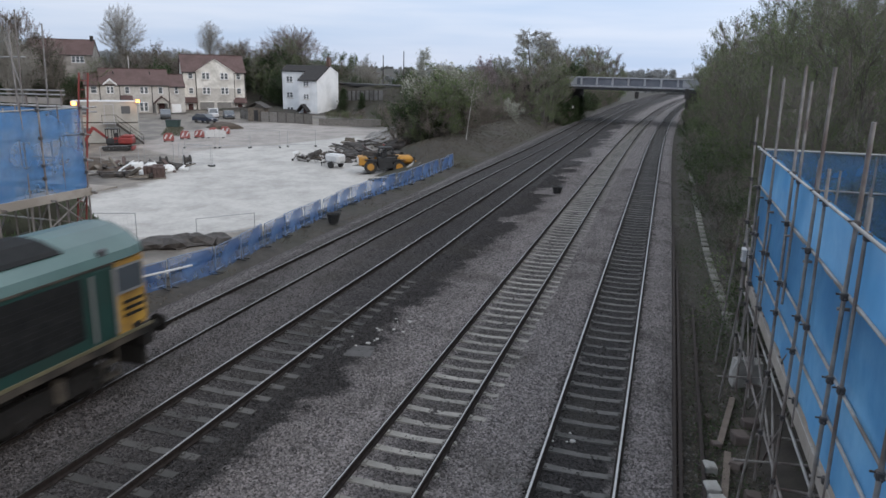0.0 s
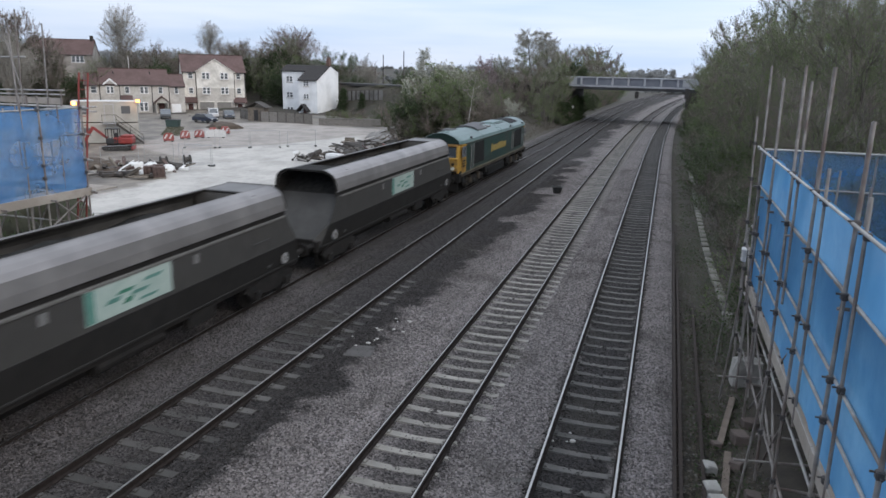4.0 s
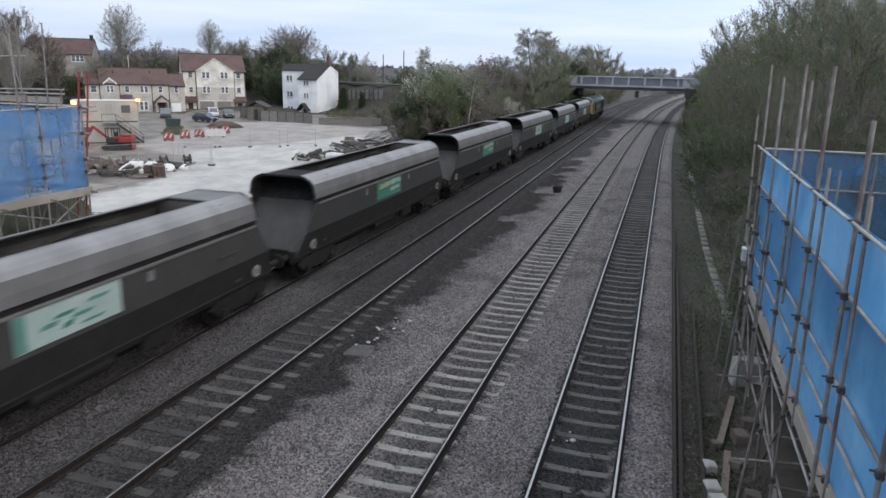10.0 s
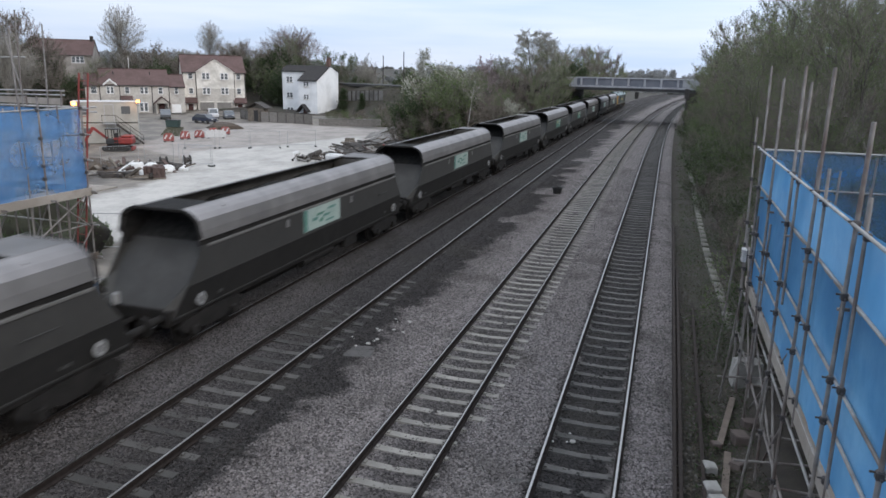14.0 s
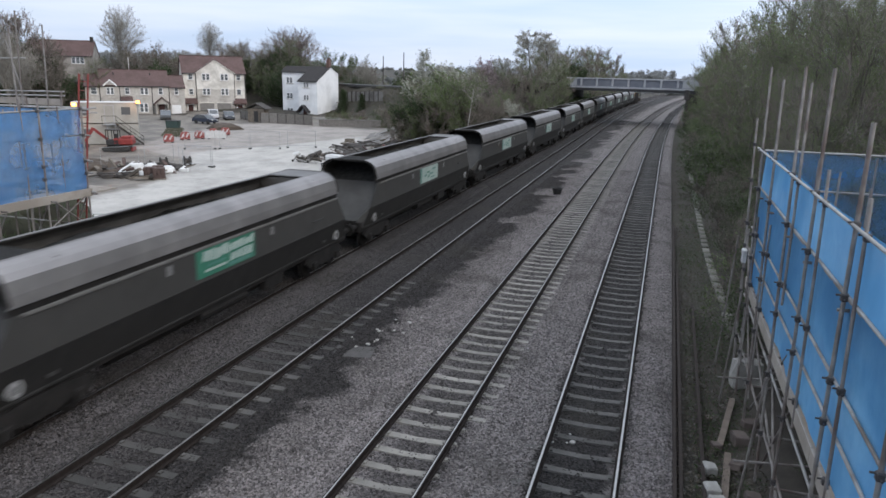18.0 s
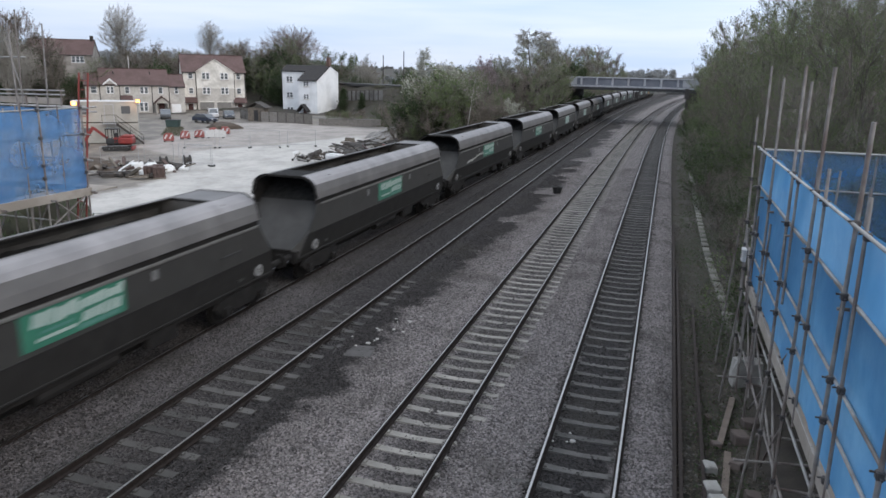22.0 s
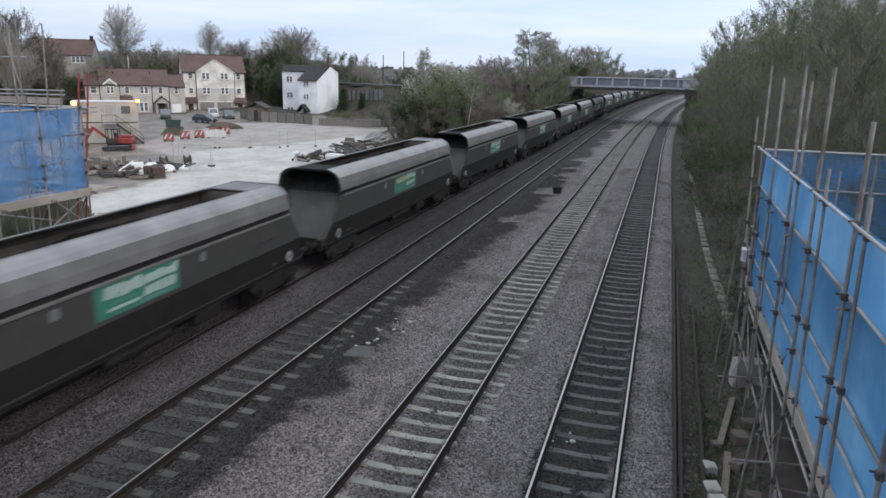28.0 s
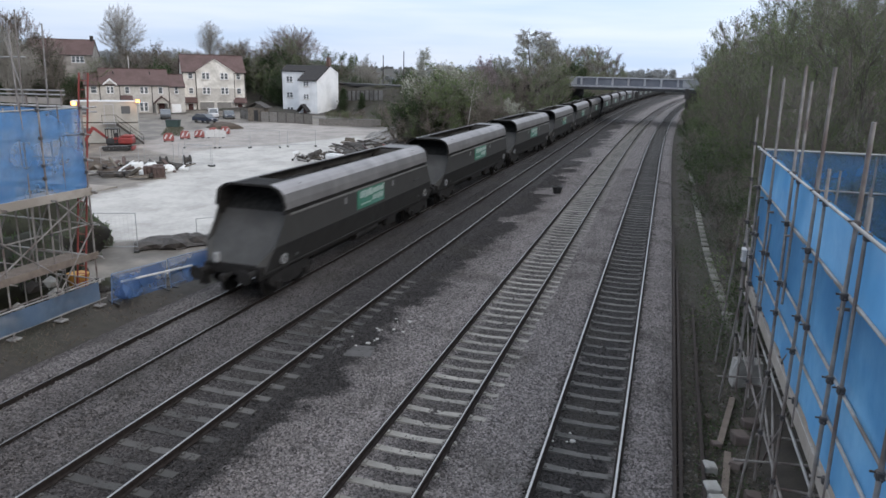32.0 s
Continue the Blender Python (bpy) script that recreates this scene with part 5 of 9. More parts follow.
def window(parent, x, z, w, h, y=0.0, sill=True, bars=1):
    """A window in the wall at y, which faces -y."""
    n = part("window", boxed(x - w / 2 - 0.1, x + w / 2 + 0.1, y - 0.05, y + 0.02, z - 0.1, z + h + 0.1), M_WHITE, parent)
    k = (w - 0.2 * bars) / (bars + 1)
    for i in range(bars + 1):
        a = x - w / 2 + i * (k + 0.2)
        part("pane", boxed(a, a + k, y - 0.056, y - 0.045, z, z + h), M_PANE, n)
        part("glazing_bar", boxed(a, a + k, y - 0.064, y - 0.05, z + h * 0.5, z + h * 0.5 + 0.05), M_WHITE, n)
    if sill:
        part("sill", boxed(x - w / 2 - 0.18, x + w / 2 + 0.18, y - 0.14, y + 0.02, z - 0.22, z - 0.1, 0.01), M_STONE_T, n)


def gable_roof(parent, x0, x1, y0, y1, ze, zr, mat, over=0.3, name="roof"):
    """A ridge along x."""
    ym = (y0 + y1) / 2
    k = (zr - ze) / (ym - y0)
    o = [(y0 - over, ze - over * k), (ym, zr), (y1 + over, ze - over * k), (y1 + over, ze - over * k - 0.18), (ym, zr - 0.2), (y0 - over, ze - over * k - 0.18)]
    r = part(name, sweep(bmesh.new(), [[(x0 - 0.15, y, z) for y, z in o], [(x1 + 0.15, y, z) for y, z in o]]), mat, parent)
    part("ridge", boxed(x0 - 0.15, x1 + 0.15, ym - 0.12, ym + 0.12, zr - 0.04, zr + 0.08, 0.03), mat, r)
    part("gutter", tube(bmesh.new(), (x0, y0 - over, ze - over * k - 0.1), (x1, y0 - over, ze - over * k - 0.1), 0.07, n=6), M_GUTTER, r)
    return r


def gable_wall(bm, x0, x1, y0, y1, z0, ze, zr):
    o = [(y0, z0), (y1, z0), (y1, ze), ((y0 + y1) / 2, zr), (y0, ze)]
    return sweep(bm, [[(x0, y, z) for y, z in o], [(x1, y, z) for y, z in o]])


def townhouse(m):
    h = thing("townhouse", "three-storey pale stone townhouse with red tiled roof and a front gable", "house", m)
    part("wall", gable_wall(bmesh.new(), -5.2, 5.5, 0, 9, -0.6, 7.0, 9.5), M_STONE, h)
    gable_roof(h, -5.2, 5.5, 0, 9, 7.0, 9.8, M_TILE)
    # front gable, rendered above coursed stone
    part("gable_wall", extrude(bmesh.new(), [(-2.9, 4.05), (3.5, 4.05), (3.5, 6.95), (0.25, 9.0), (-2.9, 6.95)], -0.45, 3.0), M_STONE, h)
    part("stone_front", boxed(-2.9, 3.5, -0.448, 3.0, -0.6, 4.045), M_STONE_T, h, "coursed grey-brown stone lower front")
    part("string_course", boxed(-2.95, 3.55, -0.5, 0.0, 4.0, 4.12), M_STONE, h)
    for s, (a, b) in ((-1, (-3.1, 0.25)), (1, (3.7, 0.25))):
        part("gable_roof", sweep(bmesh.new(), [[(a, y, 6.82), (b, y, 9.08), (b, y, 9.22), (a, y, 6.98)] for y in (-0.62, 4.2)]), M_TILE, h)
        part("barge_board", sweep(bmesh.new(), [[(a, y, 6.74), (b, y, 9.0), (b, y, 9.1), (a, y, 6.86)] for y in (-0.66, -0.62)]), M_STONE, h)
    for z in (3.1, 5.65):
        for x in (-1.3, 1.82):
            window(h, x, z, 1.15, 1.0, -0.45)
        for x in (-3.85, 4.32):
            window(h, x, z + 0.05, 0.62, 0.85, 0, bars=0)
    for x in (-1.32, 1.62):
        part("garage_door", boxed(x - 1.2, x + 1.2, -0.5, -0.4, -0.4, 1.6), M_GARAGE, h, "grey-brown garage door")
        part("lintel", boxed(x - 1.3, x + 1.3, -0.52, -0.4, 1.62, 1.8), M_STONE, h)
    for x in (-4.05, 4.42):
        part("door_surround", boxed(x - 0.6, x + 0.6, -0.04, 0.02, -0.4, 1.4), M_WHITE, h)
        part("door", boxed(x - 0.42, x + 0.42, -0.08, 0.02, -0.4, 1.3), M_DOOR, h)
        part("porch", sweep(bmesh.new(), [[(x - 1.2, y, z), (x + 1.15, y, z), (x + 1.15, y, z + 0.2), (x - 1.2, y, z + 0.2)] for y, z in ((-1.0, 1.45), (0, 2.25))]), M_TILE, h)
    for x in (-5.1, -2.98, 3.6, 5.4):
        part("downpipe", tube(bmesh.new(), (x, -0.08, -0.4), (x, -0.08, 6.9), 0.06, n=6), M_GUTTER, h)
    return h


def terrace(m):
    h = thing("terraced_house", "long two-storey pale stone terrace with red tiled roof", "house", m)
    part("wall", gable_wall(bmesh.new(), -5.55, 5.3, 0, 8, -0.6, 4.85, 7.1), M_STONE_T, h)
    part("side_wall", gable_wall(bmesh.new(), -7.7, -5.56, 0.0, 7.6, -0.6, 4.7, 6.3), M_STONE_T, h)
    part("side_wall", gable_wall(bmesh.new(), 5.31, 7.9, 0.0, 7.6, -0.6, 4.6, 6.3), M_STONE_T, h)
    gable_roof(h, -5.45, 5.35, 0, 8, 4.87, 7.3, M_TILE)
    gable_roof(h, -7.7, -5.78, 0.0, 7.6, 4.72, 6.5, M_TILE)
    gable_roof(h, 5.68, 7.9, 0.0, 7.6, 4.65, 6.5, M_TILE)
    # dormer gable that breaks the eaves
    part("dormer_wall", extrude(bmesh.new(), [(-4.7, 2.6), (-3.1, 2.6), (-3.1, 4.75), (-3.9, 5.45), (-4.7, 4.75)], -0.14, 2.4), M_STONE_T, h)
    for a in (-4.95, -2.85):
        part("dormer_roof", sweep(bmesh.new(), [[(a, y, 4.62), (-3.9, y, 5.54), (-3.9, y, 5.7), (a, y, 4.78)] for y in (-0.3, 2.6)]), M_TILE, h)
        part("barge_board", sweep(bmesh.new(), [[(a, y, 4.5), (-3.9, y, 5.42), (-3.9, y, 5.72), (a, y, 4.8)] for y in (-0.38, -0.3)]), M_WHITE, h, "white barge board")
    for x, z, w, b in ((-6.4, 3.3, 0.8, 0), (-3.92, 3.3, 1.0, 1), (-1.3, 3.3, 0.6, 0), (1.36, 3.3, 1.15, 1), (3.98, 3.3, 0.6, 0), (6.55, 3.3, 0.5, 0), (1.15, 0.35, 1.2, 1), (-3.9, 0.4, 1.2, 1), (-6.4, 0.4, 0.8, 0)):
        window(h, x, z, w, 1.0 if z > 1 else 1.35, -0.14 if (x, z) == (-3.92, 3.3) else 0, bars=b)
    part("lean_to_roof", sweep(bmesh.new(), [[(-2.4, y, z), (-0.5, y, z), (-0.5, y, z + 0.15), (-2.4, y, z + 0.15)] for y, z in ((-1.1, 1.9), (0, 2.75))]), M_TILE, h, "lean-to tiled roof")
    part("lean_to_wall", boxed(-2.3, -0.6, -0.95, -0.002, -0.5, 1.9), M_STONE_T, h)
    # gabled porch with an open front
    for x in (2.95, 4.85):
        part("porch_wall", boxed(x, x + 0.25, -1.5, -0.002, -0.5, 1.7), M_STONE_T, h)
    part("porch_gable", extrude(bmesh.new(), [(2.95, 1.7), (5.1, 1.7), (4.02, 2.65)], -1.5, -1.25), M_STONE_T, h)
    for a in (2.6, 5.45):
        part("porch_roof", sweep(bmesh.new(), [[(a, y, 1.5), (4.02, y, 2.75), (4.02, y, 2.9), (a, y, 1.66)] for y in (-1.75, 0)]), M_TILE, h)
    part("porch_door", boxed(3.55, 4.5, -0.06, 0.02, -0.4, 1.6), M_DOOR, h)
    part("garage_door", boxed(5.6, 7.2, -0.06, 0.02, -0.4, 1.5), M_WHITE, h, "white garage door")
    for x in (-5.5, -2.45, 2.6, 5.35):
        part("downpipe", tube(bmesh.new(), (x, -0.08, -0.4), (x, -0.08, 4.7), 0.07, n=6), M_GUTTER, h)
    for x in (-3.2, 2.6):
        part("roof_vent", tube(bmesh.new(), (x, 2.6, 6.3), (x, 2.6, 6.85), 0.09, n=6), M_GUTTER, h)
    part("aerial_mast", tube(bmesh.new(), (-0.6, 4.0, 7.2), (-0.6, 4.0, 9.4), 0.05, n=6), M_WHITE, h)
    return h


def white_house(m):
    h = thing("white_house", "three-storey white rendered house with dark slate roof and a chimney", "house", m)
    # the front slope runs further down over the part that stands forward
    o = [(0, -0.6), (7.6, -0.6), (7.6, 8.55), (4.75, 9.75), (0, 7.0)]
    part("wall", sweep(bmesh.new(), [[(x, y, z) for y, z in o] for x in (-0.8, 3.7)]), M_RENDER, h)
    o = [(3.0, -0.6), (7.6, -0.6), (7.6, 8.55), (4.75, 9.75), (3.0, 8.74)]
    part("wing_wall", sweep(bmesh.new(), [[(x, y, z) for y, z in o] for x in (-7.1, -0.81)]), M_RENDER, h)
    for a, b, y, z in ((-0.95, 3.8, -0.25, 6.86), (-7.25, -0.96, 2.75, 8.6)):
        o = [(y, z), (4.75, 9.76), (7.8, 8.47), (7.8, 8.63), (4.75, 9.94), (y, z + 0.17)]
        part("roof", sweep(bmesh.new(), [[(x, q, k) for q, k in o] for x in (a, b)]), M_SLATE, h)
        part("gutter", tube(bmesh.new(), (a, y - 0.05, z + 0.02), (b, y - 0.05, z + 0.02), 0.07, n=6), M_GUTTER, h)
    for z in (0.3, 3.35, 6.55):
        window(h, -5.25, z, 1.35, 1.0, 3.0, bars=1)
    for z in (3.35, 5.85):
        window(h, 1.08, z, 1.1, 0.85, 0)
    part("porch_roof", sweep(bmesh.new(), [[(-0.7, y, 0.9), (0.7, y, 2.35), (2.1, y, 0.9), (1.9, y, 0.75), (0.7, y, 2.05), (-0.5, y, 0.75)] for y in (-1.3, 0)]), M_SLATE, h)
    part("porch_door", boxed(0.3, 1.2, -0.05, 0.02, -0.4, 1.4), M_DOOR, h)
    c = part("chimney", boxed(2.95, 3.65, 4.4, 5.1, 9.2, 11.2, 0.03), M_BRICK_H, h, "brown brick chimney stack")
    part("chimney_cap", boxed(2.87, 3.73, 4.32, 5.18, 11.2, 11.34, 0.02), M_BRICK_H, c)
    for d in (0.2, 0.5):
        part("chimney_pot", tube(bmesh.new(), (2.95 + d, 4.75, 11.34), (2.95 + d, 4.75, 11.65), 0.13, 0.1, n=8), M_TILE, c)
    return h


def hill_house(m):
    h = thing("hillside_house", "brown stone house with dark red roof half hidden by trees", "house", m)
    part("wall", gable_wall(bmesh.new(), -7, 7, 0, 8, -1, 4.6, 7.6), M_STONE_B, h)
    gable_roof(h, -7, 7, 0, 8, 4.6, 7.9, M_TILE)
    window(h, -4, 2.6, 1.2, 1.2, 0)
    window(h, 3.9, 2.7, 2.5, 1.3, 0, bars=2)
    part("chimney", boxed(6.1, 6.8, 3.6, 4.4, 7.2, 8.8, 0.03), M_ABUT, h)
    return h


def placed(x, y, z, turn, k=1.0):
    return Matrix.LocRotScale((x, y, z), Euler((0, 0, radians(turn))), (k, k, k))


# facing the line across the yard
townhouse(placed(-91.7, 131.6, -1.9, 40, 1.18))
terrace(placed(-99.8, 117.6, -1.9, 43, 1.15))
white_house(placed(-70.7, 131.0, -1.9, -8, 1.0))
hill_house(placed(-151.3, 151.2, 4.5, 32, 1.12))

# ---- the building yard ----
PALE = [(-29.0, 30.0), (-24.2, 34.0), (-21.6, 40), (-21.0, 50), (-21.5, 62), (-29, 66), (-33.5, 72), (-42.5, 97), (-46.1, 80), (-51, 68.5), (-44.5, 58.5), (-39.5, 46.4), (-39.8, 41.5), (-34, 33)]
BEIGE = [(-30, 68), (-36, 84), (-44, 108), (-56, 110), (-67, 114), (-71, 104), (-64, 80), (-60, 69), (-50, 64), (-44, 60)]


def inside(poly, x, y):
    """Signed distance to a polygon's edge, positive inside."""
    best, odd = 1e9, False
    for (ax, ay), (bx, by) in zip(poly, poly[1:] + poly[:1]):
        dx, dy = bx - ax, by - ay
        t = min(1, max(0, ((x - ax) * dx + (y - ay) * dy) / (dx * dx + dy * dy)))
        best = min(best, math.hypot(x - ax - t * dx, y - ay - t * dy))
        if (ay > y) != (by > y) and x < ax + (y - ay) / dy * dx:
            odd = not odd
    return best if odd else -best


def yard_material():
    m = surf("yard_ground", (0.115, 0.102, 0.088), (0.225, 0.198, 0.17), 0.9, 0.9, 0.5, 9, (0.07, 0.062, 0.055), 0.25)
    n, l = m.node_tree.nodes, m.node_tree.links
    b = n["Principled BSDF"]
    col = b.inputs["Base Color"].links[0].from_socket
    uv = n.new("ShaderNodeUVMap")
    uv.uv_map = "zones"
    sep = n.new("ShaderNodeSeparateXYZ")
    l.new(uv.outputs["UV"], sep.inputs[0])
    co = n.new("ShaderNodeTexCoord")
    for axis, c1, c2, sc in (("Y", (0.19, 0.17, 0.154), (0.31, 0.28, 0.258), 0.35), ("X", (0.29, 0.275, 0.258), (0.43, 0.41, 0.385), 0.33)):
        mp = n.new("ShaderNodeMapping")
        mp.inputs["Scale"].default_value = (1.15, 0.9, 1)
        mp.inputs["Rotation"].default_value = (0, 0, 0.7)
        l.new(co.outputs["Object"], mp.inputs["Vector"])
        a = n.new("ShaderNodeTexNoise")
        a.inputs["Scale"].default_value, a.inputs["Detail"].default_value, a.inputs["Roughness"].default_value = sc, 12.0, 0.7
        l.new(mp.outputs["Vector"], a.inputs["Vector"])
        r = n.new("ShaderNodeMapRange")
        r.inputs["From Min"].default_value, r.inputs["From Max"].default_value = 0.36, 0.6
        l.new(a.outputs["Fac"], r.inputs["Value"])
        tone = n.new("ShaderNodeMix")
        tone.data_type = "RGBA"
        tone.inputs[6].default_value, tone.inputs[7].default_value = (*c1, 1), (*c2, 1)
        grit = n.new("ShaderNodeTexNoise")
        grit.inputs["Scale"].default_value, grit.inputs["Detail"].default_value, grit.inputs["Roughness"].default_value = 2.6, 8.0, 0.75
        l.new(co.outputs["Object"], grit.inputs["Vector"])
        gr = n.new("ShaderNodeMapRange")
        gr.inputs["From Min"].default_value, gr.inputs["From Max"].default_value = 0.35, 0.65
        gr.inputs["To Min"].default_value, gr.inputs["To Max"].default_value = -0.32, 0.32
        l.new(grit.outputs["Fac"], gr.inputs["Value"])
        both = n.new("ShaderNodeMath")
        both.use_clamp = True
        l.new(r.outputs["Result"], both.inputs[0])
        l.new(gr.outputs["Result"], both.inputs[1])
        l.new(both.outputs[0], tone.inputs[0])
        e = n.new("ShaderNodeTexNoise")
        e.inputs["Scale"].default_value, e.inputs["Detail"].default_value, e.inputs["Roughness"].default_value = 0.5, 10.0, 0.65
        l.new(co.outputs["Object"], e.inputs["Vector"])
        ad = n.new("ShaderNodeMath")
        ad.operation = "MULTIPLY_ADD"
        ad.inputs[1].default_value = 0.35
        l.new(e.outputs["Fac"], ad.inputs[0])
        l.new(sep.outputs[axis], ad.inputs[2])
        k = n.new("ShaderNodeMapRange")
        k.inputs["From Min"].default_value, k.inputs["From Max"].default_value = 0.62, 0.74
        l.new(ad.outputs[0], k.inputs["Value"])
        mx = n.new("ShaderNodeMix")
        mx.data_type = "RGBA"
        l.new(k.outputs["Result"], mx.inputs[0])
        l.new(col, mx.inputs[6])
        l.new(tone.outputs[2], mx.inputs[7])
        col = mx.outputs[2]
    l.new(col, b.inputs["Base Color"])
    b.inputs["Roughness"].default_value = 0.7
    return m


yx, yy = steps((-112, -74, 3), (-74, -17.6, 1.0)), steps((19, 70, 1.0), (70, 128, 2.0))
ym = grid_mesh("yard", yx, yy, lambda x, y: (x, y, land(x, y) + 0.03), yard_material(), lambda x, y: x < -17.8 - 9 * ramp(y, 54, 70) and (y < 100 or land(x, y) < -1.5))
uvl = ym.uv_layers.new(name="zones")
vi = np.zeros(len(ym.loops), dtype=np.int32)
ym.loops.foreach_get("vertex_index", vi)
zz = np.array([(0.5 + inside(PALE, x, y) / 8, 0.5 + inside(BEIGE, x, y) / 8) for y in yy for x in yx], dtype=np.float32)
uvl.data.foreach_set("uv", np.clip(zz, -1, 2)[vi].ravel())
tagged(new("yard", ym), "pale concrete and trodden earth of a building yard", "yard", kind="structure")

# ---- blue mesh barrier along the yard's edge ----
M_BARFRAME = surf("barrier_frame", (0.12, 0.17, 0.27), (0.18, 0.24, 0.34), 6, 0.5, 0.05, 40)
BLINE = [(-17.3, 18.0), (-16.3, 21.4), (-16.2, 23.2), (-16.7, 27.0), (-17.1, 32.0), (-17.5, 37.0), (-17.4, 42.0), (-16.9, 48.2), (-17.0, 58.6)]


def barrier_x(y):
    for (ax, ay), (bx, by) in zip(BLINE, BLINE[1:]):
        if ay <= y <= by:
            return ax + (bx - ax) * (y - ay) / (by - ay)
    return BLINE[-1][0]


def barrier(seed):
    b = thing("mesh_barrier", "site barrier panel draped with blue plastic mesh", "barrier", group="barrier along the yard")
    bm = bmesh.new()
    for y in (0.03, 2.17):
        tube(bm, (0, y, -0.02), (0, y, 1.05), 0.02, n=6)
    tube(bm, (0, 0.03, 1.05), (0, 2.17, 1.05), 0.02, n=6)
    tube(bm, (0, 0.03, 0.12), (0, 2.17, 0.12), 0.02, n=6)
    part("frame", bm, M_BARFRAME, b)
    for y in (0.1, 2.1):
        part("foot", boxed(-0.3, 0.3, y - 0.03, y + 0.03, -0.03, 0.03, 0.01), M_GUTTER, b)
    sheet("mesh", (0.03, 0, 0.02), (0, 2.2, 0), (0, 0, 1.0), 16, 8, 0.08, M_BARRIER, b, "crumpled blue plastic mesh", seed * 3)
    return b


BAR = [barrier(k) for k in range(3)]
y = 18.3
i = 0
rb = random.Random(2)
while y < 57.5:
    x0, x1 = barrier_x(y), barrier_x(y + 2.2)
    m = Matrix.Translation((x0, y, -0.36)) @ Matrix.Rotation(-math.atan2(x1 - x0, 2.2) + rb.uniform(-0.05, 0.05), 4, "Z") @ Matrix.Rotation(radians(rb.uniform(-7, 7)), 4, "Y")
    if i < 3:
        BAR[i].matrix_basis = m
    else:
        copy_thing(BAR[i % 3], m)
    i += 1
    y += 2.21

# ---- open mesh site fence panels ----
M_GALV = surf("galvanised", (0.3, 0.31, 0.32), (0.4, 0.41, 0.42), 6, 0.45, 0.05, 40, metal=0.5)


WIRE = mesh_of(boxed(-0.002, 0.002, -0.002, 0.002, 0.25, 2.0), "wire", M_GALV)


def fence_panel():
    p = thing("site_fence_panel", "grey tubular steel site fence panel on block feet", "fence panel", group="temporary site fence")
    bm = bmesh.new()
    for x in (0.0, 3.4):
        tube(bm, (x, 0, 0.05), (x, 0, 2.0), 0.02, n=6)
    for z in (0.25, 2.0):
        tube(bm, (0, 0, z), (3.4, 0, z), 0.018, n=6)
    part("frame", bm, M_GALV, p)
    for k in range(1, 17):
        part("wire", WIRE, None, p).location = (k * 0.2, 0, 0)
    for x in (0.0, 3.4):
        part("block_foot", boxed(x - 0.12, x + 0.12, -0.35, 0.35, -0.04, 0.1, 0.02), M_GUTTER, p)
    return p


FENCE = fence_panel()
spots = [(-28.6, 27.9, 24), (-44.9, 58.2, 10), (-41.6, 58.6, -100), (-46.4, 55.2, 80), (-49.0, 52.5, 60), (-53.5, 70.5, 30), (-50.2, 72.6, 28), (-47.2, 74.5, 30), (-44.0, 77.6, 35)]
for k, (x, y, a) in enumerate(spots):
    m = pose(x, y, land(x, y) + 0.06, 0, 0, a)
    if k == 0:
        FENCE.matrix_basis = m
    else:
        copy_thing(FENCE, m)



def crowd_barrier(x, y, a):
    p = thing("pedestrian_barrier", "low grey tubular steel pedestrian barrier", "barrier", pose(x, y, land(x, y) + 0.05, 0, 0, a))
    for q in (0.0, 3.4):
        part("upright", tube(bmesh.new(), (q, 0, 0), (q, 0, 1.15), 0.022, n=6), M_GALV, p)
        part("foot", boxed(q - 0.03, q + 0.03, -0.3, 0.3, -0.02, 0.03, 0.01), M_GALV, p)
    for z in (1.15, 0.2):
        part("rail", tube(bmesh.new(), (0, 0, z), (3.4, 0, z), 0.02, n=6), M_GALV, p)


crowd_barrier(-24.4, 32.7, 55)

# ---- machines and cabins ----
M_JCB = surf("machine_yellow", (0.38, 0.175, 0.025), (0.48, 0.235, 0.035), 2, 0.55, 0.05, 30, (0.3, 0.17, 0.05), 1.2)
M_TYRE = surf("tyre", (0.02, 0.02, 0.02), (0.04, 0.038, 0.036), 6, 0.85, 0.3, 30)
M_BLACK = surf("machine_black", (0.02, 0.02, 0.021), (0.035, 0.035, 0.036), 4, 0.6, 0.1, 30)
M_REDM = surf("machine_red", (0.17, 0.025, 0.022), (0.25, 0.038, 0.033), 2, 0.5, 0.05, 30)
M_CABIN = surf("cabin_cream", (0.3, 0.3, 0.278), (0.36, 0.36, 0.335), 0.8, 0.7, 0.05, 20, (0.26, 0.258, 0.236), 0.6)
M_WHITEP = surf("white_plastic", (0.45, 0.45, 0.45), (0.55, 0.55, 0.55), 3, 0.6, 0.1, 12)
M_ORANGE = surf("red_plastic", (0.22, 0.05, 0.045), (0.3, 0.09, 0.082), 3, 0.5, 0.05, 20)
M_TIMBER = surf("old_timber", (0.1, 0.085, 0.07), (0.18, 0.155, 0.13), 3, 0.9, 0.3, 30, spread=0.3)
M_SCRAP = surf("scrap_dark", (0.03, 0.028, 0.026), (0.07, 0.06, 0.055), 3, 0.8, 0.3, 20)
M_BRICK_D = surf("dark_red_brick", (0.06, 0.042, 0.038), (0.11, 0.075, 0.066), 6, 0.9, 0.3, 20)
M_SACK = surf("white_sack", (0.55, 0.55, 0.55), (0.68, 0.68, 0.67), 3, 0.7, 0.3, 8)
M_SOIL = surf("dug_soil", (0.05, 0.038, 0.03), (0.09, 0.07, 0.055), 1.5, 0.95, 0.7, 9)


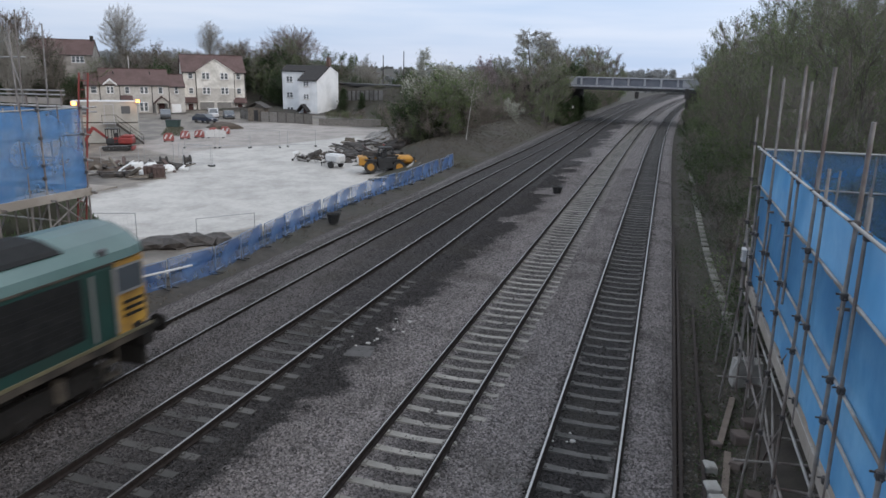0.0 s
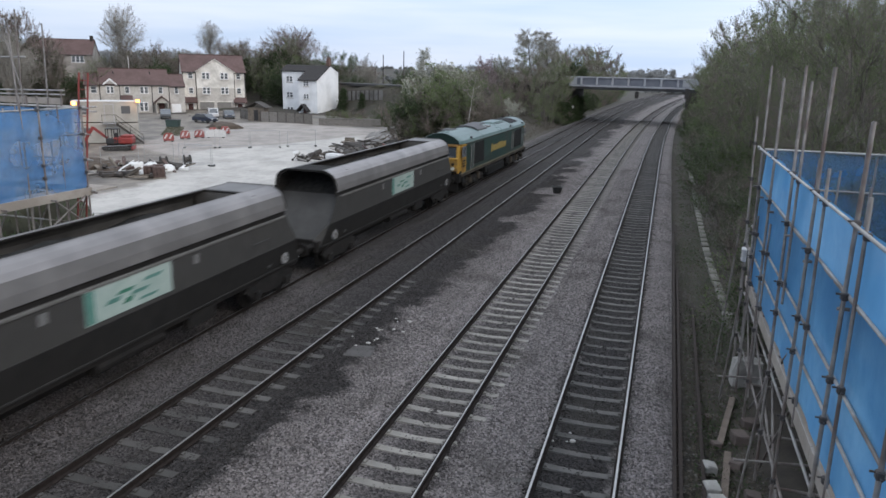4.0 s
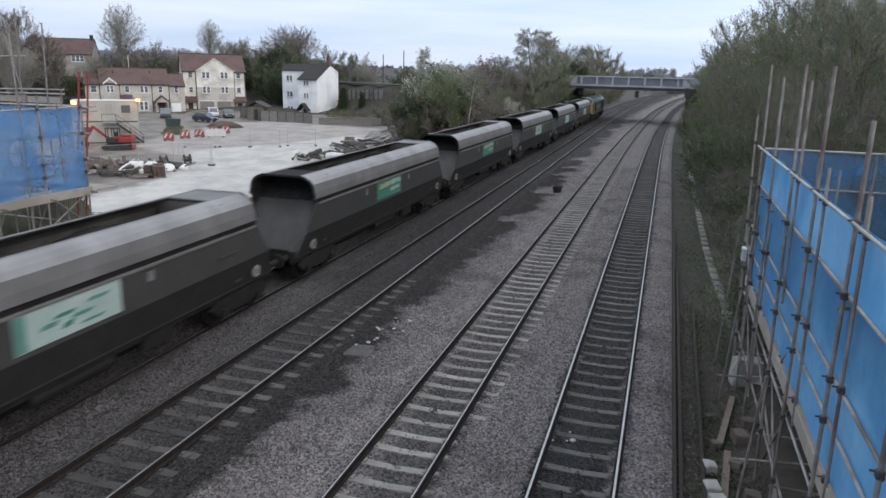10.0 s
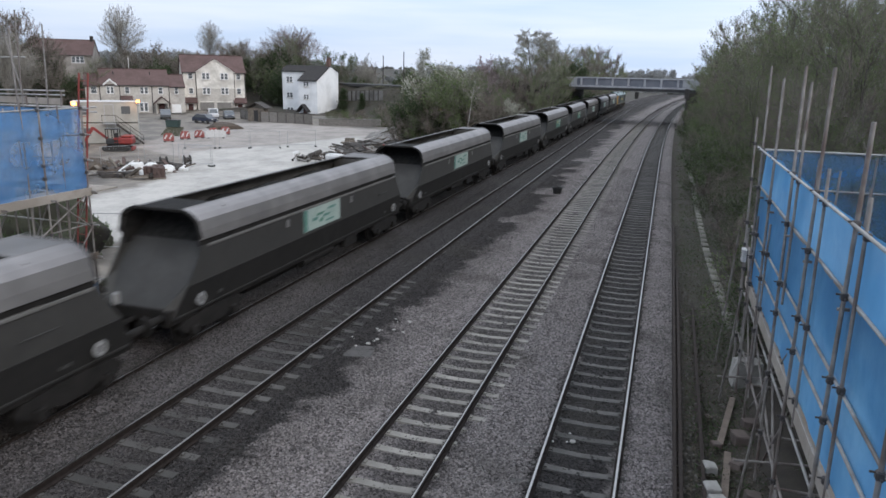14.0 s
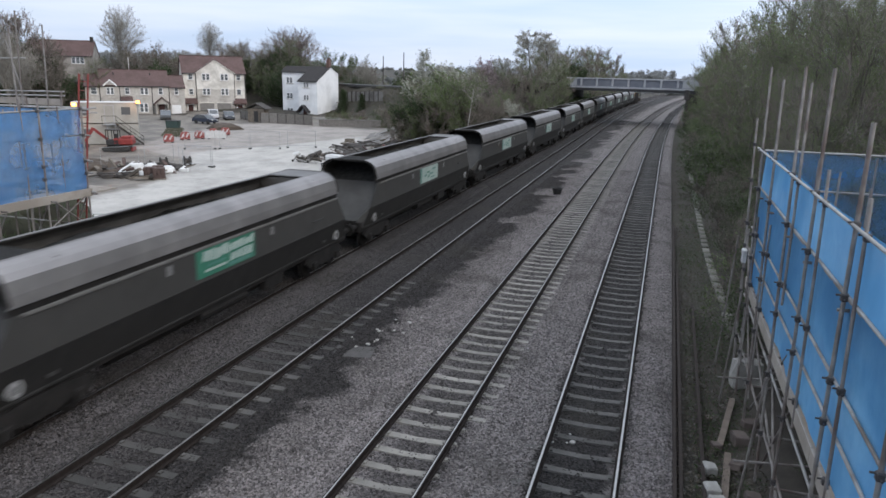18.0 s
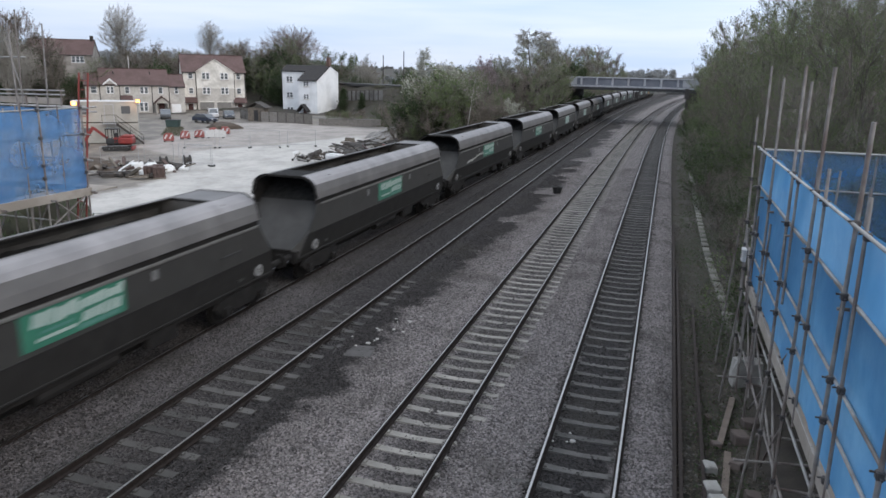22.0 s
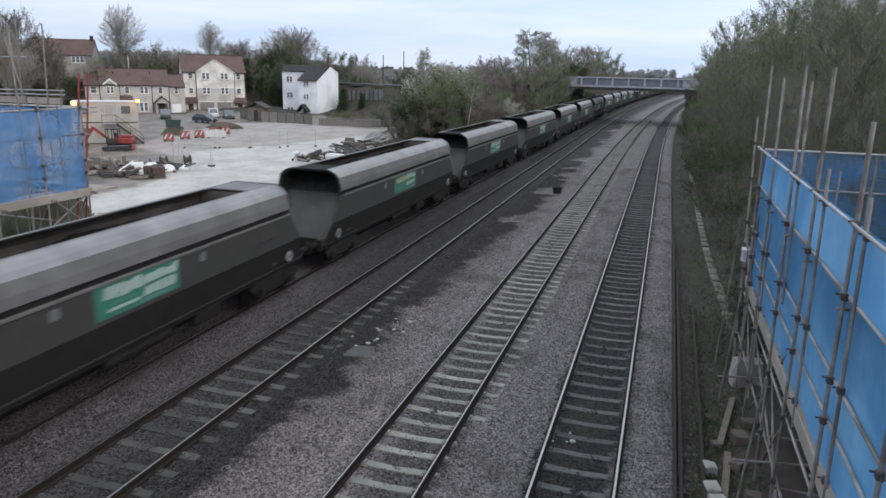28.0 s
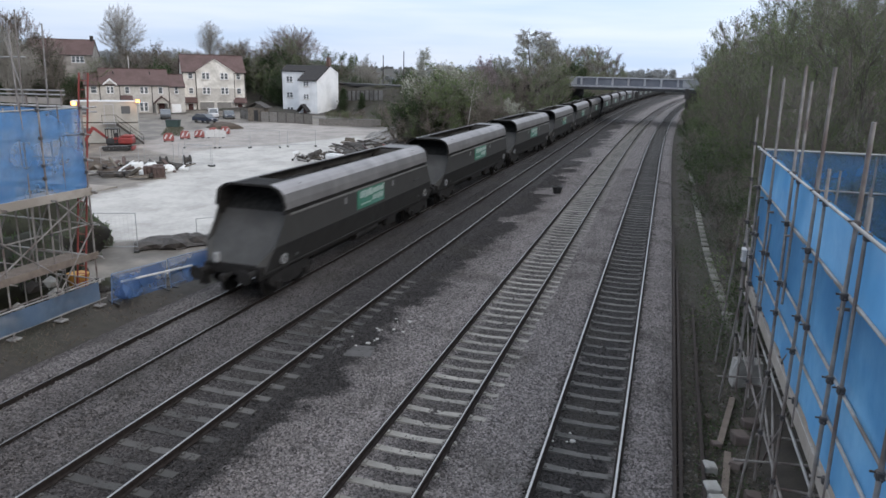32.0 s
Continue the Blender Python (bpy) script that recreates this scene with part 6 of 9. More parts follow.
def tyre(parent, x, y, r, w, hub):
    t = part("wheel", tube(bmesh.new(), (x - w / 2, y, r), (x + w / 2, y, r), r, n=20), M_TYRE, parent)
    part("hub", tube(bmesh.new(), (x - w / 2 - 0.03, y, r), (x + w / 2 + 0.03, y, r), r * 0.55, n=14), hub, t)


def telehandler():
    t = thing("telehandler", "yellow telescopic handler with black cab and boom", "telehandler", pose(-24.9, 61.8, land(-24.9, 61.8) + 0.04, 0, 0, -62) @ Matrix.Scale(0.95, 4))
    for x in (-1.0, 1.0):
        for y in (-1.45, 1.35):
            tyre(t, x, y, 0.62, 0.42, M_JCB)
    part("chassis", boxed(-0.7, 0.7, -2.3, 2.2, 0.55, 1.15, 0.08), M_SCRAP, t)
    part("engine_cover", boxed(-1.1, -0.3, -0.9, 1.7, 1.0, 1.6, 0.12), M_JCB, t)
    part("bonnet", boxed(-0.85, 1.0, 1.25, 2.75, 0.95, 1.62, 0.2), M_JCB, t, "rounded yellow bonnet")
    part("step_box", boxed(0.75, 1.12, -0.7, 0.75, 0.45, 1.1, 0.04), M_BLACK, t)
    part("rear_counterweight", boxed(-0.95, 0.95, -2.6, -1.7, 0.7, 1.55, 0.12), M_JCB, t)
    part("rear_panel", boxed(-0.9, 0.9, -2.66, -2.58, 0.9, 1.4, 0.02), M_WHITEP, t)
    c = part("cab", sweep(bmesh.new(), [[(x, -0.75, 1.1), (x, 1.0, 1.1), (x, 1.02, 1.5), (x, -0.78, 1.5)] for x in (0.25, 1.12)]), M_BLACK, t, "black framed operator cab")
    for x in (0.27, 1.06):
        for y0, y1 in ((-0.78, -0.55), (0.1, 0.05), (1.0, 0.6)):
            part("cab_pillar", tube(bmesh.new(), (x, y0, 1.5), (x, y1, 2.46), 0.045, n=6), M_BLACK, c)
    part("driver_seat", boxed(0.5, 0.9, -0.4, 0.05, 1.5, 2.05, 0.06), M_BLACK, c)
    part("cab_roof", boxed(0.22, 1.14, -0.6, 0.65, 2.45, 2.52, 0.02), M_BLACK, c)
    part("boom", sweep(bmesh.new(), [[(x, -2.1, 1.6), (x, 2.6, 1.15), (x, 2.6, 1.45), (x, -2.1, 2.05)] for x in (-0.28, 0.12)]), M_SCRAP, t, "dirty dark telescopic boom")
    part("boom_head", boxed(-0.25, 0.28, 2.5, 3.0, 0.55, 1.5, 0.05), M_BLACK, t)
    part("carriage", boxed(-0.7, 0.7, 2.95, 3.1, 0.3, 1.2, 0.03), M_JCB, t)
    for x in (-0.45, 0.35):
        part("fork", boxed(x, x + 0.12, 3.1, 4.1, 0.28, 0.34), M_BLACK, t)
    for x in (-1.0, 1.0):
        for y in (-1.45, 1.35):
            part("mudguard", boxed(x - 0.25, x + 0.25, y - 0.6, y + 0.6, 1.27, 1.34, 0.03), M_BLACK, t)
    part("beacon", tube(bmesh.new(), (-0.7, 0, 2.52), (-0.7, 0, 2.68), 0.07, n=10), M_ORANGE, t)


telehandler()


def excavator():
    e = thing("mini_excavator", "red tracked excavator with dark cab and folded arm", "excavator", pose(-58.3, 65.2, land(-58.3, 65.2) + 0.04, 0, 0, 28))
    for y in (-0.85, 0.85):
        prof = [(-1.5, 0.3), (-1.25, 0.05), (1.25, 0.05), (1.5, 0.3), (1.25, 0.58), (-1.25, 0.58)]
        part("track", sweep(bmesh.new(), [[(a, y - 0.2, z) for a, z in prof], [(a, y + 0.2, z) for a, z in prof]]), M_TYRE, e)
    part("undercarriage", boxed(-0.9, 0.9, -0.65, 0.65, 0.25, 0.7), M_BLACK, e)
    part("house", boxed(-0.3, 1.75, -0.9, 0.9, 0.75, 1.5, 0.15), M_REDM, e, "red engine house")
    c = part("cab", boxed(-1.0, 0.35, -0.9, 0.1, 0.75, 1.35, 0.06), M_BLACK, e, "dark open-framed operator cab")
    part("cab_roof", boxed(-1.05, 0.4, -0.93, 0.13, 2.36, 2.46, 0.04), M_BLACK, c)
    for x in (-0.96, -0.32, 0.3):
        for y in (-0.86, 0.06):
            part("cab_pillar", boxed(x - 0.04, x + 0.04, y - 0.04, y + 0.04, 1.35, 2.36), M_BLACK, c)
    part("driver_seat", boxed(-0.2, 0.2, -0.65, -0.15, 1.35, 1.95, 0.06), M_BLACK, c)
    part("engine_cover", boxed(0.5, 1.7, -0.8, 0.8, 1.5, 1.72, 0.1), M_REDM, e)
    part("exhaust", tube(bmesh.new(), (1.3, 0.4, 1.7), (1.3, 0.4, 2.05), 0.05, n=8), M_BLACK, e)
    bm = bmesh.new()
    sweep(bm, [[(-0.9, y, 0.95), (-0.9, y, 1.3), (-2.4, y, 2.55), (-2.75, y, 2.45), (-2.4, y, 2.2)] for y in (0.2, 0.45)])
    part("boom", bm, M_REDM, e)
    part("dipper", sweep(bmesh.new(), [[(-2.3, y, 2.5), (-2.65, y, 2.6), (-3.6, y, 1.0), (-3.4, y, 0.9)] for y in (0.23, 0.42)]), M_REDM, e)
    part("bucket", sweep(bmesh.new(), [[(-3.7, y, 1.0), (-3.3, y, 0.95), (-3.1, y, 0.45), (-3.5, y, 0.2), (-3.9, y, 0.5)] for y in (0.0, 0.65)]), M_BLACK, e)
    part("blade", boxed(1.6, 1.72, -0.95, 0.95, 0.1, 0.5, 0.02), M_REDM, e)


excavator()


def site_cabin():
    c = thing("site_cabin", "stacked cream site cabins with an outside steel stair", "site cabin", pose(-61.4, 72.4, -2.0, 0, 0, 38))
    for k in range(2):
        z = k * 2.5
        part("cabin_unit", boxed(-7.2, 0, 0, 3.0, z + 0.08, z + 2.46, 0.04), M_CABIN, c, "cream steel cabin unit")
    part("roof", boxed(-7.25, 0.05, -0.05, 3.05, 4.96, 5.05, 0.02), M_WHITEP, c)
    for x, z in ((-6.0, 3.5), (-1.3, 3.6), (-5.8, 1.0)):
        part("window", boxed(x - 0.5, x + 0.5, -0.03, 0.02, z, z + 0.9), M_PANE, c)
    part("upper_door", boxed(-3.6, -2.7, -0.03, 0.02, 2.65, 4.65), M_CABIN, c)
    part("door_frame", boxed(-3.7, -2.6, -0.02, 0.01, 2.6, 4.75), M_GALV, c)
    s = part("landing", boxed(-3.9, -2.4, -1.1, -0.02, 2.45, 2.55), M_GALV, c, "steel landing and stair")
    bm = bmesh.new()
    for k in range(12):
        x, z = -2.4 + k * 0.24, 2.4 - k * 0.2
        box(bm, x, x + 0.22, -1.0, -0.1, z - 0.02, z + 0.02)
    for y in (-1.05, -0.06):
        sweep(bm, [[(-2.4, y, 2.3), (0.5, y, -0.02), (0.5, y, 0.15), (-2.4, y, 2.5)], [(-2.4, y + 0.04, 2.3), (0.5, y + 0.04, -0.02), (0.5, y + 0.04, 0.15), (-2.4, y + 0.04, 2.5)]])
    part("stair", bm, M_SCRAP, s)
    bm = bmesh.new()
    for y in (-1.08,):
        tube(bm, (-3.9, y, 3.5), (-2.4, y, 3.5), 0.03, n=6)
        tube(bm, (-2.4, y, 3.5), (0.5, y, 1.1), 0.03, n=6)
        tube(bm, (-2.4, y, 3.0), (0.5, y, 0.6), 0.03, n=6)
        for x, z in ((-3.9, 2.5), (-2.4, 2.5), (-0.9, 1.25), (0.5, 0.05)):
            tube(bm, (x, y, z), (x, y, z + 1.05), 0.03, n=6)
    part("handrail", bm, M_SCRAP, s)
    for x in (-3.4, -2.5):
        part("landing_leg", tube(bmesh.new(), (x, -1.05, 0), (x, -1.05, 2.45), 0.04, n=6), M_GALV, s)
    return c


site_cabin()
M_SODIUM = glow("sodium_lamp", (1.0, 0.25, 0.04), 7.0)


def flood(x, y, z, power, k=1.0):
    f = thing("flood_lamp", "lit orange site floodlight on a bracket", "lamp", pose(x, y, z, 0, 0, 30) @ Matrix.Scale(k, 4))
    part("bracket", tube(bmesh.new(), (0, 0.0, -0.6), (0, 0, 0), 0.03, n=6), M_BLACK, f)
    part("hood", boxed(-0.36, 0.36, -0.14, 0.14, -0.08, 0.44, 0.04), M_BLACK, f)
    part("lens", boxed(-0.32, 0.32, -0.17, -0.142, -0.04, 0.4, 0.01), M_SODIUM, f, "glowing orange lens")
    lamp = new("flood_light", bpy.data.lights.new("flood_light", "POINT"))
    lamp.data.energy, lamp.data.color, lamp.data.shadow_soft_size = power, (1.0, 0.45, 0.12), 0.2
    a = radians(30)
    lamp.location = (x + math.sin(a) * 0.45, y - math.cos(a) * 0.45, z + 0.2)


flood(-65.9, 67.3, 2.68, 90, 0.8)
flood(-60.95, 72.1, 3.0, 40, 0.65)


def shaped(name, label, category, bm, mat, m, group=""):
    ob = new(name, mesh_of(bm, name, mat))
    ob.matrix_basis = m
    return tagged(ob, label, category, group)


def lump(seed, r, sz=0.7, rough=0.25, sub=2):
    bm = ball(bmesh.new(), (0, 0, 0), r, sub)
    for v in bm.verts:
        v.co *= 1 + rough * noise.noise(v.co * (1.6 / r) + Vector((seed * 7.1, 0, 0)))
        v.co.z = max(v.co.z * sz, -r * 0.25)
    return bm


def on(x, y, dz=0.05, rz=0, k=1.0):
    return Matrix.LocRotScale((x, y, land(x, y) + dz), Euler((0, 0, rz)), (k, k, k))


ry = random.Random(12)
# materials heap by the yard's corner
for k, (x, y, r) in enumerate([(-44.6, 51.6, 0.95), (-43.6, 52.6, 0.9), (-42.8, 53.8, 0.7), (-43.2, 51.4, 0.7), (-45.0, 51.0, 0.6), (-47.2, 52.2, 0.4), (-48.0, 52.9, 0.4), (-42.0, 55.0, 0.5)]):
    shaped("builders_sack", "full white builders' bulk sack", "sack", lump(k, r, 0.85), M_SACK, on(x, y, r * 0.2), "sacks in the heap")
for k in range(26):
    x, y = ry.uniform(-49, -41), ry.uniform(48.5, 56)
    bm = boxed(-ry.uniform(0.5, 1.5), ry.uniform(0.4, 1.4), -0.12, 0.12, 0, ry.uniform(0.08, 0.4), 0.01)
    shaped("timber_offcut", "dark timber offcut in the materials heap", "timber", bm, ry.choice((M_TIMBER, M_SCRAP, M_SCRAP)), on(x, y, ry.uniform(0, 0.25), ry.uniform(0, 3.1)), "heap timber")
rh = random.Random(41)
for k in range(34):
    x, y = rh.gauss(-45.2, 1.7), rh.gauss(52.4, 1.3)
    bm = boxed(-rh.uniform(0.3, 1.1), rh.uniform(0.3, 1.1), -rh.uniform(0.06, 0.3), 0.1, 0, rh.uniform(0.06, 0.3), 0.01)
    shaped("timber_offcut", "dark timber offcut in the materials heap", "timber", bm, rh.choice((M_TIMBER, M_SCRAP, M_BRICK_D)), Matrix.LocRotScale((x, y, land(x, y) + rh.uniform(0.1, 0.7)), Euler((rh.uniform(-0.5, 0.5), rh.uniform(-0.7, 0.7), rh.uniform(0, 3.1))), None), "heap timber")
for k, (x, y, r) in enumerate(((-45.6, 53.0, 1.1), (-47.4, 51.6, 0.9), (-44.2, 54.2, 1.0), (-49.5, 52.6, 1.0), (-46.2, 50.6, 0.8), (-43.0, 55.6, 0.8))):
    shaped("rubble_mound", "dark mound of broken rubble and earth", "rubble mound", lump(k + 170, r, 0.6, 0.5), rh.choice((M_SCRAP, M_SOIL, M_SOIL)), on(x, y), "rubble mounds")
for k in range(3):
    x, y = -41.9 + (k % 2) * 1.0, 50.3 + (k // 2) * 1.1
    p = thing("brick_pallet", "pallet of dark red bricks", "brick pallet", on(x, y, 0.02, 0.6), "brick pallets")
    part("pallet", boxed(-0.5, 0.5, -0.45, 0.45, 0, 0.12), M_TIMBER, p)
    for q in range(6):
        for j in range(3):
            e = 0.03 * noise.noise(Vector((q * 3.1, j * 1.7, k)))
            part("brick_pack", boxed(-0.46 + j * 0.31 + e, -0.17 + j * 0.31 + e, -0.42 + e, 0.42 - e, 0.12 + q * 0.145, 0.255 + q * 0.145, 0.012), M_BRICK_D, p)
for x, y in ((-44.3, 58.6), (-45.6, 56.8)):
    bm = bmesh.new()
    tube(bm, (-0.25, 0, 0.5), (0.25, 0, 0.5), 0.3, n=14)
    for a in (-0.28, 0.28):
        tube(bm, (a - 0.03, 0, 0.5), (a + 0.03, 0, 0.5), 0.5, n=16)
    shaped("cable_reel", "dark cable drum standing on its rim", "cable drum", bm, M_SCRAP, on(x, y, 0.0, 0.9))
for k in range(3):
    x, y = ry.uniform(-53, -50), ry.uniform(52, 58)
    shaped("soil_mound", "low heap of dug brown soil", "soil mound", lump(k + 30, ry.uniform(0.9, 1.6), 0.4), M_SOIL, on(x, y), "soil heaps")

for x, y, k in ((-44.1, 51.3, 1.0), (-43.2, 52.2, 0.9)):
    b = thing("bulk_bag", "upright white woven bulk bag of sand", "sack", on(x, y, 0.03, x, k), "sacks in the heap")
    bm = boxed(-0.5, 0.5, -0.5, 0.5, 0, 1.05, 0.12)
    bmesh.ops.subdivide_edges(bm, edges=bm.edges[:], cuts=2)
    for v in bm.verts:
        v.co += 0.09 * noise.noise_vector(v.co * 2.2 + Vector((x, 0, 0)))
    part("bag", bm, M_SACK, b, smooth=True)
    for q in (-0.35, 0.35):
        part("lifting_loop", tube(bmesh.new(), (q, -0.35, 1.0), (q * 0.8, 0.1, 1.22), 0.03, n=6), M_SACK, b)
# red and white plastic barriers
for x, y, a, red in ((-60.0, 76.0, 30, 1), (-60.1, 79.4, 60, 1), (-59.5, 81.6, 15, 1), (-60.4, 86.0, 65, 1), (-60.0, 88.3, 20, 1), (-57.7, 82.7, 38, 0)):
    k = 1.35 if not red else 0.66
    b = thing("plastic_barrier", ("red plastic road barrier with white stripes" if red else "white plastic road barrier"), "barrier", on(x, y, 0.02, radians(a)), "road barriers")
    prof = [(-k + 0.1, 0.1), (k - 0.1, 0.1), (k, 0.3), (k - 0.08, 0.85), (k - 0.3, 1.08), (-k + 0.3, 1.08), (-k + 0.08, 0.85), (-k, 0.3)]
    part("panel", extrude(bmesh.new(), prof, -0.09, 0.09), M_ORANGE if red else M_WHITEP, b)
    for q in (-k * 0.7, k * 0.7):
        part("foot", boxed(q - 0.14, q + 0.14, -0.3, 0.3, 0, 0.12, 0.02), M_BLACK, b)
    if red:
        for q in (-0.3, 0.3):
            part("stripe", sweep(bmesh.new(), [[(q - 0.28, yy, 0.35), (q - 0.06, yy, 0.35), (q + 0.22, yy, 0.88), (q, yy, 0.88)] for yy in (-0.102, -0.09)]), M_WHITEP, b)
shaped("soil_mound", "long heap of reddish soil by the barriers", "soil mound", lump(60, 2.6, 0.35), M_SOIL, on(-66, 97, 0.1), "soil heaps")

# white compressor on a two-wheeled trailer and concrete mixers
g = thing("site_compressor", "white towable compressor on two wheels", "compressor", on(-30.6, 63.2, 0.02, radians(-20)))
part("body", boxed(-1.0, 0.9, -0.6, 0.6, 0.5, 1.35, 0.18), M_WHITEP, g)
for q in (-0.65, 0.65):
    part("wheel", tube(bmesh.new(), (0, q - 0.1, 0.34), (0, q + 0.1, 0.34), 0.34, n=14), M_TYRE, g)
part("tow_bar", tube(bmesh.new(), (-1.0, 0, 0.5), (-2.1, 0, 0.3), 0.05, n=6), M_BLACK, g)
part("tow_leg", tube(bmesh.new(), (-2.0, 0, 0.0), (-2.0, 0, 0.35), 0.04, n=6), M_BLACK, g)
for x, y, a, mat in ((-36.6, 66.3, 30, M_WHITEP), (-32.3, 65.0, 80, M_SCRAP), (-34.6, 66.0, 10, M_SCRAP), (-35.2, 68.5, 50, M_SCRAP)):
    c = thing("concrete_mixer", "small tipped concrete mixer on a frame", "concrete mixer", on(x, y, 0.02, radians(a), 0.8), "concrete mixers")
    part("drum", tube(bmesh.new(), (-0.3, 0, 0.75), (0.45, 0, 1.15), 0.42, 0.24, n=14), mat, c)
    bm = bmesh.new()
    for q in (-0.35, 0.35):
        tube(bm, (-0.5, q, 0), (0.1, q, 0.9), 0.03, n=6)
        tube(bm, (0.6, q, 0), (0.0, q, 0.9), 0.03, n=6)
    part("frame", bm, M_SCRAP, c)
    part("wheel", tube(bmesh.new(), (-0.5, -0.42, 0.16), (-0.5, -0.34, 0.16), 0.16, n=12), M_TYRE, c)
# timber and scrap pile by the bushes
for k in range(34):
    x, y = -34.5 + ry.uniform(-5.0, 3.5), 84 + ry.uniform(-4.5, 2.5)
    h = max(0, 1.6 - 0.3 * math.hypot(x + 33, y - 86))
    bm = boxed(-ry.uniform(0.4, 1.5), ry.uniform(0.4, 1.5), -0.11, 0.11, 0, ry.uniform(0.06, 0.22), 0.01)
    ob = shaped("scrap_timber", "weathered timber thrown on a pile", "timber", bm, ry.choice((M_TIMBER, M_SCRAP, M_SCRAP)), Matrix.LocRotScale((x, y, land(x, y) + ry.uniform(0, h) + 0.05), Euler((ry.uniform(-0.1, 0.1), ry.uniform(-0.25, 0.25), ry.uniform(-0.5, 0.9))), None), "timber pile")
for k, (x, y, r) in enumerate([(-32.2, 91, 1.8), (-30.5, 84, 1.8), (-34.5, 74.5, 0.9), (-33.0, 71.8, 0.8), (-30.0, 77, 1.5), (-28.0, 72.0, 1.2)]):
    shaped("rubble_mound", "dark mound of broken rubble and earth", "rubble mound", lump(k + 70, r, 0.5, 0.5), M_SCRAP, on(x, y), "rubble mounds")
for x, y in ((-37.5, 92), (-40.5, 88), (-36.2, 86)):
    for k in range(2 if x > -40 else 3):
        o = thing("pallet", "weathered wooden pallet on a stack", "pallet", on(x, y, 0.02 + 0.15 * k, ry.uniform(0, 0.4)), "stacked pallets")
        for q in range(6):
            part("board", boxed(-0.6, 0.6, -0.5 + q * 0.18, -0.4 + q * 0.18, 0.115, 0.14), M_TIMBER, o)
        for q in (-0.45, 0, 0.45):
            part("bearer", boxed(-0.6 + 0, 0.6, q - 0.05, q + 0.05, 0.0, 0.114), M_TIMBER, o)

for k, (x, y, r) in enumerate(((-37.4, 79.5, 0.9), (-36.0, 81.0, 1.2), (-35.0, 79.0, 1.1), (-38.2, 83.0, 0.8), (-36.6, 77.0, 0.8), (-34.6, 76.5, 1.0))):
    shaped("rubble_mound", "low dark mound of scrap and earth", "rubble mound", lump(k + 410, r, 0.45, 0.7), M_SCRAP, on(x, y), "rubble mounds")

# a fallen sheet roof over the scrap
M_SHEET = surf("weathered_sheet", (0.15, 0.142, 0.135), (0.24, 0.23, 0.22), 1.2, 0.8, 0.3, 14, (0.09, 0.08, 0.07), 0.6, spread=0.2)
fr = thing("fallen_roof", "collapsed grey sheet roof leaning over scrap timber", "collapsed roof")

def roof_z(x, y):
    return -2.3 + 0.3 * (x + 37.2) + 0.335 * (y - 84.5)


for k in range(5):
    for j in range(5):
        x0, y0 = -38.0 + j * 0.98, 84.4 + k * 0.92
        lift = 0.12 * math.sin(k * 2.3 + j * 1.7) + 0.03 * k
        q = [(x, y, roof_z(x, y) + lift) for x, y in ((x0, y0), (x0 + 0.95, y0 + 0.1 * math.sin(j)), (x0 + 0.95, y0 + 0.98), (x0, y0 + 0.94))]
        part("roof_sheet", sweep(bmesh.new(), [q, [(x, y, z + 0.04) for x, y, z in q]]), M_SHEET, fr)
for y in (84.6, 86.6, 88.8):
    part("rafter", tube(bmesh.new(), (-37.6, y, roof_z(-37.6, y) - 0.12), (-33.0, y, roof_z(-33.0, y) - 0.12), 0.08, n=6), M_TIMBER, fr)
    part("prop", tube(bmesh.new(), (-33.6, y, -2.2), (-33.6, y, roof_z(-33.6, y)), 0.08, n=6), M_TIMBER, fr)
# junk in a line from the mixers to the scrap
for k in range(34):
    t = ry.random()
    x, y = -36.2 + 1.2 * t + ry.uniform(-0.5, 0.5), 66 + 12 * t + ry.uniform(-0.6, 0.6)
    if k % 3:
        bm = boxed(-ry.uniform(0.2, 0.8), ry.uniform(0.2, 0.8), -0.12, 0.12, 0, ry.uniform(0.08, 0.3), 0.02)
        shaped("scrap_timber", "weathered timber thrown on a pile", "timber", bm, ry.choice((M_TIMBER, M_SCRAP, M_SHEET)), Matrix.LocRotScale((x, y, land(x, y) + ry.uniform(0.02, 0.3)), Euler((ry.uniform(-0.2, 0.2), ry.uniform(-0.5, 0.5), ry.uniform(0, 3.1))), None), "timber pile")
    else:
        shaped("rubble_mound", "small dark heap of rubble and scrap", "rubble mound", lump(k + 300, ry.uniform(0.3, 0.6), 0.7, 0.7), ry.choice((M_SCRAP, M_SHEET)), on(x, y), "rubble mounds")
for k, (x, y, r, z) in enumerate([(-31.6, 67.4, 0.9, 0.5), (-29.4, 68.6, 1.3, 0.6), (-27.6, 67.0, 1.0, 0.55), (-30.4, 71.4, 1.4, 0.6), (-33.2, 74.2, 1.2, 0.5), (-26.6, 70.4, 1.3, 0.5), (-28.4, 75.4, 1.5, 0.5), (-25.6, 66.6, 0.8, 0.6)]):
    shaped("rubble_mound", "dark mound of broken rubble and scrap by the scrub", "rubble mound", lump(k + 230, r, z, 0.6), ry.choice((M_SCRAP, M_SCRAP, M_SOIL)), on(x, y), "rubble mounds")
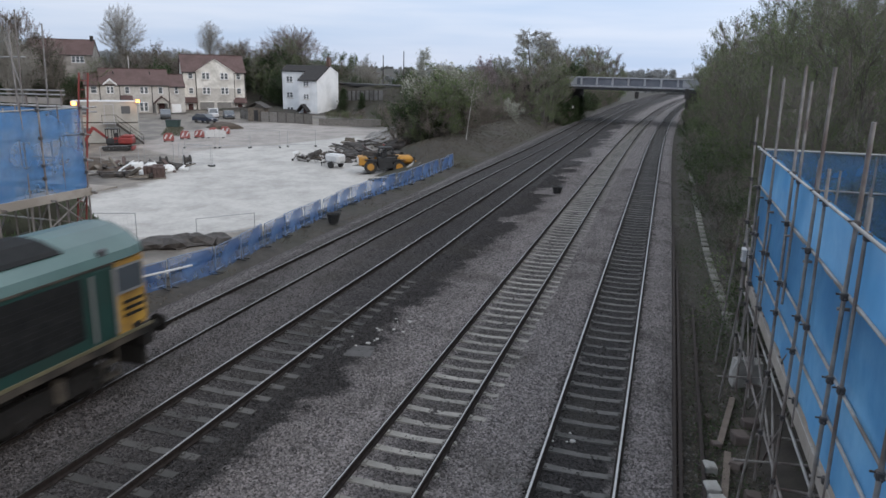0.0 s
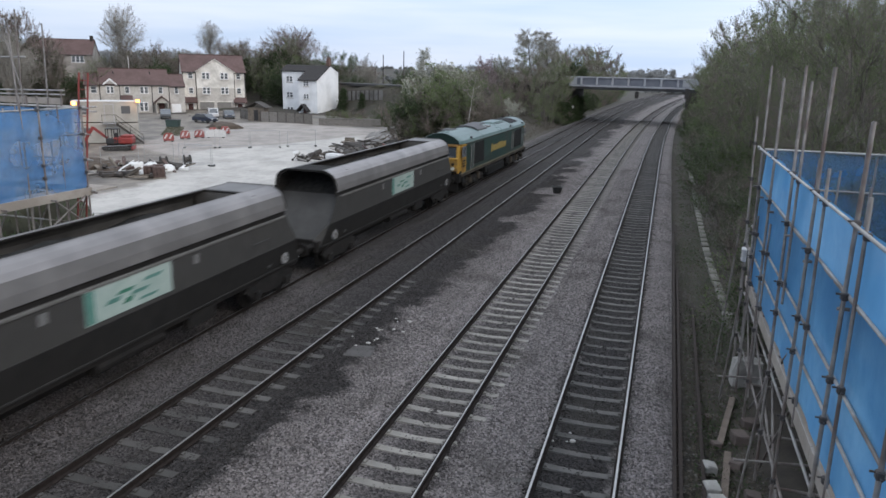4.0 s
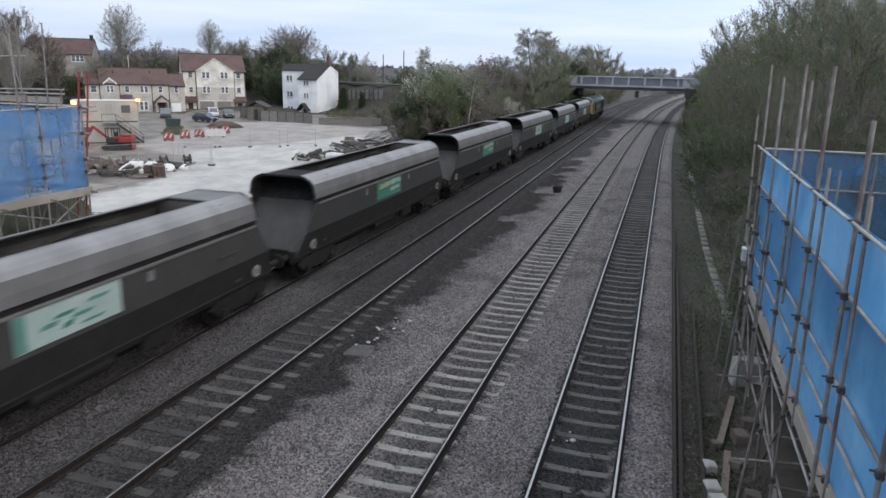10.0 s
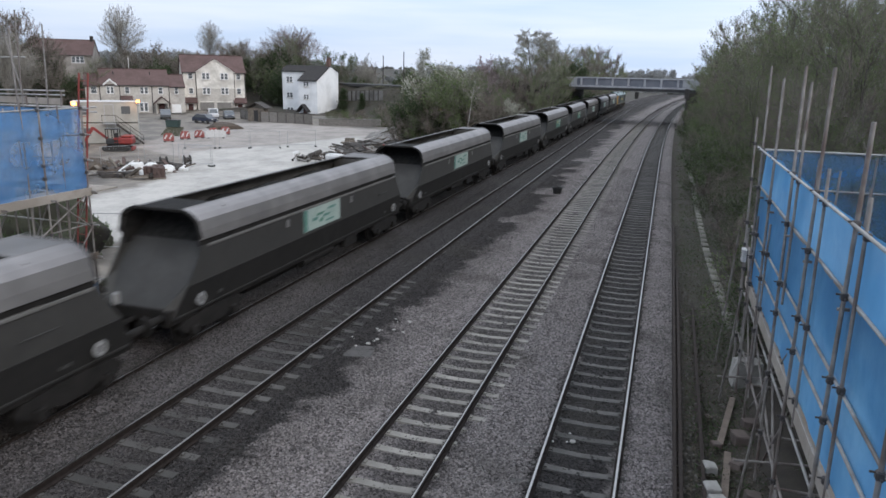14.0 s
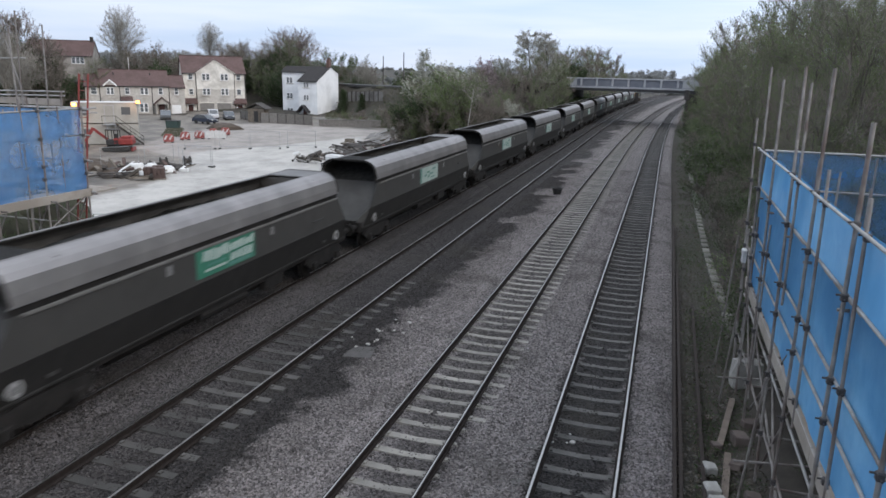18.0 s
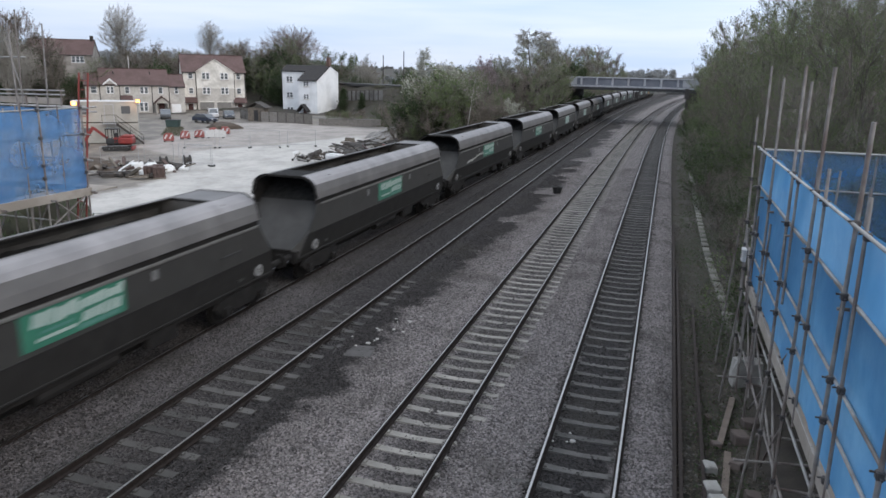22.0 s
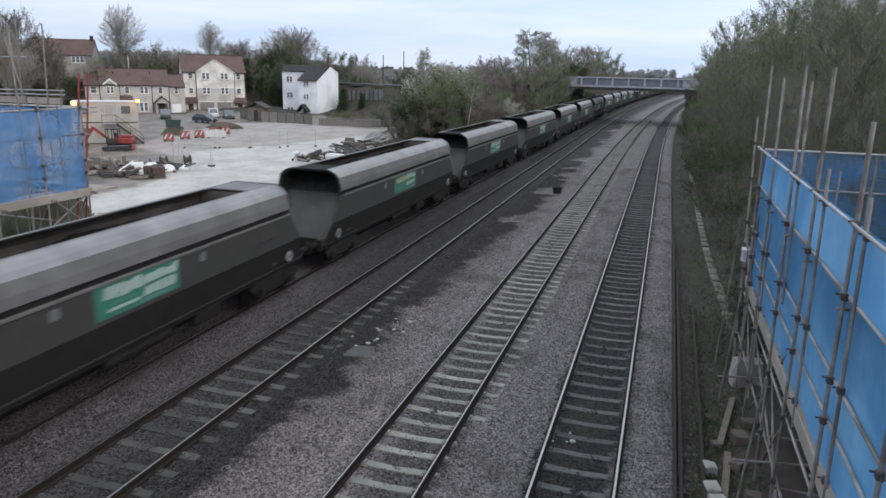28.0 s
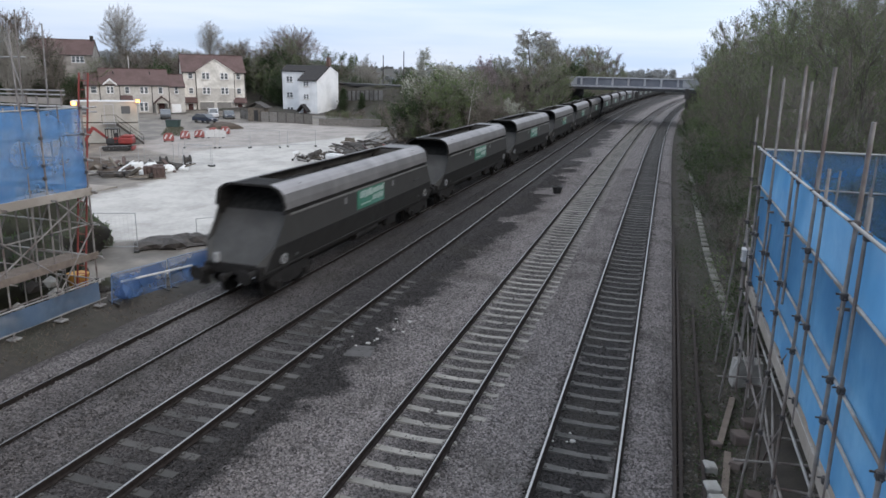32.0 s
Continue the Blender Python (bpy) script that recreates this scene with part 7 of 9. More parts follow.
for k in range(46):
    x, y = ry.uniform(-34, -25.5), ry.uniform(65.5, 80)
    bm = boxed(-ry.uniform(0.4, 1.4), ry.uniform(0.4, 1.4), -0.09, 0.09, 0, ry.uniform(0.05, 0.2), 0.01)
    shaped("scrap_timber", "weathered timber thrown on a pile", "timber", bm, ry.choice((M_TIMBER, M_SCRAP, M_SCRAP, M_BRICK_D)), Matrix.LocRotScale((x, y, land(x, y) + ry.uniform(0.05, 0.7)), Euler((ry.uniform(-0.3, 0.3), ry.uniform(-0.5, 0.5), ry.uniform(0, 3.1))), None), "timber pile")

# parked cars, a skip, sheds and fences by the houses
M_CARS = [surf("car_silver", (0.13, 0.14, 0.155), (0.16, 0.17, 0.185), 2, 0.3, 0.0, 30, metal=0.4), surf("car_navy", (0.02, 0.026, 0.045), (0.03, 0.036, 0.055), 2, 0.3, 0.0, 30), surf("car_white", (0.5, 0.5, 0.52), (0.56, 0.56, 0.58), 2, 0.35, 0.0, 30), surf("car_grey", (0.07, 0.08, 0.1), (0.09, 0.1, 0.12), 2, 0.3, 0.0, 30)]


# the road over the bridge, on its bank
M_ASPHALT = surf("asphalt", (0.045, 0.045, 0.047), (0.065, 0.064, 0.064), 3, 0.9, 0.3, 40, (0.05, 0.048, 0.045), 0.3)
rp, rl = [], []
for (ax, ay), (bx, by) in zip(ROAD, ROAD[1:]):
    n = int(math.hypot(bx - ax, by - ay) / 2.5)
    rp += [(ax + (bx - ax) * k / n, ay + (by - ay) * k / n) for k in range(n)]
rp.append(ROAD[-1])
bm = bmesh.new()
rings = []
for i, (x, y) in enumerate(rp):
    (ax, ay), (bx, by) = rp[max(0, i - 1)], rp[min(len(rp) - 1, i + 1)]
    k = math.hypot(bx - ax, by - ay)
    nx, ny = (by - ay) / k, -(bx - ax) / k
    z = road_height(x)
    rings.append([(x + nx * s1, y + ny * s1, z + dz) for s1, dz in ((-3.4, -0.5), (-3.4, 0.0), (0, 0.06), (3.4, 0.0), (3.4, -0.5))])
sweep(bm, rings)
tagged(new("road", mesh_of(bm, "road", M_ASPHALT)), "grey asphalt road on the bank leading to the bridge", "road", kind="structure")


def car(x, y, a, mat, words, tall=1.45):
    c = thing("parked_car", words, "car", on(x, y, 0.06, radians(a)), "parked cars")
    prof = [(-2.1, 0.35), (2.1, 0.35), (2.15, 0.75), (1.2, 0.92), (0.6, tall), (-1.2, tall), (-1.9, 0.95), (-2.15, 0.85)]
    part("body", sweep(bmesh.new(), [[(a1, y1, z) for a1, z in prof] for y1 in (-0.85, 0.85)]), mat, c)
    win = [(1.05, 0.95), (0.55, tall - 0.07), (-1.15, tall - 0.07), (-1.65, 0.98)]
    for s in (-1, 1):
        part("side_glass", sweep(bmesh.new(), [[(a1, s * 0.852, z) for a1, z in win], [(a1, s * 0.862, z) for a1, z in win]]), M_PANE, c)
        for q in (-1.3, 1.3):
            part("wheel", tube(bmesh.new(), (q, s * 0.68, 0.31), (q, s * 0.87, 0.31), 0.31, n=14), M_TYRE, c)
    part("windscreen", sweep(bmesh.new(), [[(1.18, -0.75, 0.94), (1.18, 0.75, 0.94), (0.64, 0.68, tall - 0.05), (0.64, -0.68, tall - 0.05)], [(1.2, -0.75, 0.95), (1.2, 0.75, 0.95), (0.66, 0.68, tall - 0.04), (0.66, -0.68, tall - 0.04)]]), M_PANE, c)
    part("bumper", boxed(-2.2, -2.1, -0.8, 0.8, 0.3, 0.5, 0.02), M_BLACK, c)
    for s in (-0.6, 0.6):
        part("headlight", boxed(2.1, 2.17, s - 0.16, s + 0.16, 0.62, 0.76), M_LAMP_OFF, c)
    return c


WHITE_CAR = car(-57.5, 142.6, 166, M_CARS[2], "white hatchback car driving along the bank road", 1.5)
car(-86.0, 108.5, 130, M_CARS[0], "grey parked people carrier facing the yard", 1.65)
car(-74.5, 104.0, -8, M_CARS[1], "dark blue parked saloon car")
car(-80.6, 115.0, -50, M_CARS[2], "white parked van at the houses", 1.7)
car(-77.4, 115.2, -50, M_CARS[3], "dark grey parked hatchback")
sk = thing("waste_container", "dark green waste container", "container", on(-73.2, 94.0, 0.03, radians(15), 0.68))
part("tub", sweep(bmesh.new(), [[(-1.3, y, 0.1), (1.3, y, 0.1), (1.5, y, 1.6), (-1.5, y, 1.6)] for y in (-0.8, 0.8)]), surf("skip_green", (0.026, 0.048, 0.044), (0.04, 0.062, 0.056), 2, 0.6, 0.05, 20), sk)
part("lid", boxed(-1.55, 1.55, -0.85, 0.85, 1.6, 1.72, 0.03), M_BLACK, sk)
hut = thing("garden_hut", "small wooden hut with pitched roof", "hut", on(-70.6, 114.4, 0.02, radians(10)))
part("wall", boxed(-1.5, 1.5, -1.2, 1.2, 0, 2.3), M_TIMBER, hut)
part("roof", sweep(bmesh.new(), [[(-2.0, y, 2.2), (0, y, 3.2), (2.0, y, 2.2), (2.0, y, 2.35), (0, y, 3.35), (-2.0, y, 2.35)] for y in (-1.6, 1.6)]), M_SCRAP, hut)
part("door", boxed(-0.4, 0.4, -1.22, -1.2, 0, 1.9), M_BLACK, hut)


M_PANEL = surf("concrete_panel", (0.15, 0.143, 0.135), (0.21, 0.2, 0.19), 1.5, 0.9, 0.2, 20, (0.1, 0.095, 0.088), 0.5)
M_FENCE = surf("grey_fence", (0.125, 0.115, 0.105), (0.2, 0.187, 0.173), 3, 0.9, 0.3, 30, spread=0.2)


def board_fence(x0, y0, x1, y1, h, label):
    n = int(math.hypot(x1 - x0, y1 - y0) / 1.8)
    f = thing("garden_fence", label, "fence", Matrix.Translation((x0, y0, land((x0 + x1) / 2, (y0 + y1) / 2) - 0.05)) @ Matrix.Rotation(math.atan2(y1 - y0, x1 - x0), 4, "Z"))
    for k in range(n):
        part("fence_panel", boxed(k * 1.8 + 0.06, k * 1.8 + 1.74, -0.02, 0.02, 0.05, h + 0.06 * noise.noise(Vector((k, x0, 0)))), M_FENCE, f)
        part("fence_post", boxed(k * 1.8 - 0.06, k * 1.8 + 0.06, -0.06, 0.06, 0, h + 0.1), M_SCRAP, f)


board_fence(-69, 112.5, -56.8, 111.4, 1.8, "dark weathered timber garden fence")
board_fence(-76, 117, -71.8, 114.6, 1.7, "dark weathered timber garden fence")
bf = thing("panel_fence", "pale grey panel fence on the bank below the road", "fence")
for k in range(9):
    t0, t1 = k / 9, (k + 0.9) / 9
    q = [(-65.0 + 10.8 * t, 138.4 - 4.6 * t, 0.95 + 0.6 * t) for t in (t0, t1)]
    part("fence_panel", sweep(bmesh.new(), [[(x, y, z), (x, y + 0.06, z), (x, y + 0.06, z + 1.95), (x, y, z + 1.95)] for x, y, z in q]), M_PANEL, bf)
    x, y, z = q[0]
    part("fence_post", boxed(x - 0.16, x + 0.06, y - 0.1, y + 0.1, z - 0.2, z + 2.15), M_SCRAP, bf)
M_DRIVE = surf("gravel_drive", (0.13, 0.125, 0.118), (0.19, 0.183, 0.172), 2.2, 0.95, 0.4, 20, (0.11, 0.11, 0.09), 0.4)
drive = [(-69.0 + 1.2 * k, 122.2 + 0.3 * k) for k in range(16)]
bm = bmesh.new()
vs = [[bm.verts.new((x, y + d, land(x, y + d) + 0.06)) for d in (0.0, 1.2, 2.4, 3.4)] for x, y in drive]
for p, q in zip(vs, vs[1:]):
    for i in range(3):
        bm.faces.new((p[i], q[i], q[i + 1], p[i + 1]))
part("drive", bm, M_DRIVE, thing("gravel_drive", "pale gravel drive beyond the boundary wall", "drive", kind="structure"))
wl2 = thing("stone_wall", "low grey boundary wall at the yard's far end", "wall")
part("wall", sweep(bmesh.new(), [[(x, y - 0.2, -2.4), (x, y + 0.2, -2.4), (x, y + 0.2, z), (x, y - 0.2, z)] for x, y, z in ((-56.8, 111.2, -0.95), (-46.5, 113.6, -0.85))]), M_FENCE, wl2)
part("coping", sweep(bmesh.new(), [[(x, y - 0.28, z), (x, y + 0.28, z), (x, y + 0.28, z + 0.12), (x, y - 0.28, z + 0.12)] for x, y, z in ((-56.8, 111.2, -0.946), (-46.5, 113.6, -0.846))]), M_PANEL, wl2)
for x, y, h in ((-62.4, 154, 10.6), (-58.2, 156, 11.6), (-131.5, 164, 12.8)):
    u = thing("utility_pole", "dark wooden utility pole", "pole")
    part("post", tube(bmesh.new(), (x, y, land(x, y) - 0.3), (x, y, h), 0.15, 0.1, n=8), M_SCRAP, u)

# ---- trackside odds and ends ----
M_BAG = surf("rubber_black", (0.015, 0.015, 0.016), (0.03, 0.03, 0.03), 6, 0.6, 0.2, 20)
for x, y, r, z, h in ((-6.44, 46.3, 0.34, -0.16, 0.42), (-16.25, 33.2, 0.36, -0.4, 0.48)):
    b = thing("rubber_bucket", "black rubber builder's bucket beside the track", "bucket", pose(x, y, z))
    ring = [(0.7 * r, 0.0), (r, h), (r + 0.03, h), (r + 0.03, h - 0.04), (0.73 * r, -0.0)]
    k = 16
    part("tub", sweep(bmesh.new(), [[(q * math.cos(a), q * math.sin(a), zz) for q, zz in [(0.0, 0.0)] + ring[:1] + ring[1:3] + [(r - 0.03, h - 0.02), (0.66 * r, 0.04), (0.0, 0.04)]] for a in (6.28319 * i / k for i in range(k + 1))], caps=False), M_BAG, b)
    for s in (-1, 1):
        part("handle", boxed(s * r - 0.03, s * r + 0.03, -0.1, 0.1, h - 0.02, h + 0.06, 0.015), M_BAG, b)
rp2 = random.Random(77)
for k in range(26):
    x, y = rp2.gauss(-7.55, 0.3), rp2.uniform(17.2, 20.6)
    if k > 17:
        x, y = (rp2.gauss(-1.35, 0.25), rp2.gauss(13.9, 0.25)) if k % 2 else (rp2.gauss(-6.2, 0.8), rp2.uniform(14, 34))
    shaped("pale_stone", "pale limestone lump on the dirty ballast", "stone", lump(k + 300, rp2.uniform(0.03, 0.075), 0.6, 0.5, 1), M_RUBBLE, pose(x, y, -0.165, 0, 0, rp2.uniform(0, 180)), "pale stones on the ballast")
# flat slab added in place of a puddle-like patch between the lines
M_PUDDLE = surf("puddle_patch", (0.055, 0.051, 0.05), (0.08, 0.075, 0.073), 3, 0.85, 0.05, 20)
shaped("puddle_patch", "flat grey slab for a puddle-like patch in the ballast", "drain cover", boxed(-0.55, 0.55, -0.4, 0.4, -0.06, 0.0, 0.015), M_PUDDLE, pose(-7.75, 17.0, -0.17, 0, 0, 12))
rail_old = surf("old_rail", (0.02, 0.015, 0.013), (0.038, 0.027, 0.023), 8, 0.9, 0.2, 50)
HEAD = [(-0.036, -0.045), (0.036, -0.045), (0.036, -0.003), (-0.036, -0.003)]
WEB = [(-0.07, -0.165), (0.07, -0.165), (0.07, -0.15), (0.012, -0.13), (0.012, -0.046), (-0.012, -0.046), (-0.012, -0.13), (-0.07, -0.15)]
for pts in ([(0.88, 40), (0.83, 21.4), (0.79, 4)], [(1.46, 25.2), (1.41, 19.4), (1.28, 4)], [(0.98, 30), (0.95, 18), (0.9, 4)]):
    o = thing("old_rail", "rusty old rail lying beside the track", "rail", pose(0, 0, -0.2), "discarded rails")
    part("rail_head", sweep(bmesh.new(), [[(x + a, y, z) for a, z in HEAD] for x, y in pts]), rail_old, o)
    part("rail_web", sweep(bmesh.new(), [[(x + a, y, z) for a, z in WEB] for x, y in pts]), rail_old, o)
M_TROUGH = surf("trough_concrete", (0.13, 0.125, 0.11), (0.2, 0.19, 0.17), 3, 0.9, 0.3, 30, (0.08, 0.08, 0.06), 1.0, spread=0.25)
tr = thing("cable_trough", "weathered concrete cable trough with separate lids", "cable trough", kind="structure")
TL = [(2.62, 23.0), (2.55, 25.8), (2.40, 29.6), (2.3, 34.6), (2.27, 41.7), (2.3, 55), (2.35, 75), (2.6, 95)]
lid = mesh_of(boxed(-0.15, 0.15, -0.45, 0.45, -0.12, 0.06, 0.012), "trough_lid", M_TROUGH)
for (ax, ay), (bx, by) in zip(TL, TL[1:]):
    n = max(1, int(math.hypot(bx - ax, by - ay) / 0.93))
    for k in range(n):
        t = (k + 0.5) / n
        o = part("trough_lid", lid, None, tr)
        x, y = ax + (bx - ax) * t, ay + (by - ay) * t
        o.matrix_basis = pose(x, y, -0.31 + ry.uniform(-0.02, 0.02), ry.uniform(-2, 2), ry.uniform(-3, 3), -math.degrees(math.atan2(bx - ax, by - ay)) + ry.uniform(-2, 2))
M_POST = surf("signal_paint", (0.03, 0.028, 0.028), (0.055, 0.05, 0.05), 4, 0.7, 0.1, 30)
for x, y, h, words in ((2.4, 110.5, 5.7, "dark signal post beside the track at the bridge"),):
    sp = thing("signal_post", words, "railway signal", pose(x, y, -0.4), "signals")
    part("post", tube(bmesh.new(), (0, 0, 0), (0, 0, h), 0.09 if x > 0 else 0.05, n=8), M_POST, sp)
    part("signal_head", boxed(-0.3, 0.3, -0.15, 0.15, h - 0.9, h + 0.5, 0.05), M_POST, sp)
    part("ladder", boxed(-0.06, 0.06, 0.2, 0.24, 0.2, h - 0.8), M_POST, sp)
hs = thing("hanging_signal", "dark signal head hung from the bridge girder", "railway signal", pose(-5.0, 120.6, 4.45), "signals")
part("hanger", tube(bmesh.new(), (0, 0, 0.4), (0, 0, 0.85), 0.06, n=6), M_POST, hs)
part("signal_head", boxed(-0.3, 0.3, -0.15, 0.15, -0.55, 0.5, 0.05), M_POST, hs)
part("hood", boxed(-0.2, 0.2, -0.4, -0.15, 0.1, 0.16, 0.01), M_POST, hs)
mk = thing("marker_signal", "small white trackside marker light on a post", "railway signal", pose(-14.75, 118.0, -0.3), "signals")
part("post", tube(bmesh.new(), (0, 0, 0), (0, 0, 2.4), 0.05, n=6), M_POST, mk)
part("backplate", tube(bmesh.new(), (0, -0.02, 2.6), (0, 0.04, 2.6), 0.34, n=12), M_POST, mk)
part("disc", tube(bmesh.new(), (0, -0.06, 2.6), (0, -0.02, 2.6), 0.22, n=12), M_SACK, mk)
jb = thing("junction_box", "pale grey junction box on a scaffold pole", "junction box", pose(2.28, 19.7, 2.78))
part("case", boxed(-0.06, 0.06, -0.15, 0.15, 0, 0.34, 0.02), M_WHITEP, jb)
part("strap", boxed(-0.065, 0.09, -0.03, 0.03, 0.05, 0.3), M_CLAMP, jb)

# soil bank and rubble behind the near scaffold on the yard side
BANKS = []
M_BANK = surf("overgrown_bank", (0.02, 0.022, 0.013), (0.042, 0.042, 0.026), 1.4, 0.95, 0.8, 6, (0.015, 0.013, 0.011), 0.5)
for k, (x, y, z, r, sx, sy) in enumerate(((-29.6, 27.2, -1.9, 3.1, 1.0, 0.9), (-31.5, 24.0, -1.6, 3.6, 1.2, 0.8), (-24.6, 19.6, -1.2, 3.0, 1.3, 0.8), (-20.9, 13.6, -0.4, 2.4, 0.9, 2.2))):
    e = lump(91 + k, r, 0.75, 0.5, 5)
    for v in e.verts:
        v.co += v.co.normalized() * (0.4 * noise.noise(v.co * 1.1) + 0.16 * noise.noise(v.co * 3.1))
    o = shaped("earth_bank", "overgrown dark bank of dug earth behind the scaffold", "earth bank", e, M_BANK, Matrix.LocRotScale((x, y, z), None, (sx, sy, 1.0)), "earth banks")
    o.data.polygons.foreach_set("use_smooth", [True] * len(o.data.polygons))
    BANKS.append(o)
shaped("tarpaulin", "blue plastic sheet bundled at the scaffold foot", "tarpaulin", lump(95, 0.5, 1.3, 0.6, 2), M_BARRIER, Matrix.LocRotScale((-17.0, 18.9, -0.1), None, (0.8, 0.9, 1.0)))
shaped("white_pipe", "white plastic pipe lying across the barrier", "pipe", tube(bmesh.new(), (-17.0, 18.6, 0.35), (-16.1, 21.2, 0.35), 0.04, n=8), M_WHITEP, Matrix())
shaped("white_pipe", "short white plastic pipe by the barrier", "pipe", tube(bmesh.new(), (-17.1, 18.7, 0.5), (-16.75, 19.9, 0.48), 0.03, n=8), M_WHITEP, Matrix())
for k in range(34):
    x, y = ry.uniform(-20.4, -18.0), ry.uniform(9, 18.5)
    shaped("rubble_block", "broken stone in the rubble below the scaffold", "stone block", lump(k + 100, ry.uniform(0.12, 0.35), 0.8, 0.5, 1), ry.choice((M_RUBBLE, M_ABUT, M_SCRAP)), Matrix.LocRotScale((x, y, -0.3 + ry.uniform(0, 0.5) * max(0, (-18.2 - x))), Euler((0, 0, ry.uniform(0, 3))), None), "rubble blocks")
for k in range(46):
    t = ry.random()
    x, y = -19.8 + 2.2 * t + ry.uniform(-0.5, 0.5), 19.2 + 2.6 * ry.random()
    shaped("rubble_block", "broken stone in the rubble below the scaffold", "stone block", lump(k + 500, ry.uniform(0.1, 0.32), 0.8, 0.5, 1), ry.choice((M_RUBBLE, M_ABUT, M_SCRAP, M_SCRAP, M_BANK)), Matrix.LocRotScale((x, y, land(x, y) + ry.uniform(0, 0.8) * (1 - t)), Euler((0, 0, ry.uniform(0, 3))), None), "rubble blocks")
for k, (x, y, r) in enumerate(((-19.9, 20.6, 0.9), (-19.2, 21.6, 0.7), (-18.7, 20.2, 0.6))):
    shaped("rubble_mound", "dark mound of earth and rubble by the scaffold", "rubble mound", lump(k + 560, r, 0.7, 0.6), M_BANK, on(x, y), "rubble mounds")
for k, (x, y, r) in enumerate(((-25.5, 30.4, 0.8), (-24.6, 31.1, 0.9), (-23.8, 32.0, 0.8), (-23.2, 32.8, 0.7))):
    shaped("soil_mound", "low strip of dark dug soil behind the barrier", "soil mound", lump(k + 600, r * 1.25, 0.42, 0.7), M_SCRAP, on(x, y, 0.12), "soil heaps")
shaped("yellow_tub", "yellow plastic tub on the site", "tub", tube(bmesh.new(), (0, 0, 0), (0, 0, 0.5), 0.3, 0.38, n=14), M_JCB, pose(-19.6, 19.4, -0.35))

# ---- trees and bushes ----
M_BARK = surf("bark", (0.08, 0.072, 0.063), (0.13, 0.117, 0.102), 3, 0.95, 0.5, 20)
M_BIRCH = surf("birch_bark", (0.4, 0.39, 0.37), (0.55, 0.53, 0.5), 3, 0.8, 0.3, 20, (0.12, 0.11, 0.1), 2.5)
M_BARK_L = surf("pale_bark", (0.16, 0.148, 0.13), (0.25, 0.232, 0.205), 3, 0.95, 0.5, 20)
M_TWIG = leafy("twigs_brown", (0.125, 0.112, 0.1), (0.215, 0.194, 0.175))
M_TWIG_L = leafy("twigs_pale", (0.24, 0.225, 0.2), (0.37, 0.35, 0.315), thin=0.3)
M_TWIG_P = leafy("twigs_reddish", (0.14, 0.115, 0.108), (0.24, 0.2, 0.185))
M_LEAF = leafy("young_leaves", (0.118, 0.158, 0.072), (0.185, 0.222, 0.108), thin=0.55)
M_LEAF_B = leafy("budding_leaves", (0.125, 0.112, 0.09), (0.18, 0.163, 0.133), thin=0.5)
M_LEAF_D = leafy("dark_leaves", (0.05, 0.08, 0.034), (0.085, 0.122, 0.053), thin=0.45)
M_LEAF_E = leafy("evergreen_leaves", (0.026, 0.044, 0.018), (0.06, 0.086, 0.036), thin=0.35)
M_LEAF_P = leafy("blossom", (0.26, 0.2, 0.215), (0.38, 0.3, 0.32), thin=0.4)
M_LEAF_W = leafy("pale_blossom", (0.3, 0.31, 0.25), (0.48, 0.48, 0.42), thin=0.4)
M_LEAF_C = leafy("conifer_needles", (0.22, 0.222, 0.19), (0.33, 0.33, 0.28), thin=0.5)


def unit(v):
    return v / np.maximum(1e-9, np.linalg.norm(v, axis=-1, keepdims=True))


class Wood:
    """Gathers limbs as tapered tubes, twigs as slivers and leaves as small blades."""

    def __init__(self, seed):
        self.g = np.random.default_rng(seed)
        self.v, self.f, self.n = [], [], 0
        self.tips = []

    def limb(self, pts, r0, r1, k=5):
        pts = np.asarray(pts, float)
        m = len(pts)
        d = unit(np.gradient(pts, axis=0))
        a = unit(np.cross(d, np.array([0.31, 0.77, 0.55])))
        b = np.cross(d, a)
        r = np.linspace(r0, r1, m)[:, None, None]
        th = np.arange(k) * 2 * np.pi / k
        ring = pts[:, None] + r * (a[:, None] * np.cos(th)[None, :, None] + b[:, None] * np.sin(th)[None, :, None])
        self.v.append(ring.reshape(-1, 3))
        i = np.arange(m - 1)[:, None] * k + np.arange(k)[None]
        j = np.arange(m - 1)[:, None] * k + (np.arange(k)[None] + 1) % k
        self.f.append((np.stack([i, j, j + k, i + k], 2).reshape(-1, 4)) + self.n)
        self.n += m * k

    def grow(self, p, d, length, bends=5, wander=0.18, lift=0.0):
        g, out = self.g, [np.array(p, float)]
        d = np.array(d, float)
        for _ in range(bends):
            d = unit(d + g.normal(0, wander, 3) + np.array([0, 0, lift]))
            out.append(out[-1] + d * length / bends)
        return np.array(out), d


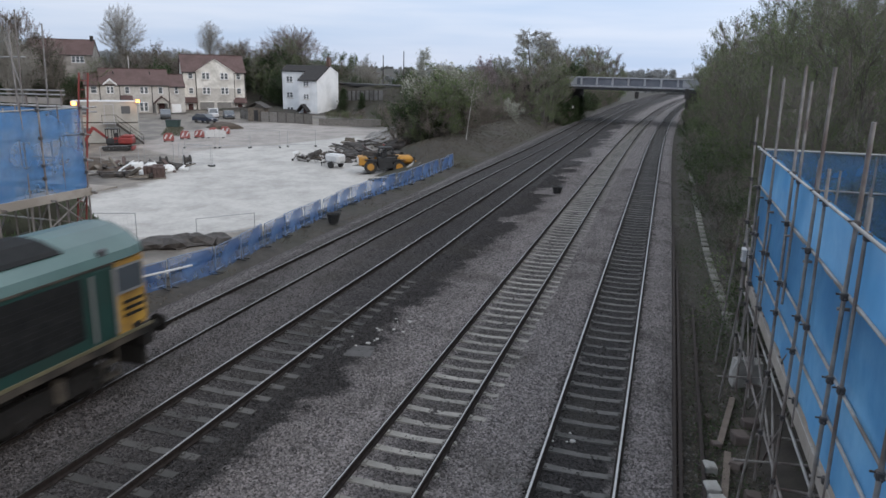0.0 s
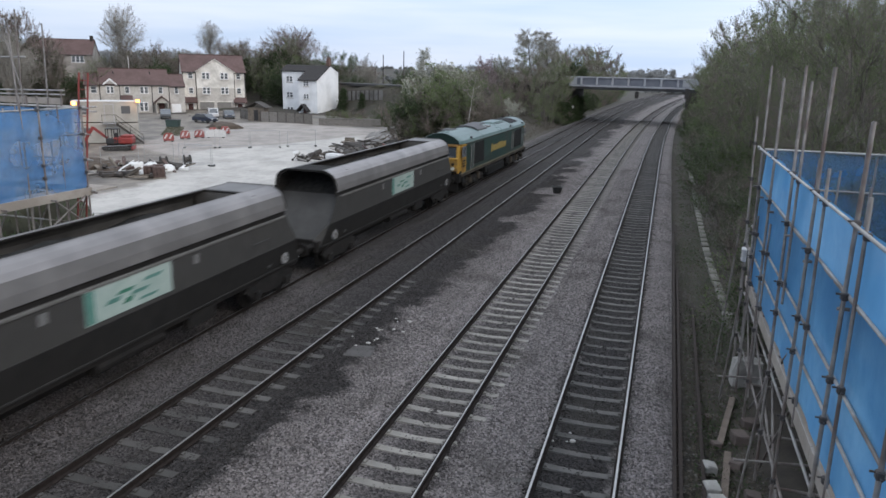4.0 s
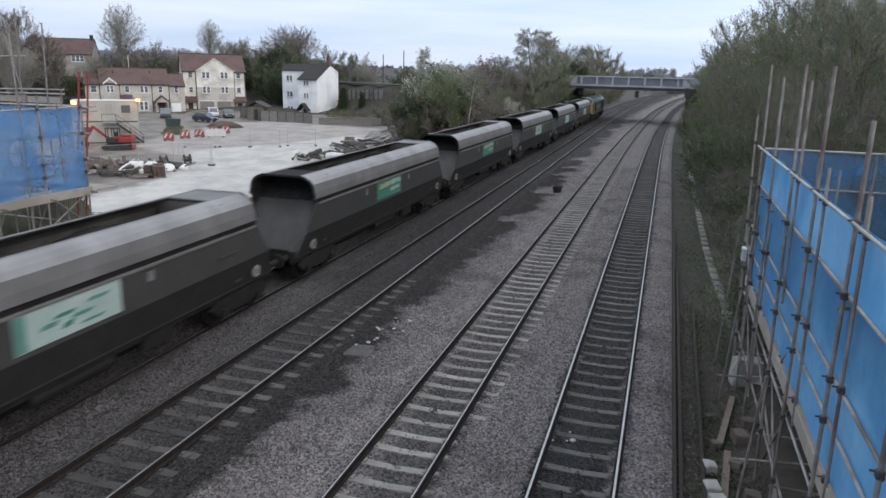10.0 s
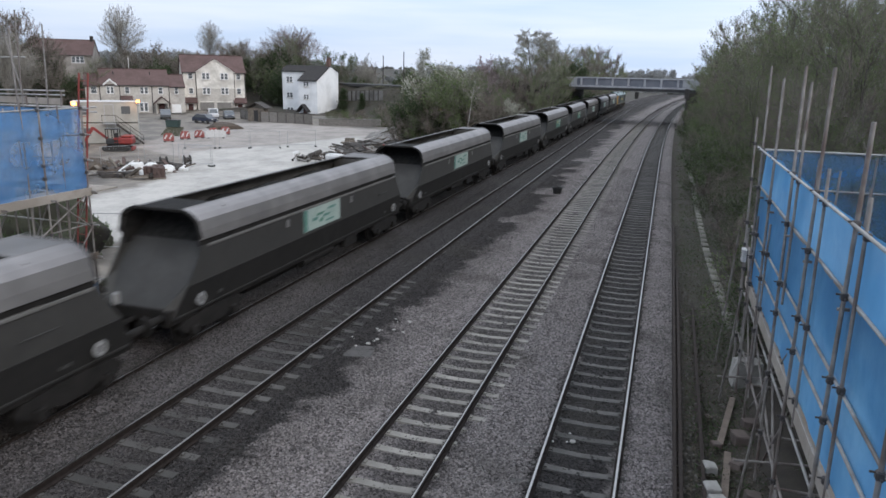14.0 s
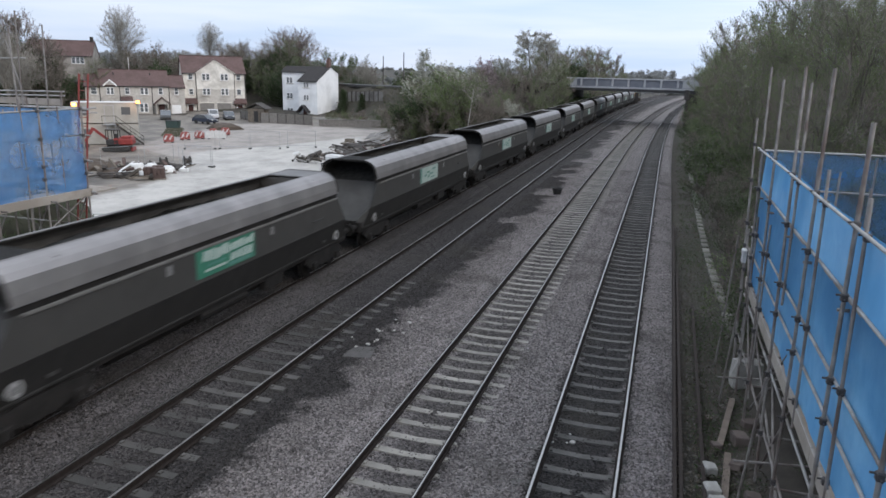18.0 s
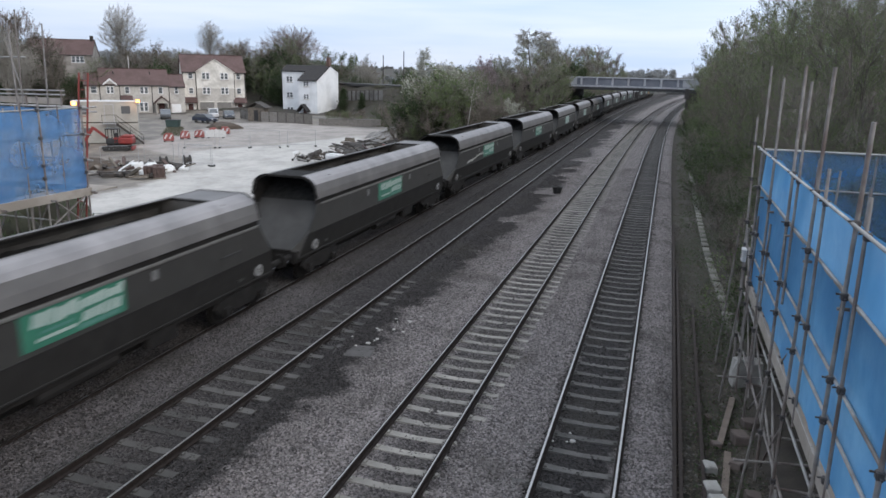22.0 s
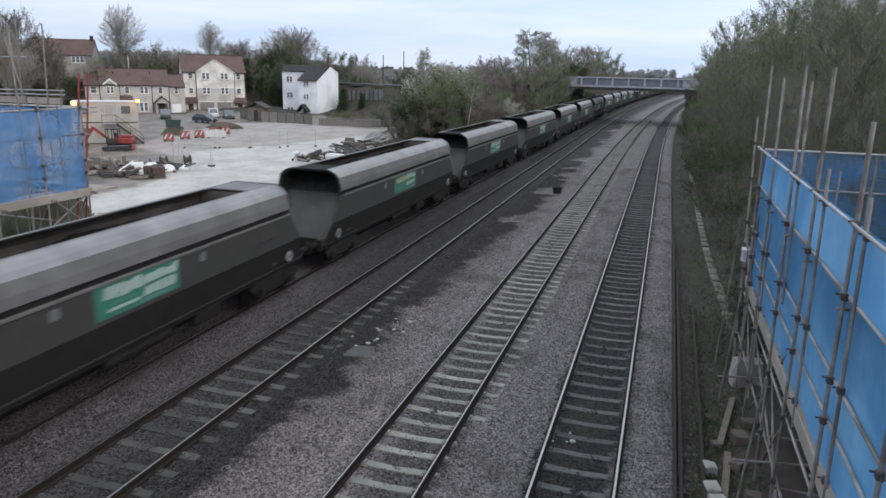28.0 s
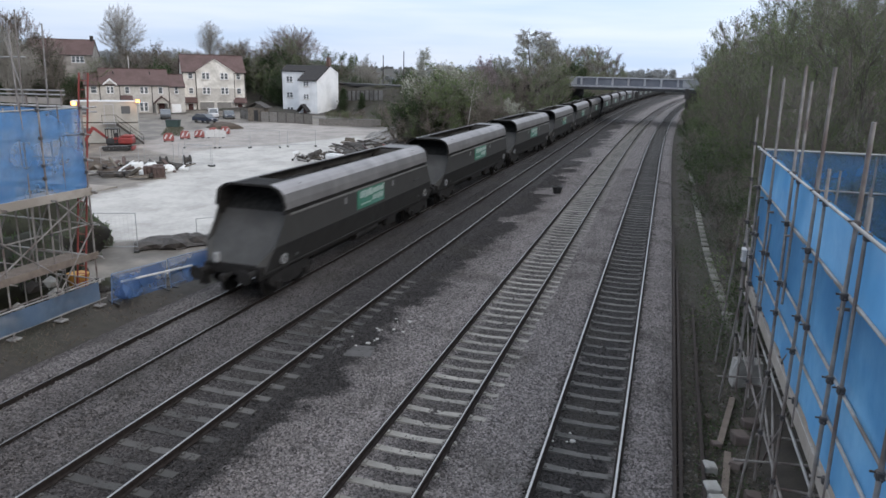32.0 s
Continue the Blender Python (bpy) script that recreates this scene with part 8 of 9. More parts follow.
def tree_meshes(seed, height, spread, stems=1, limbs=12, subs=7, twigs=20, leaves=4000, leaf=0.1, twig=0.9, start=0.25, thick=0.018, rise=0.7, droop=0.0, cone=0.0, twig_w=0.008, blade=4,
                bark=None, twig_mat=None, leaf_mat=None, fan=0.0, bare=3.0, name="tree"):
    """Trunk and limbs, twigs and leaves of one tree, as three meshes; blade: corners of a leaf."""
    w = Wood(seed)
    g = w.g
    ends, dirs = [], []
    for s in range(stems):
        lean = g.normal(0, 0.05 if stems == 1 else 0.35, 2)
        base = np.array([0, 0, -0.3]) if stems == 1 else np.array([*g.normal(0, spread * 0.25, 2), -0.3])
        h = height * (1 if stems == 1 else g.uniform(0.7, 1.0))
        trunk, _ = w.grow(base, unit(np.array([lean[0], lean[1], 1.0])), h * (0.93 - 0.3 * fan) + 0.3, 9, 0.04)
        w.limb(trunk, h * thick, h * thick * 0.15, 6 if stems == 1 else 4)
        nl = max(3, limbs // stems)
        for i in range(nl):
            q = start + (1 - start) * (i + g.random()) / nl
            k = q * (len(trunk) - 1)
            a = int(min(k, len(trunk) - 2))
            p = trunk[a] + (trunk[a + 1] - trunk[a]) * (k - a)
            az = i * 2.4 + g.uniform(-0.5, 0.5)
            full = (1 - q) ** 0.9 if cone else math.sqrt(max(0.05, 1 - ((q - 0.5) / 0.66) ** 2))
            full = full * (1 - fan) + fan * (1.15 - 0.35 * q)
            ln = spread * full * g.uniform(0.75, 1.15) * (1 if stems == 1 else 0.7)
            up = rise * (0.6 + 0.8 * q) - cone * 0.8
            lb, ld = w.grow(p, unit(np.array([math.cos(az), math.sin(az), up])), ln, 5, 0.09, 0.05 - droop)
            if fan:
                # limbs that sweep up to a rounded dome
                el = math.asin(0.98 * (i + g.random()) / nl)
                out = spread * fan * g.uniform(0.85, 1.05)
                end = np.array([math.cos(az) * math.cos(el) * out, math.sin(az) * math.cos(el) * out, h * (0.55 + 0.43 * math.sin(el) * g.uniform(0.85, 1.05))])
                bow = p * 0.55 + end * 0.45 + np.array([0, 0, 0.14 * h * math.cos(el)]) - np.array([end[0], end[1], 0]) * 0.15
                u5 = np.linspace(0, 1, 6)[:, None]
                lb = p * (1 - u5) ** 2 + 2 * bow * u5 * (1 - u5) + end * u5 ** 2 + g.normal(0, 0.12, (6, 3)) * u5
            w.limb(lb, h * thick * (0.22 if fan else 0.32) * (1.1 - 0.6 * q), 0.008, 4)
            for j in range(subs):
                kk = (0.2 + 0.8 * (j + g.random()) / subs) * (len(lb) - 1)
                a2 = int(min(kk, len(lb) - 2))
                p2 = lb[a2] + (lb[a2 + 1] - lb[a2]) * (kk - a2)
                d2 = unit(unit(lb[a2 + 1] - lb[a2]) * 0.7 + g.normal(0, 0.5, 3) + np.array([0, 0, 0.25 - droop * 2]))
                sb, _ = w.grow(p2, d2, twig * g.uniform(0.9, 1.8), 2, 0.12, -droop)
                w.limb(sb, 0.012 * min(1.8, h / 8), 0.004, 3)
                t = g.random(twigs)[:, None] * 2
                a3 = np.minimum(t.astype(int), 1)[:, 0]
                ends.append(sb[a3] + (sb[a3 + 1] - sb[a3]) * (t - a3[:, None]))
                dirs.append(unit(np.repeat(unit(sb[-1] - sb[0])[None], twigs, 0) * 0.7 + g.normal(0, 0.4, (twigs, 3)) + np.array([0, 0, 0.4 - droop * 4])))
    wood = mesh_np(name + "_wood", np.concatenate(w.v), np.concatenate(w.f), bark or M_BARK, True)
    p, d = np.concatenate(ends), np.concatenate(dirs)
    n = len(p)
    ln = twig * g.uniform(0.45, 1.1, (n, 1))
    side = unit(np.cross(d, g.normal(0, 1, (n, 3)))) * twig_w
    tip = p + d * ln + np.array([0, 0, -droop]) * ln
    crown = mesh_np(name + "_twigs", np.stack([p - side, p + side, tip], 1).reshape(-1, 3), np.arange(3 * n).reshape(-1, 3), twig_mat or M_TWIG)
    lv = None
    if leaves:
        m = leaves
        # young leaves come first on the lower, sheltered twigs
        wt = np.clip(bare - p[:, 2] / height, 0.06, 1.0)
        at = g.choice(n, m, p=wt / wt.sum())
        q = p[at] + (tip[at] - p[at]) * g.uniform(0.1, 1.05, (m, 1)) + g.normal(0, 0.8 * leaf, (m, 3))
        u = unit(g.normal(0, 1, (m, 3)))
        s = unit(np.cross(u, g.normal(0, 1, (m, 3))))
        sz = leaf * g.uniform(0.5, 1.3, (m, 1))
        if blade == 4:
            vv = np.stack([q, q + u * sz * 0.5 + s * sz * 0.38, q + u * sz, q + u * sz * 0.5 - s * sz * 0.38], 1)
        else:
            vv = np.stack([q + s * sz * 0.45, q - s * sz * 0.45, q + u * sz], 1)
        lv = mesh_np(name + "_leaves", vv.reshape(-1, 3), np.arange(blade * m).reshape(-1, blade), leaf_mat or M_LEAF)
    return wood, crown, lv


def plant(kind, x, y, turn, size, label, category="tree", group="", name="tree", z=None):
    t = thing(name, label, category, group=group)
    t.matrix_basis = Matrix.LocRotScale((x, y, land(x, y) if z is None else z), Euler((0, 0, turn)), (size, size, size))
    wood, crown, lv = kind
    part("trunk", wood, None, t)
    part("crown", crown, None, t)
    if lv:
        part("foliage", lv, None, t)
    return t


NEAR = dict(bare=1.3, thick=0.012, limbs=20, subs=8, twigs=24, leaf=0.062, twig=0.95, start=0.06)
MID = dict(bare=1.3, limbs=14, subs=6, twigs=20, leaf=0.095, twig=1.05, start=0.06, twig_w=0.013, blade=3)
FAR = dict(bare=1.4, limbs=10, subs=4, twigs=22, leaf=0.12, twig=1.2, start=0.08, twig_w=0.025, blade=3)
K_WOOD = [[tree_meshes(11, 9.5, 3.5, leaves=17000, **NEAR), tree_meshes(12, 8.5, 3.3, leaves=11000, twig_mat=M_TWIG_P, leaf_mat=M_LEAF_B, **NEAR), tree_meshes(13, 10.5, 3.7, leaves=19000, **NEAR)],
          [tree_meshes(14, 9.5, 3.5, leaves=10000, **MID), tree_meshes(15, 8.5, 3.3, leaves=7000, twig_mat=M_TWIG_P, leaf_mat=M_LEAF_B, **MID), tree_meshes(16, 10.5, 3.7, leaves=10500, **MID)],
          [tree_meshes(17, 9.5, 3.5, leaves=4600, **FAR), tree_meshes(18, 8.5, 3.3, leaves=3600, twig_mat=M_TWIG_P, leaf_mat=M_LEAF_B, **FAR), tree_meshes(19, 10.5, 3.7, leaves=4800, **FAR)]]
BN = dict(stems=6, limbs=24, subs=5, twigs=18, leaf=0.065, twig=0.6, start=0.06, thick=0.01, name="bush")
BF = dict(stems=5, limbs=15, subs=4, twigs=14, leaf=0.09, twig=0.7, start=0.06, thick=0.01, twig_w=0.016, blade=3, name="bush")
K_BUSH = [[tree_meshes(21, 3.0, 1.7, leaves=7200, **BN), tree_meshes(22, 3.2, 1.8, leaves=4400, twig_mat=M_TWIG_P, leaf_mat=M_LEAF_B, **BN), tree_meshes(23, 3.2, 1.8, leaves=8400, leaf_mat=M_LEAF_D, **BN)],
          [tree_meshes(24, 3.0, 1.7, leaves=4400, **BF), tree_meshes(25, 3.2, 1.8, leaves=3400, twig_mat=M_TWIG_P, leaf_mat=M_LEAF_B, **BF), tree_meshes(26, 3.2, 1.8, leaves=5600, leaf_mat=M_LEAF_D, **BF)]]
K_DARK = tree_meshes(27, 3.4, 1.9, stems=6, limbs=30, subs=6, twigs=12, leaves=6500, leaf=0.12, twig=0.55, start=0.04, thick=0.01, blade=3, leaf_mat=M_LEAF_E, name="bush")
K_CLIP = tree_meshes(39, 5.0, 1.5, limbs=44, subs=5, twigs=10, leaves=5200, leaf=0.16, twig=0.35, cone=1.0, rise=0.5, leaf_mat=M_LEAF_E, start=0.03, blade=3)
K_BARE = [tree_meshes(31, 20, 5.0, limbs=64, subs=16, twigs=14, leaves=0, twig=1.0, twig_w=0.014, twig_mat=M_TWIG_L, bark=M_BARK_L, thick=0.016, rise=1.2, start=0.36, fan=1.0), tree_meshes(37, 15, 5.4, limbs=110, subs=10, twigs=16, leaves=0, twig=0.75, twig_w=0.02, twig_mat=M_TWIG_L, bark=M_BARK_L, thick=0.016, rise=1.2, start=0.28, fan=1.0),
          tree_meshes(38, 12.5, 7.2, limbs=84, subs=13, twigs=15, leaves=0, twig=1.0, twig_w=0.017, twig_mat=M_TWIG_P, thick=0.022, rise=1.2, start=0.25, fan=1.0)]
K_PINE = tree_meshes(32, 13, 3.0, limbs=26, subs=9, twigs=26, leaves=22000, leaf=0.075, twig=0.9, twig_w=0.02, rise=0.5, droop=0.13, leaf_mat=M_LEAF_C, twig_mat=M_TWIG_L, start=0.3, blade=3)
M_LEAF_S = leafy("silvery_leaves", (0.34, 0.35, 0.31), (0.48, 0.49, 0.43), thin=0.5)
K_CONE = tree_meshes(33, 9, 2.6, limbs=40, subs=7, twigs=16, leaves=5200, leaf=0.17, twig=0.6, cone=1.0, rise=0.1, leaf_mat=M_LEAF_S, twig_mat=M_TWIG_L, bark=M_BARK_L, start=0.08, blade=3)
K_BIRCH = tree_meshes(34, 9, 1.6, limbs=12, subs=8, twigs=22, leaves=900, leaf=0.11, twig=0.8, droop=0.08, bark=M_BIRCH, start=0.62, thick=0.0075, blade=3)
K_PINK = tree_meshes(35, 6, 2.6, limbs=14, subs=8, twigs=16, leaves=2800, leaf=0.2, twig=0.7, leaf_mat=M_LEAF_P, blade=3)
K_WHITE = tree_meshes(36, 3.4, 1.9, stems=4, limbs=20, subs=6, twigs=16, leaves=2200, leaf=0.16, twig=0.6, droop=0.05, leaf_mat=M_LEAF_W, blade=3, name="bush")

K_IVY = tree_meshes(41, 13, 3.6, limbs=26, subs=8, twigs=14, leaves=4200, leaf=0.19, twig=0.9, twig_w=0.03, start=0.15, bare=0.95, blade=3, leaf_mat=M_LEAF_E, twig_mat=M_TWIG_P)

rt = random.Random(8)


def wood(kind, x, y):
    d = math.hypot(x, y)
    return K_WOOD[0 if d < 52 else 1 if d < 95 else 2][kind]


def scrub(kind, x, y):
    return K_BUSH[0 if math.hypot(x, y) < 46 else 1][kind]


# wood along the right of the line
y = 23.0
while y < 230:
    for row, dx in enumerate((4.0, 7.2, 11.5)):
        if row == 2 and y > 110:
            continue
        x = 1.2 + dx + bend_right(min(y, 250)) + rt.uniform(-0.9, 0.9)
        yy = y + rt.uniform(-1.5, 1.5)
        plant(wood(rt.choice((0, 0, 1, 2)), x, yy), x, yy, rt.uniform(0, 6.28), rt.uniform(0.8, 1.05) * (0.86 if row == 0 else 1.05) * (0.88 + 0.12 * ramp(y, 30, 55)), "leafing deciduous tree in a trackside wood", group="trackside wood")
    y += 3.2 + y * 0.025
y = 20.8
while y < 160:
    x = 3.7 + bend_right(y) + rt.uniform(-0.35, 0.5)
    plant(scrub(rt.choice((0, 2, 2, 1)), x, y), x, y, rt.uniform(0, 6.28), rt.uniform(0.65, 1.05), "leafing scrub bush on the bank", "bush", "bank scrub", "bush")
    y += 1.4 + y * 0.014
for n in range(14):
    y = 8 + n * 1.3
    plant(K_BUSH[0][n % 3], 10.3 + rt.uniform(-0.5, 2.5), y, rt.uniform(0, 6.28), rt.uniform(1.2, 1.7), "leafing scrub bush behind the scaffold", "bush", "bank scrub", "bush")
for n in range(9):
    plant(K_WOOD[0][n % 3], 12.0 + rt.uniform(-1, 3), 11 + n * 2.2, rt.uniform(0, 6.28), rt.uniform(0.9, 1.05), "leafing deciduous tree in a trackside wood", group="trackside wood")

for k, (x, y) in enumerate(((3.75, 11.4), (3.8, 12.8), (3.7, 14.1), (3.8, 15.4), (3.75, 16.8))):
    plant(K_BUSH[0][(2, 1, 2, 0, 2)[k]], x, y, k * 1.9, 0.34 + 0.05 * (k % 2), "low bramble bush under the scaffold", "bush", "scrub under the scaffold", "bush")
# low scrub at the foot of the bridge
for k, (x, y) in enumerate(((-15.7, 111), (-15.8, 114), (-15.7, 116.5), (-15.7, 118.6), (-16.2, 120.2))):
    plant(K_BUSH[1][k % 3], x, y, k, 0.52 + 0.06 * (k % 2), "low leafing bush at the bridge foot", "bush", "scrub at the bridge", "bush")
# scrub and trees left of the line
n = 0
while n < 74:
    y = rt.uniform(70, 140)
    x = bend_left(y) * 0.8 - 21.5 - rt.uniform(0, 26) * min(1.0, (y - 58) / 50)
    if x / y < -0.385:
        continue
    n += 1
    plant(scrub(rt.choice((0, 1, 1, 1)), x, y), x, y, rt.uniform(0, 6.28), rt.uniform(0.8, 1.3), "brown leafing thicket bush on the bank", "bush", "scrub by the yard", "bush")
for x, y, s in ((-59.2, 160, 2.0), (-60.6, 161, 1.7)):
    plant(K_DARK, x, y, s * 3, s, "rounded dark evergreen beyond the road", "bush", "bushes beyond the road", "bush")
for x, y, s in ((-22.6, 71.5, 1.75), (-24.6, 72.5, 1.6), (-21.2, 73.5, 1.75), (-23.4, 75.0, 2.0)):
    plant(K_BUSH[1][0], x, y, s * 5, s, "rounded bush in young green leaf", "bush", "scrub by the yard", "bush")
for x, y, s in ((-25.6, 73.0, 1.35), (-23.4, 71.5, 1.2), (-21.6, 74.0, 1.25), (-24.0, 77.0, 1.6)):
    plant(K_DARK, x, y, s * 3, s, "dense dark green leafy bush", "bush", "scrub by the yard", "bush")
for x, y, k in ((-16.6, 110, 0.72), (-16.5, 114, 0.7), (-16.7, 117.5, 0.62), (-17.2, 119.5, 0.6), (-17.6, 104, 0.62), (-16.4, 101, 0.5), (-19.5, 108, 0.75), (-22, 105, 0.7), (-17.9, 111, 0.85), (-24.5, 110, 0.85), (-21.5, 112, 0.9), (-27, 104, 0.7), (-16.6, 107, 0.7)):
    plant(K_WOOD[2][int(-x * 7) % 3], x, y, k * 7, k, "brown leafing tree before the bridge", group="trees by the bridge")
plant(K_BIRCH, -19.3, 70.0, 1.0, 0.74, "slim birch with pale trunk", name="birch_tree")
for x, y, s in ((-42.0, 123.5, 1.8), (-39.2, 124.0, 2.0), (-36.4, 124.5, 1.9), (-41.0, 121.0, 1.5), (-20.2, 97, 0.75)):
    plant(K_WHITE, x, y, s * 7, s, "pale blossoming thorn bush", "bush", "blossoming thorns", "bush")
for x, y, s in ((-21.9, 121, 0.84), (-19.6, 122, 0.74), (-20.5, 136, 0.76), (-22.0, 142, 0.8), (-28.5, 124, 0.5)):
    plant(K_PINE, x, y, s * 9, s, "tall feathery-crowned tree beside the bridge", group="tall trees by the bridge")
n = 0
while n < 30:
    y = rt.uniform(98, 165)
    x = bend_left(y) * 0.8 - 22 - rt.uniform(0, 26)
    if x / y < -0.37 or off_road(x, y) < 3.6:
        continue
    n += 1
    plant(K_WOOD[2][rt.choice((0, 1, 1))], x, y, rt.uniform(0, 6.28), rt.uniform(0.5, 0.75) * (0.42 if y > 112 else 1), "brown twiggy tree by the yard", group="trees by the yard")
plant(K_PINK, -30.2, 122, 0.3, 1.08, "pink blossoming garden tree", name="blossom_tree")
plant(K_CONE, -56.4, 160, 0, 1.45, "pointed pale silvery-green tree beyond the road", name="conifer_tree")
for x, y, s in ((-56.8, 160, 1.9), (-73.5, 160, 1.7), (-71.5, 163, 1.5)):
    plant(K_BUSH[1][2], x, y, s, s, "dense dark evergreen bush beyond the road", "bush", "bushes beyond the road", "bush")
for x, y, s in ((-63.6, 135.0, 0.95), (-58.9, 133.8, 0.68), (-62.6, 133.0, 0.3)):
    plant(K_CLIP, x, y, s, s, "small clipped conifer by the white house", name="conifer_tree")
for x, y, k in ((-112, 108, 1.25), (-118, 112, 1.2), (-107, 104, 1.1)):
    plant(K_WOOD[2][1], x, y, k, k, "dark twiggy tree on the hillside", group="hillside trees")
for n in range(16):
    x, y = rt.uniform(-138, -104), rt.uniform(100, 138)
    plant(K_WOOD[2][n % 3], x, y, n * 1.7, rt.uniform(0.6, 0.85), "brown budding tree on the hillside", group="hillside trees")
for n in range(9):
    plant(K_WOOD[2][n % 3], -86 + rt.uniform(-3, 6), 143 + rt.uniform(0, 9), n, rt.uniform(0.65, 0.9), "dark budding tree between the houses", group="trees between the houses")
PAST = (0.69, 0.78, 0.72, 1.0, 1.16, 0.97, 1.0, 1.33, 1.1, 1.15, 1.5, 1.15, 1.4, 1.4, 1.15, 1.3)
for x, y, k in ((-17.0, 231, 1.15), (-16.3, 238, 0.95), (-15.6, 246, 0.8)):
    plant(K_WOOD[2][0], x, y, k, k, "brown budding tree past the bridge", group="trees past the bridge")
for n in range(16):
    y = 132 + n * 6
    plant(K_DARK if n < 6 else K_BUSH[1][n % 3], bend_left(y) - 16.6 - rt.uniform(0, 1.4), y, n, rt.uniform(1.0, 1.4), "leafing thicket bush on the far bank", "bush", "scrub past the bridge", "bush")
    plant(K_WOOD[2][n % 3], bend_left(y) - 19.5 - rt.uniform(0, 4), y + 2, n, rt.uniform(0.9, 1.1) * (1.3 - 0.028 * n) * PAST[n], "brown budding tree past the bridge", group="trees past the bridge")
for n in range(10):
    y = rt.uniform(114, 126)
    plant(K_BUSH[1][n % 3], y * rt.uniform(-0.475, -0.385), y, n, rt.uniform(0.35, 0.7), "small garden bush below the road", "bush", "bushes below the road", "bush")
# tall bare trees behind the houses
for n, (x, y, s) in enumerate(((-127.2, 147, 1.05), (-88.6, 160, 1.12), (-113, 162, 0.72), (-109.5, 166, 0.8), (-128, 138, 0.5), (-108, 99, 0.8), (-116, 105, 0.7), (-124, 106, 1.05), (-103, 92, 0.75), (-70.5, 164, 0.55), (-72.5, 166, 0.5))):
    plant(K_BARE[2 if n == 1 else n % 2], x, y, s * 5, s, "tall bare spreading tree", group="bare trees")
n = 0
while n < 70:
    x = rt.uniform(-190, -44)
    y = max(150.0, 126 - 0.25 * (x + 60)) + rt.uniform(0, 40)
    if x / y > -0.485 or off_road(x, y) < 4:
        continue
    n += 1
    plant(K_WOOD[2][rt.choice((0, 1, 1))], x, y, rt.uniform(0, 6.28), rt.uniform(0.55, 0.8), "brown budding tree behind the houses", group="trees behind the houses")
for n in range(18):
    x = rt.uniform(-150, -108)
    plant(K_BUSH[1][n % 3], x, 116 + rt.uniform(-8, 14), rt.uniform(0, 6.28), rt.uniform(1.2, 2.0), "hillside bush above the terrace", "bush", "hillside scrub", "bush")
for n in range(9):
    plant(K_BUSH[1][n % 3], -83 + n * 1.9 + rt.uniform(-0.8, 0.8), 141 + rt.uniform(-1, 3), rt.uniform(0, 6.28), rt.uniform(1.3, 2.0), "garden bush between the houses", "bush", "garden scrub", "bush")
for n in range(9):
    x = -84 + n * 6.0
    plant(K_BUSH[1][2 if n % 2 else 0], x + rt.uniform(-1, 1), 175 - 0.3 * (x + 60) + rt.uniform(-3, 3), n, rt.uniform(0.35, 0.6), "hedge bush beyond the road", "bush", "bushes beyond the road", "bush")

for x, y, k in ((-116.5, 105, 1.3), (-112.5, 106, 1.22), (-108.8, 105, 1.0), (-120, 108, 1.35), (-105.5, 103, 0.6), (-119, 116, 0.8), (-113, 112, 0.7)):
    plant(K_IVY, x, y, x, k, "tall tree dark with ivy on the hillside", group="ivy-clad trees")
for k, (x, y, q) in enumerate(((-79.2, 170, 0.98), (-77.4, 168, 0.98), (-75.4, 170, 1.02), (-73.8, 172, 0.98), (-71.0, 176, 0.6), (-67.5, 178, 0.5))):
    plant(K_WOOD[2][k % 2], x, y, x, q, "brown budding tree beyond the road", group="trees beyond the road")
# ivy-dark evergreens on the hillside and between the houses
for x, y, k in ((-116, 113, 2.0), (-121, 117, 2.3), (-126, 120, 2.2), (-112, 108, 1.7), (-131, 124, 2.4), (-109, 113, 1.6), (-118, 108, 1.8), (-128, 114, 2.0), (-82, 139, 1.7), (-79.5, 141, 1.9), (-77.5, 140, 1.6), (-84.5, 142, 1.9), (-80.5, 145, 2.1), (-106.5, 136, 1.9), (-110, 140, 2.2), (-113.5, 142, 2.0), (-118, 140, 1.8), (-130.7, 152, 2.0)):
    plant(K_DARK, x, y, x + y, k, "dense dark evergreen bush above the houses", "bush", "hillside evergreens", "bush")
for x, y, k in ((-15.75, 117.8, 1.05), (-15.7, 115.6, 0.95), (-15.8, 113.0, 0.85), (-16.6, 118.6, 1.15)):
    plant(K_CLIP, x, y, x * y, k, "dark ivy-grown bush before the abutment", "bush", "scrub at the bridge", "bush")
for k in range(6):
    y = 120.0 + k * 1.9
    plant(K_CLIP, bend_left(y) - 15.12, y, k * 1.3, 0.78 + 0.06 * (k % 2), "dark ivy-grown bush against the abutment", "bush", "scrub at the bridge", "bush", z=-0.3)
for x, y, k in ((-23.0, 79.0, 1.3), (-22.4, 76.4, 1.2)):
    plant(K_DARK, x, y, x * y, k, "dense dark green leafy bush", "bush", "scrub by the yard", "bush")

for x, y, k in ((-119, 150, 3.3), (-116, 151, 2.7), (-122.8, 152, 2.6), (-126, 155, 2.3), (-134, 150, 2.4), (-130, 153, 2.7)):
    plant(K_BUSH[1][1], x, y, x + y, k, "brown twiggy thicket behind the terrace", "bush", "thicket behind the terrace", "bush")

